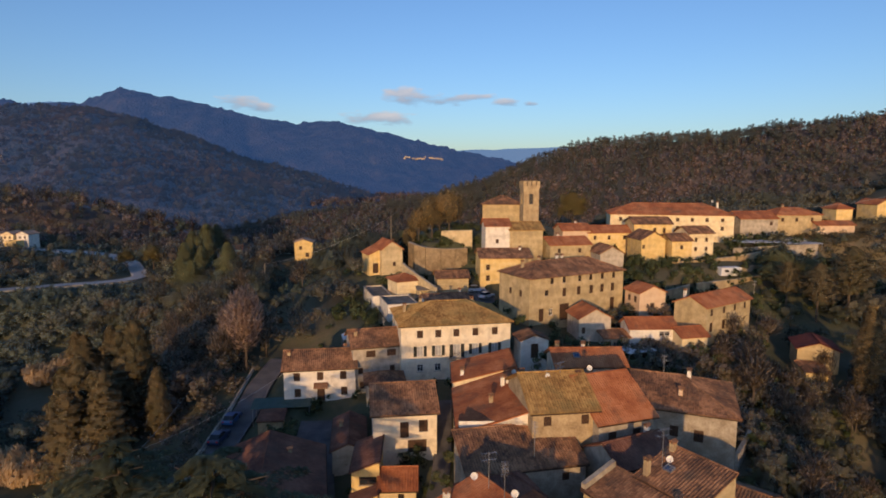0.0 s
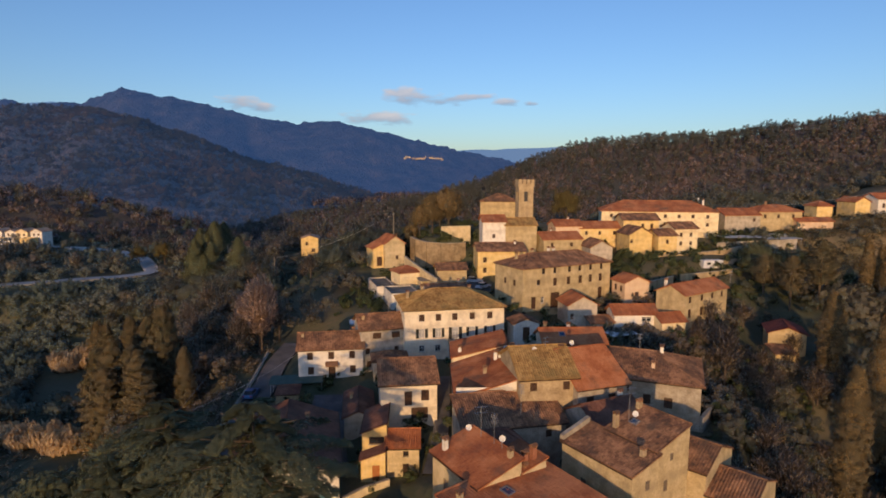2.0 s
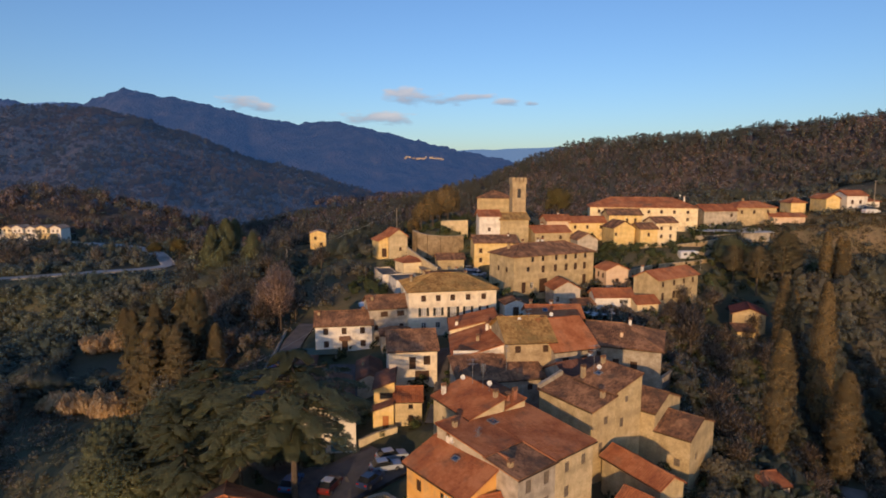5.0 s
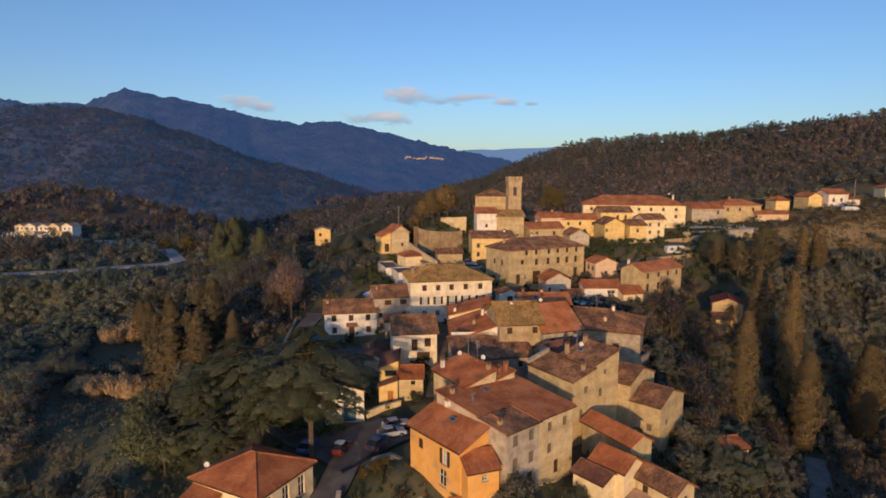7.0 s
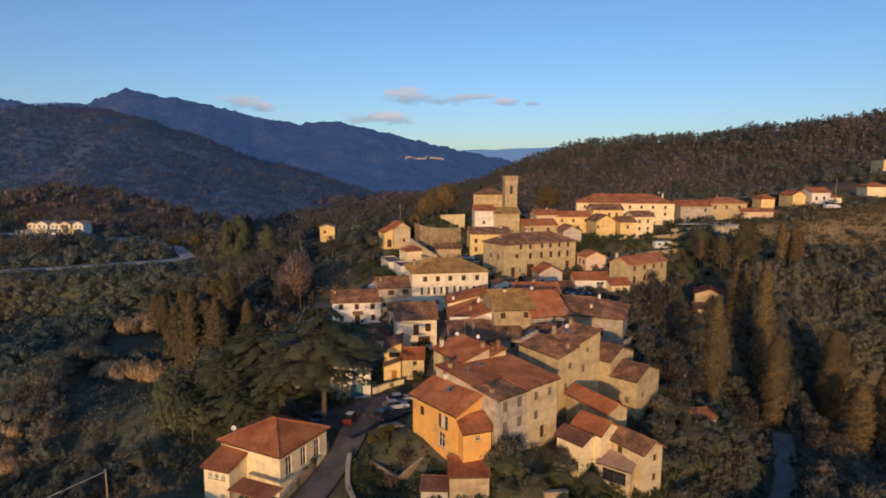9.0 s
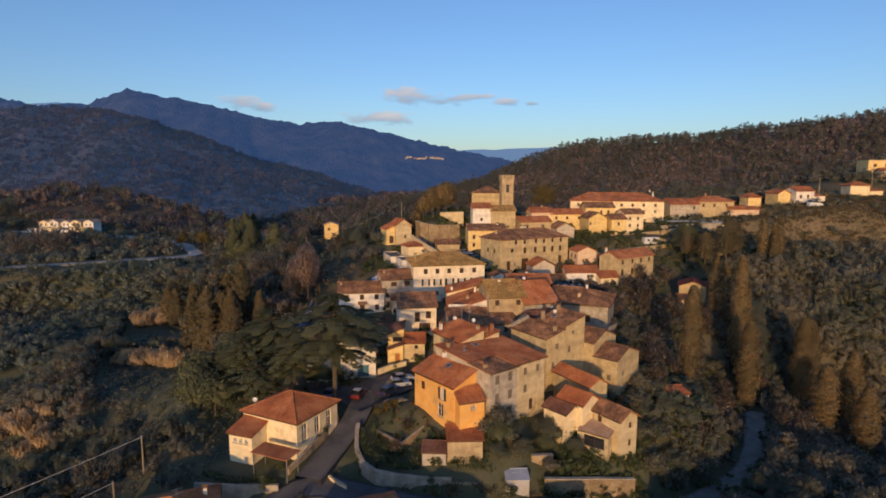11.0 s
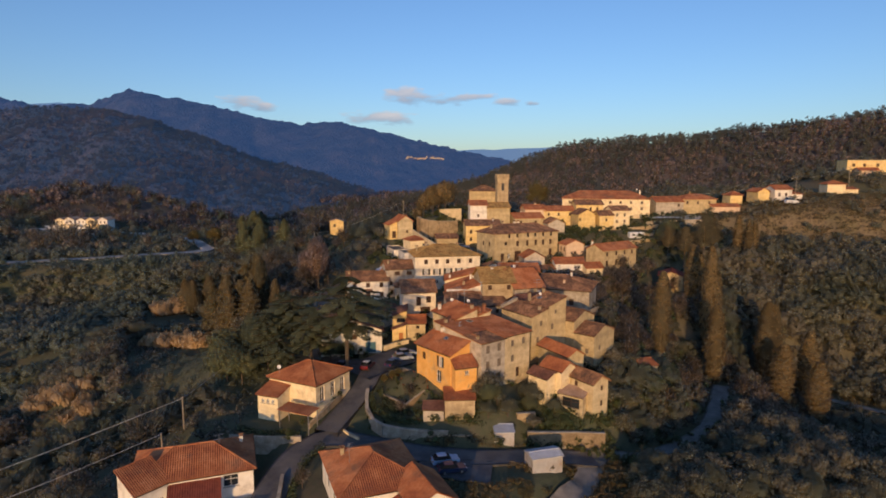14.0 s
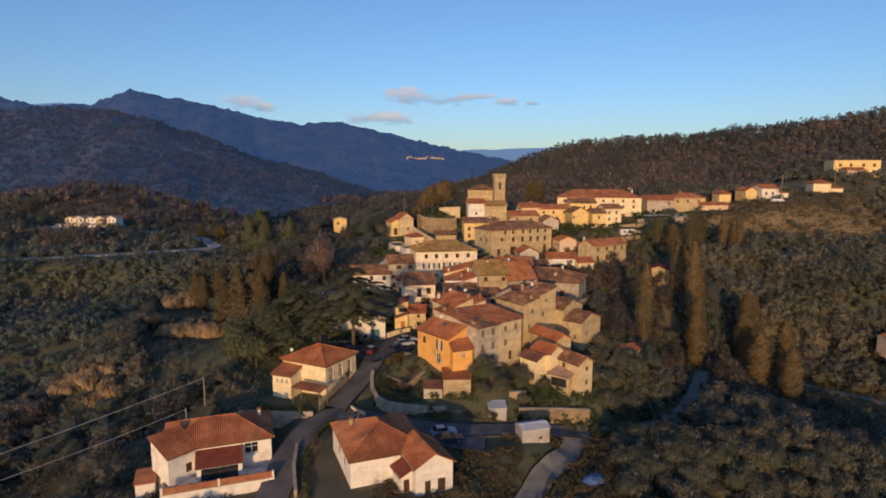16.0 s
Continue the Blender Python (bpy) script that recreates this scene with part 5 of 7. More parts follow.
def unit(v):
    return v / np.maximum(np.linalg.norm(v, axis=1, keepdims=True), 1e-6)


def cards(centres, size, out=None, loose=0.45, soft=None, spread=0.35):
    """Small leaf quads round the given centres, turned at random or lying roughly square to the given outward directions.
    Each leaf is shaded by the direction in which its part of the crown faces."""
    n = len(centres)
    a = rng.normal(size=(n, 3))
    if out is not None:
        w = unit(unit(out) + loose * rng.normal(size=(n, 3)))
        a = unit(np.cross(w, a))
        b = np.cross(w, a)
    else:
        a = unit(a)
        b = unit(np.cross(a, rng.normal(size=(n, 3))))
    face = unit(soft if soft is not None else out if out is not None else np.cross(a, b) + np.array((0, 0, 0.6)))
    b = b * np.where((np.cross(a, b) * face).sum(1, keepdims=True) < 0, -1.0, 1.0)
    s = size * (1 - spread + 2 * spread * rng.rand(n, 1))
    N = unit(face + 0.7 * unit(np.cross(a, b)))
    a, b = a * s, b * s * 0.7
    V = np.stack([centres - a, centres - b * 0.9, centres + a, centres + b], 1).reshape(-1, 3)
    F = np.arange(4 * n).reshape(-1, 4)
    return V, F, np.repeat(N, 4, axis=0)


def ball(n, r, c=(0, 0, 0), shell=0.55):
    p = rng.normal(size=(n, 3))
    p /= np.linalg.norm(p, axis=1, keepdims=True)
    return p * (shell + (1 - shell) * rng.rand(n, 1)) * np.array(r) + np.array(c)


def limbs(parts, sides=6):
    g = Geo()
    for a, b, r0, r1 in parts:
        g.tube(a, b, r0, r1, sides, False)
    return np.array(g.v), g.f


# the heart of a leafy clump: a small rounded block, hidden under its leaves
BALL = np.array([(x, y, z) for x in (-0.44, 0.44) for y in (-0.44, 0.44) for z in (-0.44, 0.44)])
BALL_F = np.array([(0, 1, 3, 2), (4, 6, 7, 5), (0, 4, 5, 1), (2, 3, 7, 6), (0, 2, 6, 4), (1, 5, 7, 3)])


def crown_olive(n=420, clumps=9, r=2.0, h=3.1, leaf=0.2, lumpy=0.2):
    """A rounded crown of lumpy leafy clumps of uneven size, with loose leaves over them and gaps between."""
    V, F, N, pts, out, k0 = [], [], [], [], [], 0
    for k in range(clumps):
        g = k * 2.4 + rng.rand()
        q = r * 0.68 * math.sqrt((k + 0.3) / clumps)
        c = np.array((q * math.cos(g), q * math.sin(g), h + (0.35 - 0.75 * (q / r) ** 1.5 + 0.5 * (rng.rand() - 0.5)) * r))
        f = r * (0.30 + 0.22 * rng.rand())
        V.append(c + BALL * f * (0.9 - lumpy + 2 * lumpy * rng.rand(8, 1)) * np.array((1, 1, 0.85)))
        F.append(BALL_F + k0)
        N.append(unit(V[-1] - c))
        k0 += 8
        p = ball(n // clumps, (f * 1.25, f * 1.25, f * 1.12), c, 0.68)
        pts.append(p)
        out.append((p - c) / f)
    P, O = np.concatenate(pts), np.concatenate(out)
    W, G, Q = cards(P, leaf, O, 0.5, unit(O) * 0.6 + unit(P - np.array((0, 0, h - 0.4 * r))) * 0.7)
    return np.concatenate(V + [W]), np.concatenate(F + [G + k0]), np.concatenate(N + [Q])


def trunk_olive(h=3.1):
    parts = [((0, 0, -0.6), (0.1, 0.05, h * 0.38), 0.24, 0.17)]
    for k in range(4):
        g = k * 1.6 + 0.4
        parts.append(((0.1, 0.05, h * 0.36), (math.cos(g) * 0.9, math.sin(g) * 0.9, h * 0.85), 0.11, 0.04))
    return limbs(parts)


def crown_cypress(n=900, h=10.0, r=1.15, ragged=0.25, belly=0.12, leaf=None, blunt=0.7):
    """A column of foliage, widest at the height that belly gives, pointed at the top and lumpy."""
    t = rng.rand(n) ** 0.9
    prof = np.where(t < belly, 0.45 + 0.55 * np.sin(t / belly * 1.571), np.cos(np.clip((t - belly) / (1 - belly), 0, 1) * 1.5) ** blunt)
    g = rng.rand(n) * 6.283
    lump = 1 + ragged * (np.sin(g * 3 + t * 21) * np.sin(t * 37 + g) + 0.6 * np.sin(g * 5 - t * 60))
    q = r * prof * lump * (0.78 + 0.22 * rng.rand(n))
    p = np.stack([q * np.cos(g), q * np.sin(g), 0.5 + t * (h - 0.5)], 1)
    o = np.stack([np.cos(g), np.sin(g), 0.25 + 0.5 * np.sin(t * 60 + g * 2)], 1)
    return cards(p, leaf or 0.36 * r, o)


def crown_bare(h=8.0, r=2.6, n=520):
    """Leafless winter crown: fine twigs as slim slivers, denser towards the outside."""
    p = ball(n, (r, r, h * 0.38), (0, 0, h * 0.62), 0.25)
    d = p - np.array((0, 0, h * 0.25))
    d /= np.linalg.norm(d, axis=1, keepdims=True)
    d = d + rng.normal(size=(n, 3)) * 0.35
    side = np.cross(d, rng.normal(size=(n, 3)))
    side /= np.maximum(np.linalg.norm(side, axis=1, keepdims=True), 1e-6)
    L = 0.75 * (0.6 + 0.8 * rng.rand(n, 1)) * r / 2.6
    V = np.stack([p - d * L * 0.5, p + side * 0.10 * r / 2.6, p + d * L * 0.6, p - side * 0.09 * r / 2.6], 1).reshape(-1, 3)
    return V, np.arange(4 * n).reshape(-1, 4), np.repeat(unit(unit(p - np.array((0, 0, h * 0.5))) + 0.5 * rng.normal(size=(n, 3))), 4, axis=0)


def trunk_bare(h=8.0, r=2.6):
    parts = [((0, 0, -0.6), (0.1, 0, h * 0.3), 0.2, 0.15), ((0.1, 0, h * 0.3), (0, 0.1, h * 0.8), 0.14, 0.05)]
    for k in range(7):
        g, z = k * 2.4, h * (0.28 + 0.07 * k)
        parts.append(((0.05, 0.03, z), (math.cos(g) * r * 0.6, math.sin(g) * r * 0.6, z + h * 0.22), 0.08, 0.02))
    return limbs(parts, 5)


def crown_cedar(h=18.5, r=8.4, tiers=7, n=22000):
    """Flat layered boughs of an old cedar: ragged plates with gaps between the tiers, and a broad top."""
    pts = []
    for k in range(tiers):
        t = k / (tiers - 1)
        z = h * (0.50 + 0.49 * t)
        rr = r * (0.80 + 0.22 * math.sin(2.6 * t) if t < 0.8 else 0.62 - 1.3 * (t - 0.8))
        boughs = 11 if t < 0.8 else 7
        off = rng.rand() * 6.28
        for j in range(boughs):
            g = off + 6.283 * (j + 0.6 * rng.rand()) / boughs
            ln = rr * (0.62 + 0.5 * rng.rand())
            dz = rng.normal() * 0.35
            m = int(n / tiers / boughs)
            s = rng.rand(m) ** 0.6
            wdt = 0.12 * ln * np.sin(np.clip(s, 0.1, 1) * 2.7) + 0.15
            q = (rng.rand(m) - 0.5) * 2 * wdt
            x = s * ln * math.cos(g) - q * math.sin(g)
            y = s * ln * math.sin(g) + q * math.cos(g)
            pts.append(np.stack([x, y, z + dz + 0.9 * s - 1.5 * s ** 2 - 0.10 * np.abs(q) + rng.normal(size=m) * 0.06], 1))
    P = np.concatenate(pts)
    return cards(P, 0.24, P * np.array((1, 1, 0)) + np.array((0, 0, 1.1 * r)), 0.35)


def trunk_cedar(h=18.5, r=8.4):
    parts = [((0, 0, -0.8), (0.1, 0, h * 0.5), 0.36, 0.27), ((0.1, 0, h * 0.5), (0.1, 0, h * 0.97), 0.27, 0.07)]
    for k in range(30):
        g, t = k * 2.4, k / 30
        ln = r * (0.75 - 0.4 * t)
        z = h * (0.48 + 0.48 * t)
        parts.append(((0.1, 0, z), (math.cos(g) * ln, math.sin(g) * ln, z + 0.5), 0.13, 0.03))
    return limbs(parts, 6)


def crown_pine(h=11.0, r=3.2, n=420):
    """An umbrella pine seen from afar: a flat dome of clumps on a thin stem."""
    pts = [ball(n // 7, (r * 0.55, r * 0.55, 0.9), (r * 0.55 * math.cos(k * 1.05) * (k > 0), r * 0.55 * math.sin(k * 1.05) * (k > 0), h + 0.9 * (k == 0) + 0.5 * rng.rand())) for k in range(7)]
    P = np.concatenate(pts)
    V, F, N = cards(P, 0.66, (P - np.array((0, 0, h - 1.5))) * np.array((0.5, 0.5, 1)))
    stem = np.array([(-0.22, 0, -1), (0.22, 0, -1), (0.15, 0, h), (-0.15, 0, h), (0, -0.22, -1), (0, 0.22, -1), (0, 0.15, h), (0, -0.15, h)])
    return np.concatenate([V, stem]), np.concatenate([F, np.array([[0, 1, 2, 3], [4, 5, 6, 7]]) + len(V)]), np.concatenate([N, np.tile((0.0, -1.0, 0.0), (8, 1))])


def mesh_np(name, V, F, N, mat):
    me = bpy.data.meshes.new(name)
    V, F = np.asarray(V, np.float32), np.asarray(F, np.int32)
    me.vertices.add(len(V))
    me.vertices.foreach_set("co", V.reshape(-1))
    k = F.shape[1]
    me.loops.add(F.size)
    me.loops.foreach_set("vertex_index", F.reshape(-1))
    me.polygons.add(len(F))
    me.polygons.foreach_set("loop_start", np.arange(0, F.size, k, dtype=np.int32))
    me.polygons.foreach_set("use_smooth", np.ones(len(F), bool))
    me.materials.append(M[mat])
    me.update(calc_edges=True)
    if N is not None:
        me.attributes.new("custom_normal", "FLOAT_VECTOR", "POINT").data.foreach_set("vector", np.asarray(N, np.float32).reshape(-1))
        me.update()
    return me


def tree(name, label, crown, leaf, trunk, group="", category="tree"):
    th = tagged(new(name), label, category, group)
    ob = new("crown", mesh_np("crown", *crown, leaf))
    ob.parent = th
    if trunk is not None:
        V, F = trunk
        tr = mesh_object("trunk", V.tolist(), F, "bark")
        tr.parent = th
    return th


def plant(proto, x, y, s=1.0, sz=None, dz=0.0):
    """A copy of a tree, standing on the ground."""
    z = float(ground_z(x, y)) + dz
    c = copy_thing(proto, pose(x, y, z, 0, 0, rng.rand() * 360))
    c.scale = (s, s, sz or s)
    return c


def keep_clear(x, y, pad=2.0):
    """True where no house, road or garden stands."""
    ok = np.ones(np.shape(x), bool)
    for sx, sy, _, r in SITES:
        ok &= (x - sx) ** 2 + (y - sy) ** 2 > (r + pad) ** 2
    return ok


def scatter(name, label, protos, xs, ys, smin, smax, mat, category, tall=(0.85, 1.2), z=None):
    """Many plants as one mesh, each a turned and scaled copy of one of the given crowns."""
    z = ground_z(xs, ys) if z is None else z
    Vs, Fs, Ns, k = [], [], [], 0
    for x, y, h in zip(xs, ys, z):
        V, F, N = protos[rng.randint(len(protos))]
        g = rng.rand() * 6.283
        s = smin + (smax - smin) * rng.rand()
        c, q = math.cos(g) * s, math.sin(g) * s
        W2 = np.stack([V[:, 0] * c - V[:, 1] * q + x, V[:, 0] * q + V[:, 1] * c + y, V[:, 2] * s * (tall[0] + (tall[1] - tall[0]) * rng.rand()) + h], 1)
        Vs.append(W2)
        Fs.append(F + k)
        c, q = math.cos(g), math.sin(g)
        Ns.append(np.stack([N[:, 0] * c - N[:, 1] * q, N[:, 0] * q + N[:, 1] * c, N[:, 2]], 1))
        k += len(V)
    ob = new(name, mesh_np(name, np.concatenate(Vs), np.concatenate(Fs), np.concatenate(Ns), mat))
    return tagged(ob, label, category, kind="stuff")


def open_view(a, b, pts, length, half):
    """False for plants standing in a strip below the given spots, which stay open towards the valley."""
    ok = np.ones(np.shape(a), bool)
    for x, y in pts:
        d = math.hypot(2 - x, -60 - y)
        ux, uy = (2 - x) / d, (-60 - y) / d
        s, q = (a - x) * ux + (b - y) * uy, (a - x) * uy - (b - y) * ux
        ok &= ~((s > -3) & (s < length) & (np.abs(q) < half))
    return ok


def seen(a, b):
    """True inside the fan of land that the valley opens to."""
    return (np.abs(a) < 0.80 * (b + 84) + 6)


def spread(n, x0, x1, y0, y1, pad=2.0, gate=None):
    x, y = x0 + (x1 - x0) * rng.rand(n), y0 + (y1 - y0) * rng.rand(n)
    ok = keep_clear(x, y, pad) & seen(x, y)
    if gate is not None:
        ok &= gate(x, y)
    return x[ok], y[ok]


def finer(crowns, k):
    for V, F, N in crowns:
        q = V.reshape(-1, 4, 3)
        c = q.mean(1, keepdims=True)
        V[:] = (c + (q - c) * k).reshape(-1, 3)
    return crowns


# cedars by the parking place
cedar = tree("cedar_tree", "large dark green cedar with layered boughs", crown_cedar(), "leaf_cedar", trunk_cedar(), "cedars")
cedar.matrix_world = pose(-17.0, 41.5, float(ground_z(-17.0, 41.5)), 0, 0, 40)
cedar.scale = (1.2, 1.2, 1.02)
plant(cedar, -30, 52, 0.72)
plant(cedar, -24.6, 45.4, 0.72)
plant(cedar, -30, 42, 0.55)
plant(cedar, -34, 48, 0.62)
plant(cedar, -33, 57, 0.7)
oak = tree("evergreen_oak", "dense dark evergreen oak tree", crown_olive(2600, 26, 4.6, 5.0, 0.36), "leaf_cedar", trunk_olive(6.0), "evergreen oaks")
oak.matrix_world = pose(-44, 53, float(ground_z(-44, 53)), 0, 0, 0)
for x, y, s in ((-21.8, 50.2, 0.5), (-18.6, 51.2, 0.42), (-38, 44, 0.8), (-37, 54, 1.0), (-42, 47, 0.9), (-40, 60, 1.0)):
    plant(oak, x, y, s)
golden = tree("golden_tree", "rounded golden-green tree behind the village", crown_olive(700, 16, 3.4, 4.2, 0.3), "leaf_gold", trunk_olive(4.2), "golden trees")
golden.matrix_world = pose(44.5, 196, float(ground_z(44.5, 196)), 0, 0, 0)
golden.scale = (1.75, 1.75, 2.05)
plant(golden, -118, 240, 1.4)
plant(golden, -128, 238, 1.2)
# columnar cypresses
cypress = tree("cypress_tree", "slender dark green cypress tree", crown_cypress(1500, leaf=0.3), "leaf_cypress", limbs([((0, 0, -0.6), (0, 0, 4), 0.2, 0.1)]), "cypresses")
cypress.matrix_world = pose(-43.2, 87, float(ground_z(-43.2, 87)), 0, 0, 0)
cypress.scale = (1.5, 1.5, 1.08)
plant(cypress, -9.0, 158.5, 1.6, 0.85)
spindle = tree("columnar_tree", "tall spindle-shaped brown-gold conifer rising from the gully", crown_cypress(5200, 18.0, 2.0, 0.2, 0.42, 0.26, 0.55), "leaf_gold_brown", limbs([((0, 0, -1.5), (0, 0, 6), 0.3, 0.2)]), "columnar trees")
spindle.matrix_world = pose(48.1, 55.2, 0.9, 0, 0, 0)
for x, y, top, s in ((70.7, 93.0, 20.2, 1.1), (74.5, 97, 17, 0.95), (68.4, 77, 21.5, 1.05), (64.7, 65, 9.5, 1.15), (66.8, 69, 4.5, 1.0), (80.8, 72.5, 8.5, 1.2), (84.5, 76, 7.0, 1.15), (78.2, 60.5, 1.5, 1.25), (83.2, 55.4, -1.0, 1.2), (87.5, 66, 3.0, 1.2), (73, 84, 15.0, 1.0),
                     (97, 121, 26.5, 0.75), (101, 122, 25, 0.7), (99, 118, 23, 0.75), (104, 124, 24, 0.7)):
    z = float(ground_z(x, y))
    plant(spindle, x, y, s, (top - z) / 18.0)
conifer = tree("conifer_tree", "tall dark conifer with drooping ragged boughs", crown_cypress(3600, 15.0, 3.2, 0.34, 0.12, 0.42), "leaf_cypress", limbs([((0, 0, -1.0), (0, 0, 8), 0.3, 0.15)]), "conifers")
conifer.matrix_world = pose(-52, 86, float(ground_z(-52, 86)), 0, 0, 0)
for x, y, s, sz in ((-57.5, 91, 1.25, 1.25), (-48.5, 82, 0.9, 0.9), (-54, 82, 1.1, 1.0), (-50, 94, 1.2, 1.2), (-55, 99, 1.2, 1.15), (-64, 97, 1.0, 1.1), (-90.5, 146, 0.9, 0.9), (-95, 150, 0.9, 0.85), (-86, 150, 0.9, 0.95)):
    plant(conifer, x, y, s, sz)
fir = tree("fir_tree", "dark green fir with spreading boughs above the road", crown_cypress(2600, 15.0, 4.0, 0.4, 0.14, 0.5, 0.9), "leaf_cedar", limbs([((0, 0, -1.0), (0, 0, 8), 0.3, 0.15)]), "firs")
fir.matrix_world = pose(-95, 217, float(ground_z(-95, 217)), 0, 0, 0)
for x, y, s, sz in ((-106, 268, 1.2, 1.0), (-100, 262, 1.1, 0.95), (-101, 253, 1.2, 1.0), (-111, 262, 1.0, 0.85), (-91, 230, 1.1, 0.95), (-96, 226, 1.0, 0.85), (-88, 216, 1.1, 0.9), (-92, 208, 1.0, 0.85),
                    (-83, 204, 1.0, 0.9), (-84, 192, 1.0, 0.8), (-78, 190, 1.0, 0.85), (-76, 178, 0.9, 0.75), (-99, 240, 1.0, 0.8), (-64, 176, 0.9, 0.8)):
    plant(fir, x, y, s, sz)
yard = tree("churchyard_tree", "tall rounded brown-green evergreen in the churchyard", crown_olive(3000, 30, 3.5, 5.0, 0.42, 0.25), "leaf_gold_brown", trunk_olive(5.4), "churchyard trees")
yard.matrix_world = pose(2.6, 159.6, float(ground_z(2.6, 159.6)), 0, 0, 20)
yard.scale = (1.15, 1.15, 1.72)
for x, y, sc, sz in ((-1.9, 160.2, 0.95, 1.55), (-5.6, 159.6, 0.8, 1.3), (0.2, 164, 0.9, 1.6), (-8.0, 162.5, 0.6, 1.0)):
    plant(yard, x, y, sc, sz)
high = tree("pine_tree", "tall brown-green pine with a bare lower trunk", crown_cypress(1500, 15.5, 3.4, 0.5, 0.4, 0.5), "leaf_cypress", limbs([((0, 0, -1.0), (0, 0, 12), 0.35, 0.15)]), "conifers")
V = high.children[0].data.vertices
co = np.empty(len(V) * 3, np.float32)
V.foreach_get("co", co)
co = co.reshape(-1, 3)
co[:, 2] = 5.5 + co[:, 2] * 0.65
V.foreach_set("co", co.reshape(-1))
high.matrix_world = pose(85.5, 119.5, float(ground_z(85.5, 119.5)), 0, 0, 0)
for x, y, s in ((80, 121, 0.8), (90, 124, 0.85), (77, 127, 0.7)):
    plant(high, x, y, s)
for x, y, s in ((82, 140, 0.9), (78, 134, 0.75), (88, 138, 0.8)):
    plant(oak, x, y, s)
# leafless trees
bare = tree("bare_tree", "leafless brown deciduous tree in winter", crown_bare(), "twig", trunk_bare(), "bare trees")
bare.matrix_world = pose(-37, 108, float(ground_z(-37, 108)), 0, 0, 0)
for x, y, s, sz in ((-34, 112, 1.0, 1.35), (-40, 104, 0.9, 1.2), (50.8, 90.6, 1.2, 1.3), (60, 95, 0.8, 0.8), (66, 97, 0.7, 0.7), (69, 101, 0.7, 0.8), (53, 96, 1.0, 1.0), (56, 108, 0.9, 0.8), (66, 114, 1.0, 0.8), (-4.5, 33, 0.5, 0.45), (-6, 29.5, 0.45, 0.4), (36, 56, 0.8, 0.7), (45, 66, 1.0, 0.9), (43, 84, 0.9, 0.8)):
    plant(bare, x, y, s, sz)
x, y = spread(150, 36, 75, 40, 110, 2.5, lambda a, b: a > 34 + (b - 40) * 0.15)
for k in range(min(34, len(x))):
    plant(bare, x[k], y[k], 0.5 + 0.4 * rng.rand())
banks = [(-104, 148), (-100, 147), (-96, 148), (-82, 95), (-77, 94), (-72, 92), (-67, 88), (-63, 88), (-43.2, 85)]
low_banks = [(-94, 65), (-90, 66), (-85, 66), (-77, 58)]


def bank_view(a, b):
    return open_view(a, b, banks, 45, 6.0) & open_view(a, b, low_banks, 16, 4.5)


x, y = spread(120, -75, -34, 88, 165, 4, lambda a, b: bank_view(a, b))
for k in range(min(16, len(x))):
    plant(bare, x[k], y[k], 0.7 + 0.5 * rng.rand())
# olive trees
olive = tree("olive_tree", "rounded grey-green olive tree in the grove", crown_olive(1150, 15, 2.1, 2.1, 0.19, 0.3), "leaf_olive", trunk_olive(2.1), "olive trees")
olive.matrix_world = pose(33, 12, float(ground_z(33, 12)), 0, 0, 0)
path = [(float(c[0]), float(c[1])) for spec in ROADS if spec[0] in ("road_gully", "road_olive", "road_field") for c in spec[2][::3]]
x, y = spread(800, 26, 95, -16, 58, 1.2, lambda a, b: (a > 24 + (b < 20) * 4) & open_view(a, b, path, 7.0, 2.6) & (np.hypot(a - 48, b - 55) > 5) & ~((a > 80) & (b > 35)))
near = np.argsort(np.hypot(x - 20, y + 20))
x, y = x[near][:420], y[near][:420]
for k in range(min(280, len(x))):
    plant(olive, x[k], y[k], 0.7 + 0.5 * rng.rand())
scatter("olive_grove", "far trees of the olive grove in the gully", [crown_olive(300, 9, 2.0, 2.0, 0.26, 0.3) for _ in range(3)], x[280:], y[280:], 0.7, 1.2, "leaf_olive", "olive trees")
for x, y, s in ((8.8, 26.5, 0.8), (12.2, 27.5, 0.85), (10.5, 28.5, 0.7), (16.5, 27, 0.7), (20.5, 29.8, 0.7), (9.6, 30.6, 1.15), (7.6, 29.8, 0.95), (16.6, 32.6, 1.05), (17.6, 32.2, 1.0)):
    plant(olive, x, y, s)
olives = [crown_olive(66, 3, 2.7, 1.5, 0.60) for _ in range(6)]
small_olives = [crown_olive(54, 3, 2.5, 1.4, 0.60) for _ in range(6)]
x, y = spread(4400, 84, 330, 20, 300, 2.5, lambda a, b: (noise2(a, b, 17, 2) > -0.28) & ~((a > 96) & (a < 182) & (b > 136) & (b < 190) & (b > 100 + 0.24 * a)) & (np.hypot(a - 82, b - 64) > 10) & ~((a < 112) & (b > 36) & (b < 60)) & open_view(a, b, path, 8, 2.4))
ex, ey = spread(700, 86, 150, 64, 122, 2.0, lambda a, b: open_view(a, b, path, 6, 2.4))
x, y = np.concatenate([x, ex]), np.concatenate([y, ey])
scatter("olive_grove", "grey-green olive grove on the eastern slope", olives, x, y, 0.55, 1.5, "leaf_olive", "olive trees")
west = [(-228 + 4 * k, 281) for k in range(11)]
for p, q in zip(ROADS[-1][2], ROADS[-1][2][1:]):
    n = max(1, int(math.hypot(q[0] - p[0], q[1] - p[1]) / 4))
    west += [(float(p[0] + (q[0] - p[0]) * k / n), float(p[1] + (q[1] - p[1]) * k / n)) for k in range(n)]
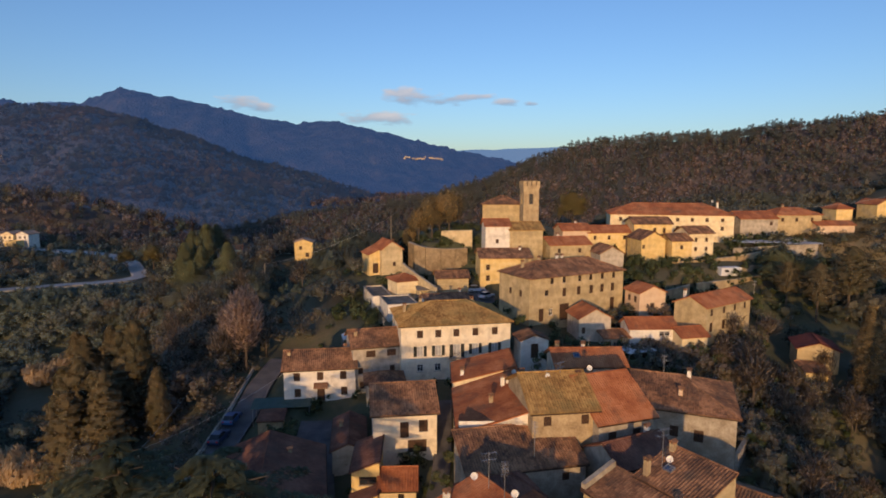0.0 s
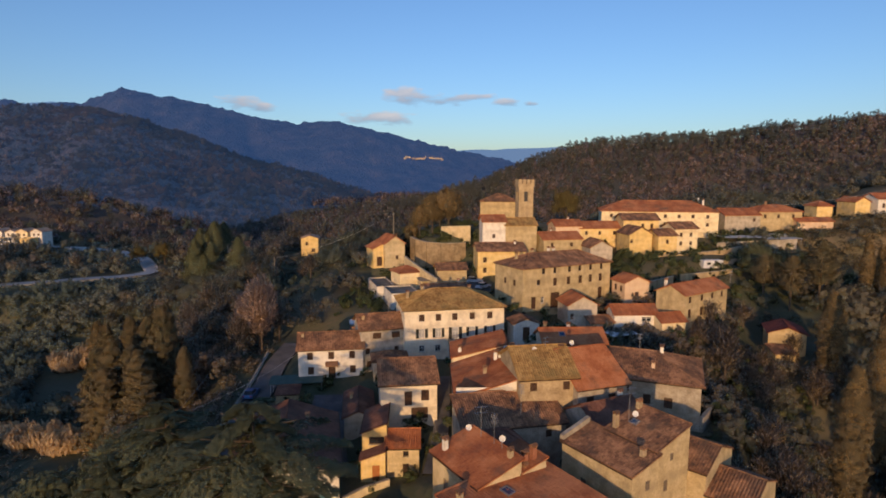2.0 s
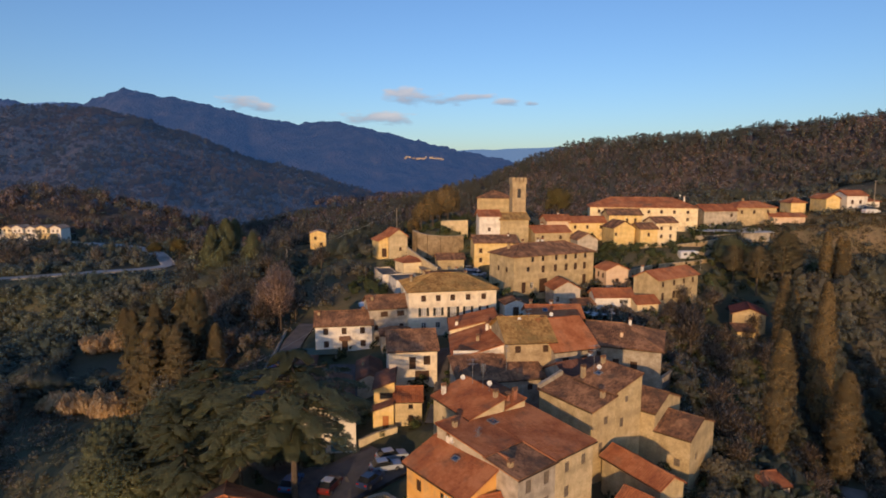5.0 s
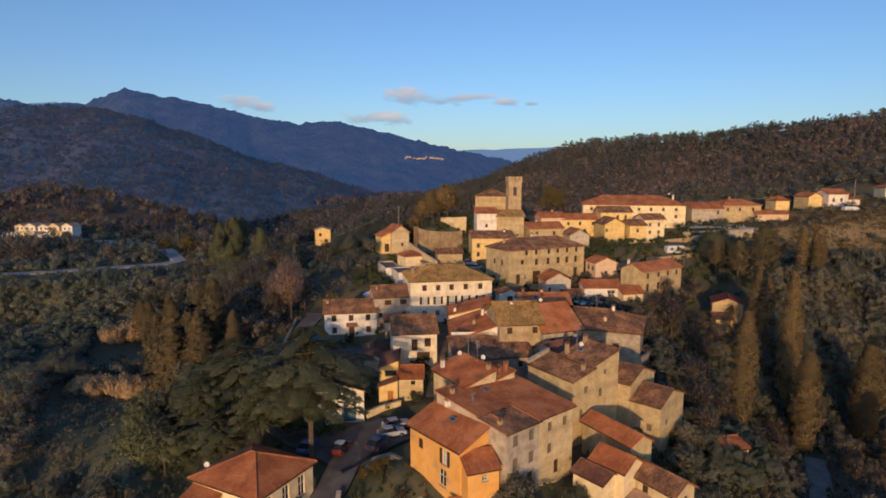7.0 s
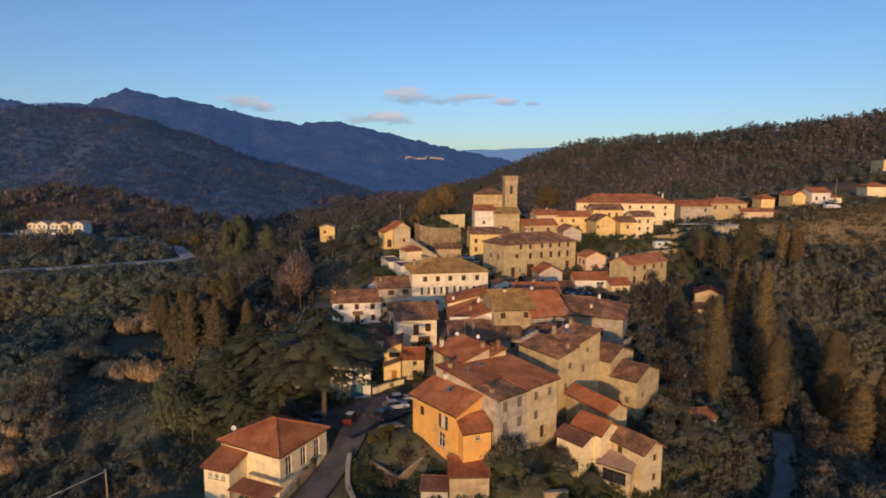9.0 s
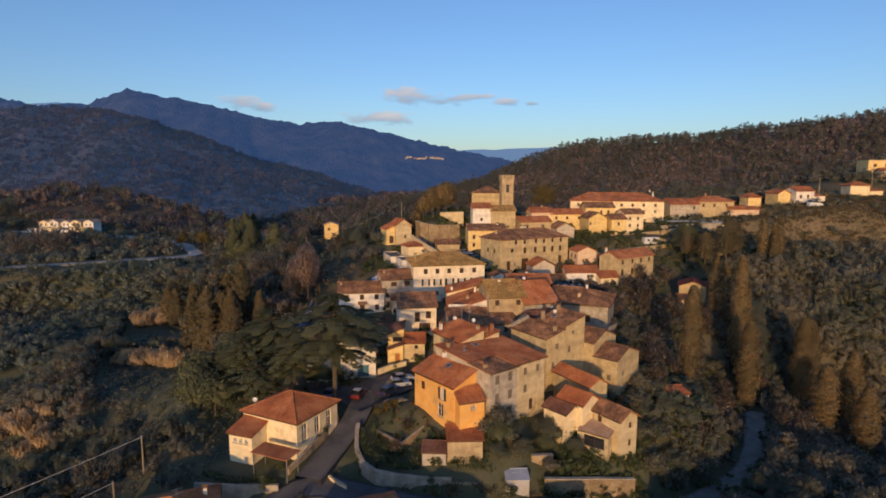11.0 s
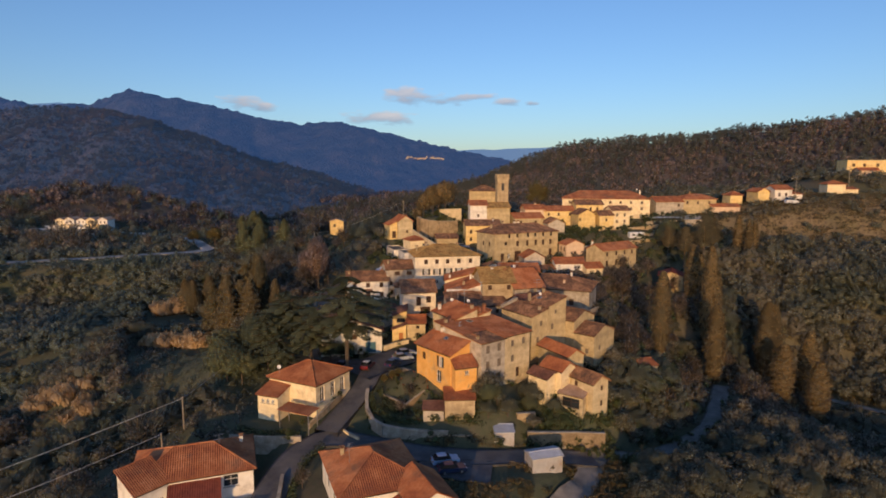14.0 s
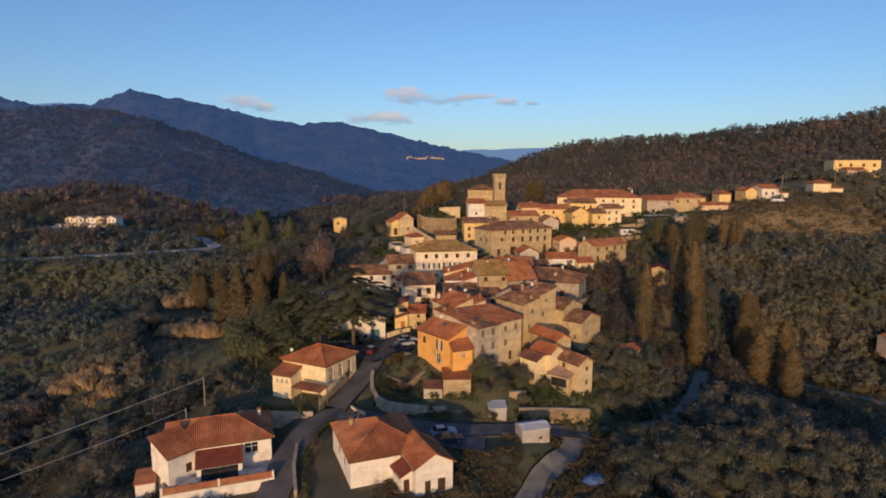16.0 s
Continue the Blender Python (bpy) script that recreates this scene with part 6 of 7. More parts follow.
gx, gy = np.meshgrid(np.arange(-330, -60, 4.8), np.arange(-20, 300, 5.6))
gx, gy = (gx + 0.22 * gy + rng.normal(size=gx.shape) * 0.9).reshape(-1) - 20, (gy + rng.normal(size=gy.shape) * 1.0).reshape(-1)
ok = (gx < -62) & keep_clear(gx, gy, 3) & seen(gx, gy) & open_view(gx, gy, west, 15, 3) & bank_view(gx, gy)
wx, wy = spread(2000, -330, -92, 110, 206, 3, lambda a, b: open_view(a, b, west, 15, 3) & bank_view(a, b))
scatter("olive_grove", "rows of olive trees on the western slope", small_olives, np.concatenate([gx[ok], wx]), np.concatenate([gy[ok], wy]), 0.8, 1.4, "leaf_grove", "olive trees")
lx, ly = spread(1300, -330, -100, 110, 206, 2, lambda a, b: open_view(a, b, west, 6, 3.0) & ~open_view(a, b, west, 20, 4))
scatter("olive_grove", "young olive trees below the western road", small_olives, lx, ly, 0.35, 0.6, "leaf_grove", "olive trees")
# mixed woods
woods = [crown_olive(170, 5, 2.6, 2.8, 0.38) for _ in range(6)] + finer([crown_bare(6.5, 2.6, 200) for _ in range(2)], 1.15)
big_woods = [crown_olive(34, 2, 3.4, 3.4, 0.9, 0.3) for _ in range(5)] + finer([crown_bare(8, 3, 70) for _ in range(3)], 1.8)
x, y = spread(1300, -105, -33, -10, 215, 4.5, lambda a, b: (a < -35 - 0.12 * np.abs(b - 75)) & ((b > 45) | (noise2(a, b, 22, 3) > 0.1)) & bank_view(a, b) & open_view(a, b, [(-45.5, 198), (-48.5, 198), (-51, 198)], 75, 4) & open_view(a, b, west, 30, 4))
scatter("woodland", "brown and green winter woodland on the western slope", woods, x, y, 0.6, 1.2, "leaf_wood", "trees")
x, y = spread(300, -62, -14, 110, 222, 3.5, lambda a, b: (a < -18 - 0.2 * np.clip(150 - b, 0, 40) + 0.1 * np.clip(b - 160, 0, 60)) & open_view(a, b, [(-45.5, 198), (-48.5, 198), (-51, 198)], 75, 4))
scatter("woodland", "green and brown woods below the upper village", woods, x, y, 0.7, 1.3, "leaf_wood", "trees")
x2, y2 = spread(260, 50, 108, 66, 132, 3, lambda a, b: a > 50 + 0.1 * np.abs(b - 90))
scatter("gully_woods", "brown and green woods in the gully", woods, x2, y2, 0.4, 0.8, "leaf_wood", "trees")
x, y = spread(1700, -380, 140, 200, 400, 6, lambda a, b: ((b > 232) | (a < 30)) & open_view(a, b, west, 34, 5))
scatter("woodland", "brown winter woodland behind the village", big_woods, x, y, 0.7, 1.5, "leaf_wood", "trees")
kx, ky = spread(420, -380, -130, 300, 410, 5)
scatter("woodland", "brown winter woodland on the western knoll", big_woods, kx, ky, 0.8, 1.5, "leaf_ridge", "trees")
fuzzy = [cards(q, 1.35, out=q - np.array((0, 0, 2.4))) for q in (ball(17, (2.9, 2.9, 2.9), (0, 0, 3.4), 0.55) for _ in range(6))]
tall_pines = [crown_cypress(17, 10.0, 2.3, 0.5, 0.62, 1.5) for _ in range(5)]
x, y = spread(36000, -300, 900, 300, 760, 0, lambda a, b: (a > (420 - b) * 1.2 - 40) & (b < 640 - np.clip(a - 180, 0, 330) * 0.62) & (b > 330 + 0.1 * np.clip(a - 120, 0, 400)))
kind = noise2(x, y, 38, 6) + 0.9 * rng.normal(size=len(x)) + (y - 520 + np.clip(x - 180, 0, 330) * 0.5) / 160 > 0.35
scatter("hill_forest", "brown leafless forest on the eastern ridge", fuzzy, x[~kind], y[~kind], 0.55, 1.15, "leaf_ridge", "trees")
scatter("hill_forest", "dark green pines among the forest of the eastern ridge", tall_pines, x[kind], y[kind], 0.55, 1.1, "leaf_pine", "trees")
# trees of the middle range, with the same painted haze in their emission
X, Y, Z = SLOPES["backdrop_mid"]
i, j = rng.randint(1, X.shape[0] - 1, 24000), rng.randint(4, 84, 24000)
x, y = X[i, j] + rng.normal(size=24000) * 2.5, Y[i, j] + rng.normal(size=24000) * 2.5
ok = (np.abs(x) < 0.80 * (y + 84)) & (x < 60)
scatter("far_forest", "mixed forest with painted haze on the ridge across the valley", [cards(q, 2.6, out=q, soft=q * 0.35 + np.array((0, -1.6, 2.2))) for q in (ball(9, (3.8, 3.8, 3.0), (0, 0, 2.6), 0.5) for _ in range(6))], x[ok], y[ok], 0.7, 1.6, "forest_mid", "trees", (0.8, 1.3), Z[i, j][ok])
x, y = spread(900, -330, -20, 900, 1600, 0)
scatter("valley_forest", "dark forest on the floor of the far valley", big_woods, x, y, 1.2, 2.6, "leaf_ridge", "trees")
# umbrella pines along the crest
pines = [crown_pine(7.5, 2.9, 84) for _ in range(4)]
px = np.linspace(60, 640, 330) + rng.normal(size=330) * 8
py = 640 - np.clip(px - 180, 0, 330) * 0.62 + rng.normal(size=330) * 12
scatter("crest_pines", "umbrella pines along the crest of the ridge", pines, px, py, 0.7, 1.35, "leaf_pine", "trees", (0.5, 0.95))
# reeds on the western bank
plumes = []
for _ in range(4):
    p = np.concatenate([ball(230, (1.5, 1.5, 1.25), (0, 0, 1.2), 0.5)] + [ball(60, (0.75, 0.75, 0.7), (1.2 * math.cos(g), 1.2 * math.sin(g), 1.3 + 1.1 * rng.rand()), 0.4) for g in rng.rand(4) * 6.283])
    o = p - np.array((0, 0, 0.4))
    V, F, N = cards(p, 0.21, out=o, soft=unit(o) + np.array((0, -0.3, 0.4)))
    q = V.reshape(-1, 4, 3)
    c = q.mean(1, keepdims=True)
    q = c + (q - c) * np.array((0.8, 0.8, 2.1))
    q[:, :, 0] += 0.3 * np.maximum(q[:, :, 2], 0)
    plumes.append((q.reshape(-1, 3), F, N))
rx, ry = [], []
for cx0, cy0, r, n0 in ((-81, 95, 2.2, 9), (-75.5, 93.5, 2.4, 14), (-71, 92, 1.8, 9), (-66, 87.5, 1.8, 11), (-63.5, 88.5, 1.2, 6), (-91.5, 66, 3.2, 9), (-86, 66, 2.4, 7), (-77, 58, 2.6, 6)):
    rx += list(cx0 + rng.normal(size=n0) * r * 0.8)
    ry += list(cy0 + rng.normal(size=n0) * r * 0.55)
scatter("reeds", "dry straw-coloured reeds on the bank", plumes, np.array(rx), np.array(ry), 0.9, 1.5, "reed", "reeds")

rx = np.concatenate([-101 + rng.normal(size=12) * 1.8, -97 + rng.normal(size=10) * 1.1])
ry = np.concatenate([147 + rng.normal(size=12) * 1.2, 149.5 + rng.normal(size=10) * 1.0])
scatter("reeds", "tall straw-coloured reeds on the upper bank", plumes, rx, ry, 1.3, 2.1, "reed", "reeds")
# rough grass and brambles on the open banks
tufts = [cards(ball(20, (0.9, 0.9, 0.35), (0, 0, 0.3)), 0.24, out=ball(20, (0.6, 0.6, 1.0), (0, 0, 0.6))) for _ in range(4)]
x, y = spread(4000, -112, -30, -30, 112, 0.6)
scatter("rough_grass", "rough grass and low brambles on the western bank", tufts, x, y, 0.7, 1.6, "leaf_wood", "grass")
x, y = spread(4200, 92, 200, 120, 200, 0.8)
scatter("rough_grass", "rough brown grass on the eastern field", tufts, x, y, 0.7, 1.7, "dry_grass", "grass")
x, y = spread(3000, -8, 34, -18, 24, 0.4)
scatter("rough_grass", "rough brown grass on the slope below the road", tufts, x, y, 0.6, 1.3, "dry_grass", "grass")
x, y = spread(3200, -300, -108, 118, 206, 0.8)
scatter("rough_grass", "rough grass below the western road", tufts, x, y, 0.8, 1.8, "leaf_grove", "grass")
x, y = spread(700, 80, 116, 34, 70, 0.6)
scatter("rough_grass", "rough grass in the field by the lane", tufts, x, y, 0.6, 1.3, "dry_grass", "grass")
poplar = tree("poplar_tree", "tall leafless poplar with pale pinkish-brown twigs", finer([crown_bare(16.5, 3.4, 3800)], 0.9)[0], "twig_pale", trunk_bare(16.5, 3.4), "poplars")
poplar.matrix_world = pose(-35.6, 105, float(ground_z(-35.6, 105)), 0, 0, 0)
plant(poplar, -40.5, 111, 0.7, 0.7)
plant(bare, 75, 21, 0.8, 0.5)
plant(bare, 79, 27, 0.7, 0.5)


# ---- walls, gardens and small buildings ----
wall_run("retaining_wall", "curved grey stone retaining wall below the garden", [(-12.4, 36, -1.6), (-12.3, 33.5, -2.2), (-11.9, 30.5, -3.0), (-10.6, 27.4, -3.6), (-8.6, 25.7, -4.0), (-5.3, 24.8, -4.2), (-1.2, 24.2, -4.3), (2.15, 24.1, -4.4)], 2.0, 0.5, "stone_grey")
wall_run("retaining_wall", "stone retaining wall along the lower road", [(2.2, 24.2, -4.5), (5, 24.3, -4.6), (8.0, 24.6, -4.7)], 1.5, 0.5, "stone")
wall_run("retaining_wall", "golden stone wall below the square house", [(15.2, 25.1, -5.3), (18.6, 25.4, -5.5), (23.4, 25.7, -5.6), (28.5, 26.8, -6.3)], 2.4, 0.5, "stone_old")
wall_run("retaining_wall", "tall golden stone terrace wall between olive bushes", [(13.8, 28.2, -4.6), (17.0, 28.7, -4.7)], 3.6, 0.6, "stone")
wall_run("kerb_wall", "low pale stone edge along the bend", [(20.4, 25.0, -6.0), (25.4, 26.4, -6.6), (29.3, 30.2, -7.0)], 0.6, 0.3, "stone_pale")
wall_run("garden_wall", "rough stone wall beside the road hedge", [(-22.2, 14, -5.6), (-21.4, 8.5, -6.4), (-19.8, 3, -7.4)], 1.2, 0.4, "stone")
plant(oak, 9.3, 28.2, 0.46)
for x, y, sc in ((-9.6, 38.6, 0.26), (-8.2, 39.4, 0.3), (-7.0, 40.0, 0.24)):
    plant(golden, x, y, sc)
plant(oak, 16.4, 31, 0.38)
plant(bare, -18.9, 12.1, 0.5, 0.42)
wall_run("garden_wall", "golden lit garden wall beside the villa", [(-21.0, 26.0, -3.0), (-19.6, 28.6, -2.2), (-17.4, 34.0, -1.0), (-16.0, 38.6, -0.2)], 1.0, 0.35, "stone")
wall_run("garden_wall", "grey stone wall in front of the villa", [(-33.5, 24.2, -4.0), (-27, 23.4, -3.9), (-21.6, 23.2, -3.7)], 0.9, 0.4, "stone_grey")
wall_run("garden_wall", "low pale wall at the road bend", [(-16.2, 26.4, -3.2), (-14.2, 24.9, -3.7), (-12.4, 23.9, -4.0)], 0.75, 0.25, "plaster_cream")
wall_run("garden_wall", "rough stone wall below the orange house", [(-9.8, 39.6, -0.2), (-8.6, 42.2, 0.4), (-6.4, 42.6, 0.8), (-4.4, 40.2, 1.0)], 1.3, 0.45, "stone")
wall_run("garden_wall", "low stone edge of the terrace garden", [(-11.2, 37.6, -0.9), (-8, 34.2, -1.0), (-5.2, 31.2, -1.0), (-2.0, 33.6, 0.6)], 0.4, 0.3, "stone_old")
wall_run("garden_wall", "low cream wall before the yellow cottage", [(-11.4, 56.2, 1.5), (-9.2, 58.2, 1.7), (-6.2, 59.8, 1.9)], 0.95, 0.3, "plaster_cream")
wall_run("rampart", "tall weathered stone rampart below the churchyard", [(-7.8, 153.4, 17.2), (-6.2, 150.6, 16.8), (-3.4, 149.2, 16.2), (0.4, 149.2, 15.9), (4.0, 149.8, 15.8), (7.2, 150.8, 15.9)], 6.4, 0.8, "stone_old")
wall_run("churchyard_wall", "yellow stone wall of the churchyard", [(0.6, 156.5, 23.2), (4.6, 155.6, 23.4), (8.8, 154.6, 23.6)], 3.0, 0.5, "stone_yellow")
wall_run("terrace_wall", "stone terrace wall under the yellow houses", [(58, 144.5, 18.4), (66, 146, 18.6), (75, 149, 19), (86, 153, 20)], 1.3, 0.4, "stone")
wall_run("terrace_wall", "lower stone terrace wall of the gardens", [(60, 134, 15), (70, 136, 15.6), (80, 140, 16.2)], 1.2, 0.4, "stone")
wall_run("terrace_wall", "long pale terrace wall below the row houses", [(80, 157.6, 20.6), (92, 158.2, 21.2), (104, 159, 21.6)], 0.9, 0.4, "stone_grey")
wall_run("terrace_wall", "stone terrace wall beside the weathered house", [(35.5, 66, 7.0), (40, 72, 6.6), (44, 78, 6)], 1.2, 0.4, "stone_grey")
wall_run("terrace_wall", "low stone wall in the gully garden", [(33, 52, 2.8), (38, 48, 1.6), (42, 45, 0.8)], 0.8, 0.35, "stone_grey")
wall_run("road_parapet", "low pale parapet along the climbing lane", [(-30.6, 62, 0.9), (-33.6, 76, 1.6), (-33.7, 90, 3.0), (-34.6, 106, 4.8)], 0.55, 0.25, "plaster_white")
wall_run("road_parapet", "reddish retaining wall below the western road", [(-137, 199, -0.6), (-121, 204.5, -0.4)], 2.0, 0.5, "plaster_pink")
wall_run("road_parapet", "pale wall beside the western road", [(-186, 177, -0.5), (-168, 184, -0.3)], 2.2, 0.5, "plaster_pink")
wall_run("terrace_wall", "white retaining wall below the terraced houses", [(-236, 273.5, 5.8), (-212, 271.5, 5.4), (-192, 270, 5.0)], 2.4, 0.4, "plaster_white")
wall_run("terrace_wall", "stone terrace wall across the upper gardens", [(58, 139, 16.6), (68, 141, 17), (78, 144.5, 17.6), (90, 149, 18.4)], 1.0, 0.4, "stone_grey")
wall_run("garden_wall", "low garden wall below the palazzo", [(42, 124, 14.2), (50, 127, 14.8), (57, 131, 15.4)], 1.0, 0.35, "stone")
wall_run("garden_wall", "sunlit stone wall climbing to the yellow house", [(-8.9, 140.5, 18.6), (-4.8, 133.4, 16.8), (-0.6, 126.6, 15.2)], 1.3, 0.4, "stone_yellow")
house("chapel", "little white chapel with pedimented portico", (13.6, 94.6), 9, 4.8, 4, 10.6, 13.7, "gable_y", 0.9, "plaster_white", "tile_old", [("f", 2.4, 11.9, 1.3, 2.5, "d")], (), 0.3, near=False)
house("metal_shed", "white metal shed with pale blue-grey roof", (14.6, 15.5), 15.5, 4.9, 3.0, -4.9, -2.95, "gable_x", 0.35, "sheet_metal", "sheet_roof", (), (), 0.15, pipe=False, deep=0.6, category="shed")
house("metal_shed", "small white corrugated shed by the road", (9.7, 23.7), 2, 3.2, 2.2, -4.75, -2.5, "shed_front", 0.35, "sheet_metal", "sheet_roof", (), (), 0.1, pipe=False, deep=0.6, category="shed")
house("hut", "small stone hut beside the lane", (-26.6, 82.4), 6, 3.6, 3.0, 3.0, 5.0, "shed_front", 0.4, "stone", "tile_dark", (), (), 0.2, category="hut")
house("hut", "garden hut with rusty tile roof in the gully", (40.2, 43.4), 10, 3.2, 2.6, 0.4, 2.2, "shed_front", 0.5, "plaster_pink", "tile_red", [("f", 2.6, 1.2, 0.6, 0.9, "g")], (), 0.2, category="hut")
house("hut", "dark-roofed hut in the olive grove", (118, 72), 0, 4.5, 3.5, -6, -3.4, "gable_x", 0.9, "plaster_pink", "tile_red", (), (), 0.2, near=False, category="hut")


def open_shelter(name, label, at, yaw, w, d, base, eave, mat, peak=0.0, category="shelter"):
    th = thing(name, pose(at[0], at[1], base, 0, 0, yaw), label, category)
    e = eave - base
    for x, y in ((0.1, 0.1), (w - 0.1, 0.1), (w - 0.1, d - 0.1), (0.1, d - 0.1)):
        Geo().box(x - 0.06, y - 0.06, -0.6, x + 0.06, y + 0.06, e).put("post", "metal_grey", th)
    g = Geo()
    if peak:
        c = (w / 2, d / 2, e + peak)
        for a, b in (((0, 0), (w, 0)), ((w, 0), (w, d)), ((w, d), (0, d)), ((0, d), (0, 0))):
            g.poly((*a, e), (*b, e), c)
            g.poly((*a, e - 0.25), (*b, e - 0.25), (*b, e), (*a, e))
    else:
        g.prism([(-0.2, -0.2, e), (w + 0.2, -0.2, e), (w + 0.2, d + 0.2, e + 0.25), (-0.2, d + 0.2, e + 0.25)], (0, 0, 0.08))
    g.put("canopy", mat, th)


M["blue_sheet"] = material("blue_sheet", [(0.05, 0.11, 0.25), (0.11, 0.20, 0.38)], 1.5, 0.5, 0.2)
M["green_sheet"] = material("green_sheet", [(0.04, 0.085, 0.075), (0.06, 0.11, 0.10)], 1.0, 0.7, 0.1)
open_shelter("carport", "dark green sheet roof on thin posts beside the white house", (-28.4, 85.4), 8, 8.6, 3.4, 3.6, 5.7, "green_sheet")
open_shelter("gazebo", "white pointed canvas gazebo in a garden", (-18, 107), 15, 3.2, 3.2, 8.2, 10.6, "metal_white", 1.1)
open_shelter("pergola", "thin open pergola beside the small house", (-4.6, 128), 10, 5, 4, 13.0, 15.6, "wood_pole")
open_shelter("greenhouse", "pale polythene greenhouse in a garden", (32.5, 97), 20, 5.5, 3.2, 9.0, 10.8, "metal_white")
open_shelter("greenhouse", "long low greenhouse with blue-grey roof on the terrace", (82.5, 159.2), 2, 12.5, 3.4, 20.8, 22.9, "sheet_roof")
open_shelter("greenhouse", "low greenhouse with blue-grey roof beside the heap", (95.6, 159.6), 3, 10.5, 3.2, 20.8, 22.5, "sheet_roof")
# villa porch on thin posts, canopies, balcony
open_shelter("porch", "red tiled porch roof on posts before the cream villa", (-25.9, 25.9), -24, 6.0, 2.6, -2.2, 0.6, "tile_red")
balc = thing("balcony", wh.matrix_world @ pose(9.2, 0, 3.35), "stone balcony with dark iron railing", "balcony")
Geo().box(-1.5, -0.9, -0.12, 1.5, -0.003, 0).put("slab", "stone_grey", balc)
for k in range(13):
    Geo().box(-1.45 + k * 0.24, -0.87, 0, -1.42 + k * 0.24, -0.84, 0.95).put("baluster", "dark_metal", balc)
Geo().box(-1.5, -0.89, 0.95, 1.5, -0.82, 1.0).put("handrail", "dark_metal", balc)
can = thing("door_canopy", lw.matrix_world @ pose(5.7, 0, 2.55), "small brown tiled canopy above the door", "canopy")
Geo().prism([(-1.1, -1.2, 0), (1.1, -1.2, 0), (1.1, -0.003, 0.5), (-1.1, -0.003, 0.5)], (0, 0, 0.12)).put("tiles", "tile_old", can)
for k in (-0.9, 0.9):
    Geo().tube((k, -0.01, -0.5), (k, -1.0, 0.0), 0.04, 0.04, 6).put("bracket", "wood_dark", can)
# terrace rail of the white front house
ter = thing("terrace_rail", pose(-38.5, 1.3, -6.08, 0, 0, 20), "terracotta-coloured parapet of the front terrace", "parapet")
for k in range(9):
    Geo().box(0.05 + 1.9 * k, 0.0, 0, 0.35 + 1.9 * k, 0.3, 1.05).put("pier", "plaster_white" if k % 4 == 0 else "terracotta", ter)
    if k < 8:
        Geo().box(0.353 + 1.9 * k, 0.06, 0, 1.947 + 1.9 * k, 0.24, 0.85).put("panel", "terracotta", ter)
        Geo().box(0.353 + 1.9 * k, 0.02, 0.853, 1.947 + 1.9 * k, 0.28, 0.95).put("coping", "tile_red", ter)
side = thing("garden_shed", pose(-43.2, 3.6, -8.0, 0, 0, 20), "little lean-to with red roof beside the white house", "shed")
Geo().box(0, 0, -0.8, 2.6, 3.4, 2.2).put("body", "plaster_white", side)
Geo().prism([(-0.2, -0.2, 2.21), (2.8, -0.2, 2.21), (2.8, 3.5, 2.9), (-0.2, 3.5, 2.9)], (0, 0, 0.1)).put("roof", "tile_red", side)
wall_run("garden_wall", "white stepped garden wall beside the terrace", [(-45.2, -1.6, -8.6), (-42.0, -0.6, -8.4), (-38.7, 0.7, -8.2)], 1.5, 0.3, "plaster_white")


# ---- cars ----
def car_paint(name, c):
    M[name] = material(name, [c, tuple(min(1, v * 1.15 + 0.005) for v in c)], 0.5, 0.28, 0, spec=0.6)
    return name


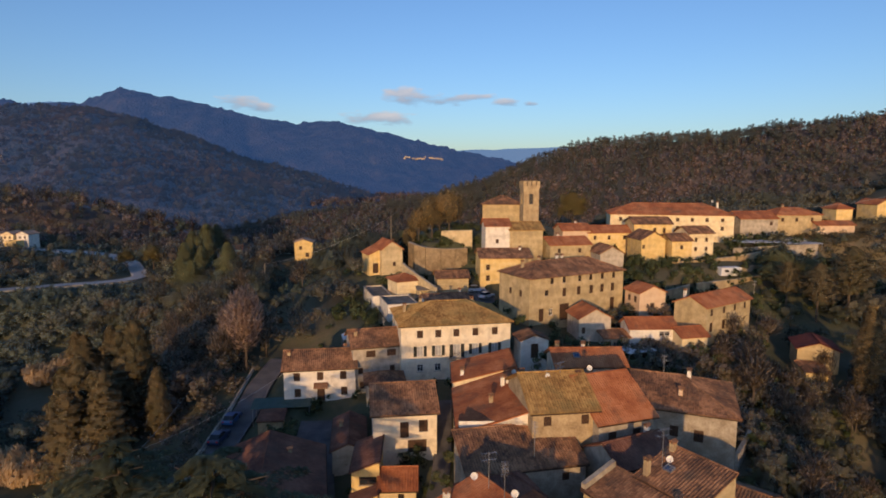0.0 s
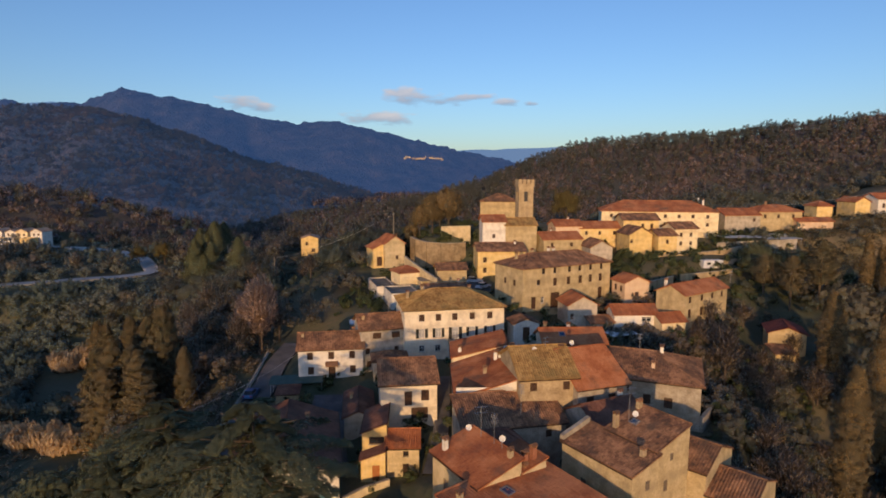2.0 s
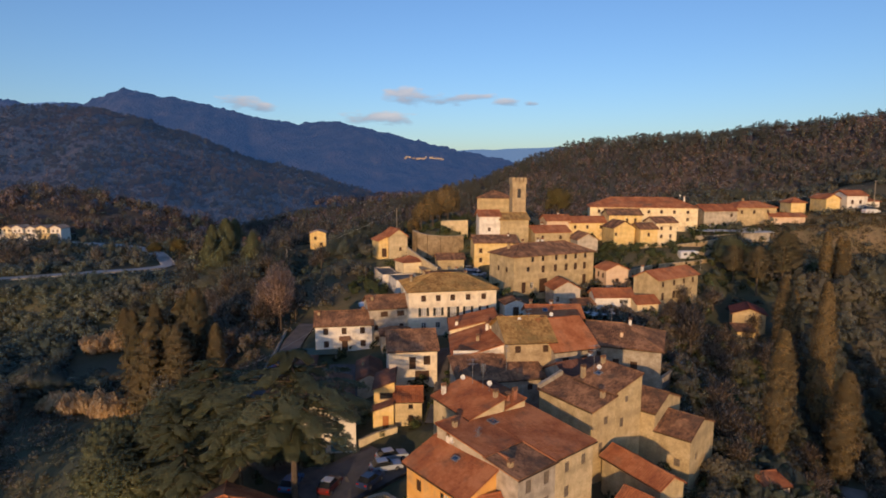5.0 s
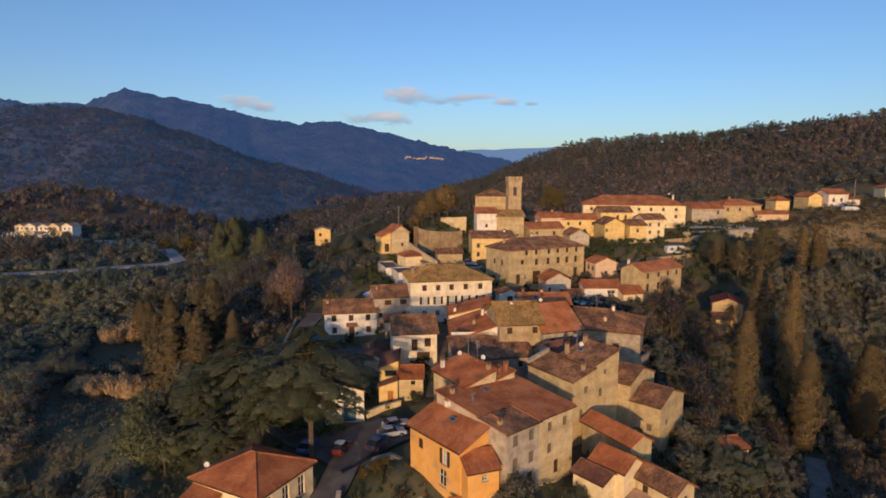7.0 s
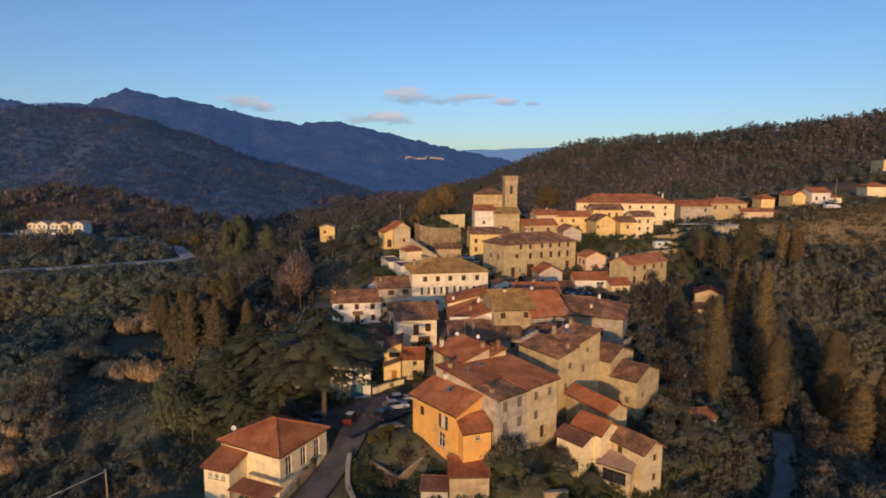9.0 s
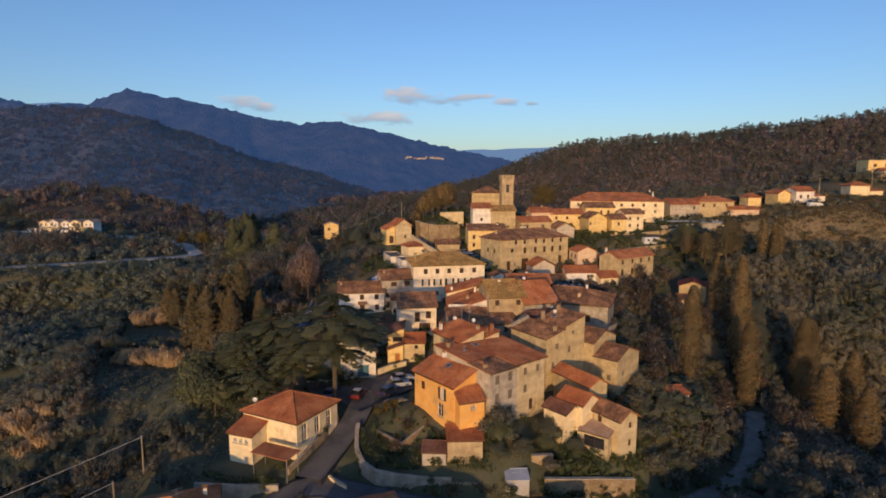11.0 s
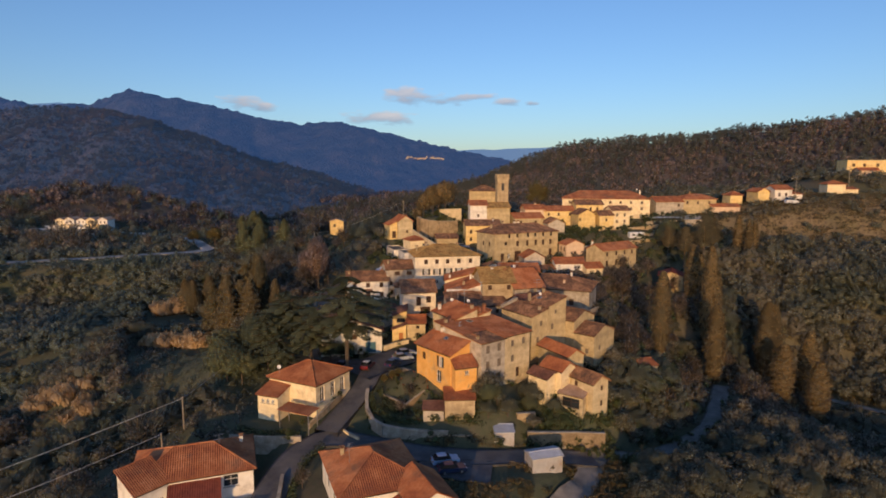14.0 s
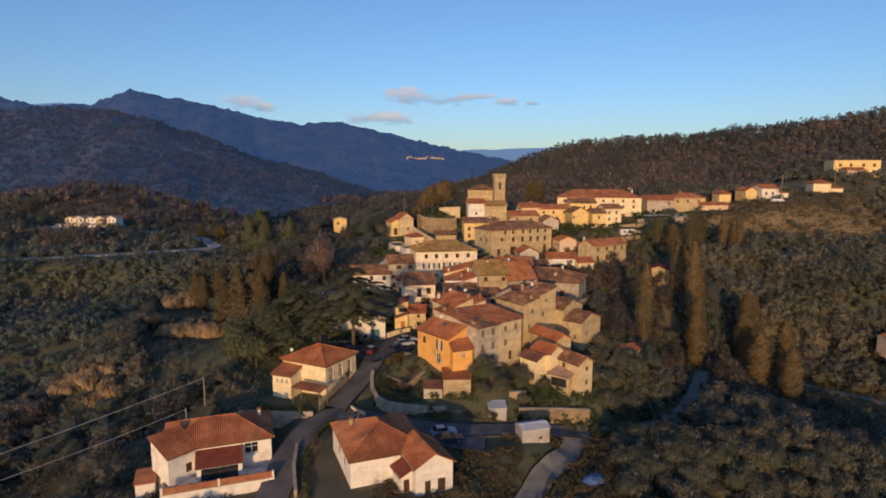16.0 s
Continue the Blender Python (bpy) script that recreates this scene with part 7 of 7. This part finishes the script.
def car(label, x, y, z, yaw, paint, length=4.2, high=1.5, top=None):
    th = thing("car", pose(x, y, z, 0, 0, yaw), label, "car", "parked cars")
    h, w = high, 0.86
    L = length / 2
    prof = [(-L, 0.32), (L, 0.32), (L + 0.03, 0.62), (L - 0.12, 0.82), (L * 0.45, h * 0.63), (-L * 0.93, h * 0.66), (-L - 0.02, 0.7)]
    g = Geo()
    n = len(prof)
    rings = [(-w + 0.06, 0.97), (-w, 1.0), (w, 1.0), (w - 0.06, 0.97)]
    for yy, q in rings:
        g.v += [(px * q, yy, 0.3 + (pz - 0.3) * (0.5 + 0.5 * q) if abs(yy) < w else pz) for px, pz in prof]
    for r in range(3):
        for i in range(n):
            g.f.append((r * n + i, r * n + (i + 1) % n, (r + 1) * n + (i + 1) % n, (r + 1) * n + i))
    g.f += [tuple(range(n)), tuple(range(4 * n - 1, 3 * n - 1, -1))]
    g.put("body", paint, th)
    c = [(L * 0.40, h * 0.63), (L * 0.06, h - 0.04), (-L * 0.62, h - 0.02), (-L * 0.9, h * 0.66)]
    g = Geo()
    for yy in (-w + 0.10, w - 0.10):
        g.v += [(px, yy * (0.86 if pz > h * 0.8 else 1.0), pz) for px, pz in c]
    g.f += [(0, 1, 2, 3), (7, 6, 5, 4), (0, 4, 5, 1), (2, 6, 7, 3), (1, 5, 6, 2)]
    cabin = g.put("cabin", "glass", th, "dark car windows")
    g = Geo()
    g.prism([(L * 0.06, -w * 0.72, h - 0.03), (-L * 0.62, -w * 0.72, h - 0.01), (-L * 0.62, w * 0.72, h - 0.01), (L * 0.06, w * 0.72, h - 0.03)], (0, 0, 0.035))
    g.put("roof", top or paint, th)
    for sx in (-0.62, 0.62):
        for sy in (-1, 1):
            wheel = Geo().tube((L * sx, sy * (w - 0.16), 0.32), (L * sx, sy * (w + 0.02), 0.32), 0.32, 0.32, 14).put("wheel", "dark_metal", th)
            Geo().tube((L * sx, sy * (w + 0.02), 0.32), (L * sx, sy * (w + 0.035), 0.32), 0.2, 0.18, 10).put("rim", "metal_grey", wheel)
    for sy in (-0.6, 0.6):
        Geo().box(L - 0.10, sy - 0.16, 0.62, L + 0.035, sy + 0.16, 0.76).put("headlight", "frame_white", th)
        Geo().box(-L - 0.05, sy - 0.14, 0.68, -L + 0.05, sy + 0.14, 0.84).put("tail_light", "red_lens", th)
    return th


M["red_lens"] = material("red_lens", [(0.4, 0.02, 0.015), (0.5, 0.03, 0.02)], 1, 0.25, 0)
silver, blue, dark, red, pale, sky_blue = (car_paint(n, c) for n, c in (("paint_silver", (0.40, 0.45, 0.52)), ("paint_blue", (0.03, 0.10, 0.24)), ("paint_dark", (0.016, 0.032, 0.085)),
                                                                ("paint_red", (0.11, 0.014, 0.012)), ("paint_pale", (0.62, 0.63, 0.64)), ("paint_sky", (0.30, 0.44, 0.60))))
for label, x, y, yaw, paint, ln, hg in (("silver-blue parked car on the parking place", -6.4, 52.4, 24, silver, 4.3, 1.55), ("silver parked car beside the garden wall", -6.9, 49.6, 22, silver, 4.2, 1.5),
                                        ("dark parked car beside the garden wall", -8.6, 46.4, 62, dark, 4.0, 1.45), ("red hatchback with pale roof under the cedar", -13.6, 45.4, 75, red, 3.9, 1.6),
                                        ("dark blue car parked under the cedar", -18.6, 46.2, 80, blue, 4.2, 1.5), 
                                        ("pale blue car parked beside the front house", 1.6, 17.6, 15, sky_blue, 4.2, 1.5), ("dark blue car parked beside the front house", 2.6, 15.2, 12, dark, 4.2, 1.45), ("silver car parked before the palazzo", 8.6, 133.2, 10, silver, 4.2, 1.5),
                                        ("pale car parked before the palazzo", 10.6, 128.6, 50, pale, 4.0, 1.45), ("dark blue car parked along the lane", -32.2, 82.0, 86, dark, 4.2, 1.5),
                                        ("dark car parked along the lane", -32.2, 87.4, 88, blue, 4.0, 1.45), ("white van on the hill road", 141, 166.5, 5, pale, 5.6, 2.4)):
    car(label, x, y, float(ground_z(x, y)) + 0.1, yaw, paint, ln, hg, pale if "pale roof" in label else None)
# caravan body with made-up wheels and windows, standing in for a covered boat
tarp = thing("caravan", pose(67.6, 138, float(ground_z(70, 138.5)), 0, 0, 8), "long white covered boat on the garden terrace, built as a caravan", "caravan")
Geo().box(0, 0, 0.45, 5.4, 2.2, 2.3).box(0.1, 0.1, 2.3, 5.3, 2.1, 2.42).put("body", "metal_white", tarp)
for k in (1.4, 4.0):
    Geo().tube((k, 0.1, 0.32), (k, 0.3, 0.32), 0.32, 0.32, 12).put("wheel", "dark_metal", tarp)
    Geo().tube((k, 1.9, 0.32), (k, 2.1, 0.32), 0.32, 0.32, 12).put("wheel", "dark_metal", tarp)
    Geo().box(k - 0.5, -0.03, 1.3, k + 0.5, -0.003, 1.9).put("window", "glass", tarp)


# ---- roof fittings ----
def antenna(x, y, z, h=2.6, yaw=20):
    th = thing("tv_antenna", pose(x, y, z, 0, 0, yaw), "thin metal television antenna on a roof", "antenna", "roof antennas")
    Geo().tube((0, 0, -0.5), (0, 0, h), 0.035, 0.03, 6).put("mast", "metal_grey", th)
    for k, zz in enumerate((h - 0.1, h - 0.7)):
        g = Geo().tube((-0.7, 0, zz), (0.7, 0, zz), 0.02, 0.02, 5)
        for j in range(7):
            q = -0.65 + j * 0.215
            g.tube((q, -0.32, zz), (q, 0.32, zz), 0.012, 0.012, 4)
        g.put("aerial", "metal_grey", th)


def dish(x, y, z, h=0.9, yaw=0):
    th = thing("satellite_dish", pose(x, y, z, 0, 0, yaw), "white satellite dish on a roof", "dish", "satellite dishes")
    Geo().tube((0, 0, -0.5), (0, 0, h), 0.035, 0.035, 6).put("mast", "metal_grey", th)
    g = Geo()
    rings = [(0.0, 0.0), (0.14, 0.02), (0.25, 0.05), (0.33, 0.10)]
    ax, up, sd = Vector((0.1, -0.93, 0.36)).normalized(), None, Vector((1, 0, 0))
    up = ax.cross(sd).normalized()
    sd = up.cross(ax).normalized()
    c = Vector((0, -0.12, h))
    for r, dd in rings:
        for i in range(14):
            a = 6.2832 * i / 14
            g.v.append(tuple(c + ax * dd + (sd * math.cos(a) + up * math.sin(a)) * r))
    for r in range(3):
        for i in range(14):
            j = (i + 1) % 14
            g.f.append((r * 14 + i, r * 14 + j, (r + 1) * 14 + j, (r + 1) * 14 + i))
    g.put("reflector", "frame_white", th, smooth=True)
    Geo().tube(tuple(c + up * -0.42 + ax * 0.1), tuple(c + ax * 0.5), 0.018, 0.018, 5).put("arm", "metal_grey", th)


for p in ((5.6, 47.2, 13.6, 3.0), (4.4, 49.0, 13.4, 3.4), (9.5, 55.5, 13.6, 3.0), (20.6, 51.2, 13.4, 4.6), (30.2, 76.0, 14.7, 2.4), (4.4, 38.0, 10.6, 1.8), (-31.4, 14.5, -1.0, 2.6), (-11.5, 8.5, 0.2, 2.8), (14.2, 66.5, 17.3, 2.0),
          (-9.5, 98.5, 14.6, 2.2), (21, 80, 16.4, 2.4), (62, 113, 18.4, 2.2), (107, 178, 31.3, 2.6)):
    antenna(*p, yaw=rng.rand() * 90)
for p in ((6.3, 46.2, 13.7), (3.2, 50.4, 13.0), (1.6, 38.4, 10.0), (-27.6, 33.2, 4.6), (9.6, 73.0, 15.0), (18.0, 68.0, 17.2), (21.4, 51.6, 14.0), (12.6, 66, 16.9), (82, 176, 32.6)):
    dish(*p, yaw=rng.rand() * 30 - 15)


def skylight(m, w, d, label):
    th = thing("skylight", m, label, "skylight", "skylights")
    g = Geo()
    for x0, y0, x1, y1 in ((0, 0, w, 0.1), (0, d - 0.1, w, d), (0, 0.1, 0.1, d - 0.1), (w - 0.1, 0.1, w, d - 0.1)):
        g.box(x0, y0, 0, x1, y1, 0.16)
    g.put("frame", "metal_grey", th)
    Geo().box(0.1, 0.1, 0, w - 0.1, d - 0.1, 0.1).put("pane", "sky_glass", th)


M["sky_glass"] = material("sky_glass", [(0.03, 0.06, 0.12), (0.05, 0.09, 0.17)], 1, 0.08, 0, spec=0.8)
st_m = pose(7.9, 30.8, 10.4, 0, 0, 40)
skylight(st_m @ pose(5.2, 8.6, 1.14, math.degrees(math.atan2(1.35, 12.5))), 1.0, 1.2, "blue-tinted skylight in the red roof")
yr_m = pose(10.2, 61.0, 15.4, 0, 0, 7.8)
skylight(yr_m @ pose(2.0, 3.6, 1.62, 20.8), 2.6, 0.9, "wide blue skylight in the mossy roof")
skylight(pose(21.74, 45.8, 13.2, 0, 0, 32.3) @ pose(1.9, 4.2, 0.86, 0, -17.1), 0.8, 0.9, "small skylight in the old tile roof")
skylight(pose(15.9, 76.4, 15.4, 0, 0, 2) @ pose(2.6, 1.2, 0.82, 25.8), 0.9, 0.9, "small skylight in the red roof")
skylight(pose(2.6, 30.4, 8.4, 0, 0, 38.5) @ pose(2.6, 4.4, 1.3, 0, -21.6), 0.7, 0.9, "small dark skylight in the tile roof")


# ---- poles and wires ----
def pole(x, y, h, label="grey weathered wooden utility pole"):
    z = float(ground_z(x, y))
    th = thing("utility_pole", pose(x, y, z), label, "pole", "utility poles")
    Geo().tube((0, 0, -0.8), (0, 0, h), 0.15, 0.10, 8).put("shaft", "wood_pole", th)
    Geo().tube((0, 0, h + 0.002), (0, 0, h + 0.06), 0.12, 0.06, 8).put("cap", "metal_grey", th)
    Geo().tube((0, -0.13, h - 0.3), (0, -0.30, h - 0.25), 0.03, 0.03, 6).put("bracket", "metal_grey", th)
    return Vector((x, y, z + h - 0.25))


def wire(a, b, sag=1.0, thick=0.022):
    a, b = Vector(a), Vector(b)
    g = Geo()
    n = 14
    pts = [a.lerp(b, k / n) - Vector((0, 0, 4 * sag * (k / n) * (1 - k / n))) for k in range(n + 1)]
    side = (b - a).cross(Vector((0, 0, 1))).normalized() * thick
    for p in pts:
        g.v += [tuple(p + side), tuple(p + Vector((0, 0, thick))), tuple(p - side), tuple(p - Vector((0, 0, thick)))]
    for k in range(n):
        g.f += [(4 * k + j, 4 * k + (j + 1) % 4, 4 * k + 4 + (j + 1) % 4, 4 * k + 4 + j) for j in range(4)]
    return tagged(g.put("cable", "cable_grey"), "thin sagging overhead power cable", "cable", "overhead cables")


def top_at(x, y, z):
    return pole(x, y, z - float(ground_z(x, y)))


p1, p2 = top_at(-43.5, 30.0, 1.2), top_at(-43.8, 22.6, -1.9)
p3, p4 = top_at(-39.5, 73.6, 5.2), top_at(-48.6, 161.7, 16.6)
p5, p6 = top_at(-14.5, 176, 29), top_at(145, 171, 39)
p7 = top_at(190, 205, 44)
wire(p1, (-81, -14, -3.6), 0.6, 0.042)
wire(p2, (-71.6, -18.6, -1.9), 0.8, 0.042)
wire(p1, p3, 1.2)
wire(p3, (-24.2, 88.9, 10.2), 0.8)
wire(p3, (-44, 118, 9), 1.5)
wire((-44, 118, 9), p4, 1.0)
wire(p4, p5, 2.0)
wire(p6, (104, 178, 31.4), 1.6)
wire(p6, p7, 1.6)
pole(-44, 118, 9 - float(ground_z(-44, 118)) + 0.25)


# ---- hedges, shrubs and gardens ----
def hedge(label, pts, r, mat="hedge"):
    C = []
    for (x0, y0), (x1, y1) in zip(pts, pts[1:]):
        n = max(3, int(math.hypot(x1 - x0, y1 - y0) * 55))
        t = rng.rand(n)
        C.append(np.stack([x0 + (x1 - x0) * t, y0 + (y1 - y0) * t], 1))
    C = np.concatenate(C)
    off = ball(len(C), (r, r, r * 1.1), (0, 0, 0), 0.6)
    z = ground_z(C[:, 0], C[:, 1])
    P = np.stack([C[:, 0] + off[:, 0], C[:, 1] + off[:, 1], z + np.maximum(r * 0.9 + off[:, 2], 0.05)], 1)
    ob = new("hedge", mesh_np("hedge", *cards(P, 0.2, out=off + np.array((0, 0, 0.3 * r))), mat))
    return tagged(ob, label, "hedge")


hedge("dense dark green hedge above the curved wall", [(-11.6, 34.5), (-10.6, 31), (-8.6, 28.4), (-5.5, 27.0), (-2.2, 26.6)], 0.8)
hedge("dense dark green hedge above the curved wall", [(-9.6, 33.0), (-7.6, 30.6), (-4.8, 29.2)], 0.7)
hedge("dark clipped hedge round the terrace lawn", [(-10.4, 36.2), (-9.2, 34.4), (-6.4, 31.6), (-4.6, 30.4)], 0.65)
hedge("dark clipped hedge round the terrace lawn", [(-3.9, 30.2), (-2.4, 28.6), (-0.6, 27.6)], 0.7)
hedge("clipped green hedge along the road", [(-17.6, 20.6), (-19.6, 17.6), (-20.2, 12), (-19.0, 5.5), (-17.5, 0)], 0.75)
hedge("dark ivy hanging over the stone wall by the road", [(2.4, 25.4), (5.2, 25.6), (8.6, 25.9)], 0.95)
hedge("dark ivy below the terrace gardens", [(-2.4, 25.9), (-5.4, 26.7), (-8.6, 28.6)], 0.6)
hedge("dark shrubs beside the small metal shed", [(11.4, 26.2), (13.2, 26.8)], 0.9)
hedge("low green hedge along the terrace wall", [(14.2, 26.3), (19.0, 26.8), (24.5, 27.0)], 0.6)
hedge("overgrown hedge below the stone house", [(18.4, 30.2), (21.6, 29.2), (25.0, 28.2)], 0.7)
hedge("dark hedge beside the cream villa", [(-33, 26.4), (-27.5, 24.8), (-23, 24.6)], 0.6)
hedge("low hedge below the square house", [(18.6, 27.4), (21, 27.6), (24, 27.6)], 0.7)
hedge("green garden hedge beside the white van", [(88, 160), (98, 163), (108, 163)], 1.0)
hedge("dark hedge behind the chapel", [(12, 100.5), (19, 102), (23.5, 104)], 1.1)
hedge("evergreen hedge below the slope house", [(40, 96), (44, 92), (45, 86)], 1.5)
shrubs = [crown_olive(44, 2, 1.1, 0.5, 0.24, 0.3) for _ in range(5)]
x, y = spread(1900, -24, 64, 22, 178, 0.2, lambda a, b: ~((a > -14) & (a < 4) & (b > 24) & (b < 58)))
scatter("garden_shrubs", "garden shrubs and ivy between the houses", shrubs, x, y, 0.6, 1.9, "hedge", "shrubs")
x, y = spread(380, -14, 2, 25, 42, -1.2, lambda a, b: (a > -11.5) & (b < 41) & (a < 1 - (b - 30) * 0.45) & (b > 26))
scatter("garden_shrubs", "rusty and green shrubs in the terrace garden", shrubs, x[:46], y[:46], 0.35, 0.75, "hedge", "shrubs")
scatter("garden_flowers", "rust-coloured garden shrubs by the orange house", shrubs, x[70:90] + 2.5, y[70:90] + 0.5, 0.3, 0.6, "shrub_red", "shrubs")
x, y = spread(420, -2, 31, 24.6, 31, -1.4, lambda a, b: ~((a > 12.2) & (a < 17.8) & (b < 28.3)) & ~((a < 9.5) & (b < 25.7)))
scatter("garden_shrubs", "dark shrubs and ivy over the terrace walls", shrubs, x, y, 0.45, 1.1, "hedge", "shrubs")
x, y = spread(520, 44, 104, 122, 172, 0.2)
scatter("garden_shrubs", "dark garden shrubs on the terraces of the upper village", shrubs, x, y, 0.7, 1.9, "hedge", "shrubs")
x, y = spread(1500, 30, 62, 20, 120, 0.6, lambda a, b: (a > 32) & open_view(a, b, path, 11, 3.0))
scatter("undergrowth", "brambles and brown undergrowth in the gully", shrubs, x, y, 0.8, 2.0, "leaf_wood", "undergrowth")
x, y = spread(1500, 38, 98, 18, 78, -0.6, lambda a, b: open_view(a, b, path, 4.5, 2.2))
scatter("undergrowth", "brambles and rough grass beside the gully lane", shrubs, x, y, 0.5, 1.5, "leaf_wood", "undergrowth")
x, y = spread(2600, -110, -16, -30, 190, 0.8, lambda a, b: (a < -32) & (noise2(a, b, 16, 4) > -0.35) & open_view(a, b, banks, 34, 5))
scatter("undergrowth", "brambles and grass on the western bank", shrubs, x, y, 0.6, 1.8, "leaf_wood", "undergrowth")
x, y = spread(1000, -8, 34, -16, 19, 0.3)
scatter("undergrowth", "brown brambles and rough grass below the lower road", shrubs, x, y, 0.2, 0.65, "dry_grass", "undergrowth")
x, y = spread(150, 96, 205, 122, 200, 2.0)
scatter("olive_grove", "scattered young olives on the eastern field", small_olives, x, y, 0.5, 1.0, "leaf_olive", "olive trees")
x, y = spread(420, 68, 90, 66, 100, 0.5)
scatter("undergrowth", "green and brown scrub between the columnar trees", shrubs, x, y, 1.0, 2.6, "leaf_wood", "undergrowth")
# vineyard rows on the eastern field
vx, vy = [], []
for k in range(22):
    n = 60
    t = np.linspace(0, 1, n)
    vx += list(112 + 2.6 * k + 14 * t + rng.normal(size=n) * 0.15)
    vy += list(136 + 0.9 * k + 28 * t + rng.normal(size=n) * 0.15)
vx, vy = np.array(vx), np.array(vy)
ok = keep_clear(vx, vy, 3)
vines = [cards(ball(7, (0.6, 1.0, 0.3), (0, 0, 0.5)), 0.2)]
scatter("vineyard", "rows of leafless brown vines", vines, vx[ok], vy[ok], 0.7, 1.0, "twig", "vines")
# plastic sheets thrown over heaps
def sheet(label, x, y, z, yaw, half_x, half_y, high, mat, seed):
    rs = np.random.RandomState(seed)
    u, v = np.meshgrid(np.linspace(-1, 1, 15), np.linspace(-1, 1, 13), indexing="ij")
    hz = high * np.clip(1.1 - u ** 2 - v ** 2, 0, 1) ** 0.6 + 0.10 * rs.normal(size=u.shape) * (np.hypot(u, v) < 0.95)
    ix = np.arange(u.size).reshape(u.shape)
    ob = mesh_object("tarpaulin", np.stack([u * half_x + 0.1 * rs.normal(size=u.shape), v * half_y, hz + 0.04], -1).reshape(-1, 3).tolist(), np.stack([ix[:-1, :-1], ix[1:, :-1], ix[1:, 1:], ix[:-1, 1:]], -1).reshape(-1, 4).tolist(), mat, True)
    ob.matrix_world = pose(x, y, z, 0, 0, yaw)
    return tagged(ob, label, "tarpaulin")


sheet("crumpled blue plastic sheet over a heap by the lane", 24.4, 7.2, float(ground_z(24.4, 7.2)) + 0.05, 25, 1.9, 1.4, 0.9, "blue_sheet", 5)
sheet("long white plastic sheet over a heap by the greenhouse", 100.6, 164.4, float(ground_z(100.6, 164.4)) + 0.05, 4, 4.6, 1.3, 1.2, "metal_white", 8)
# pale houses of a distant village on the far slope
far_walls = Geo()
for k in range(26):
    px, py = -95 + 4.0 * k + rng.normal() * 2, 1560 + rng.normal() * 12
    pz = 88 + 2 * math.sin(k * 0.45) + rng.normal() * 1.6
    far_walls.box(px, py, pz - 3.5, px + 3 + 5 * rng.rand(), py + 9, pz + 0.5 * rng.rand())
tagged(far_walls.put("distant_village", "plaster_grey"), "pale houses of a village on the far slope", "village", kind="stuff")
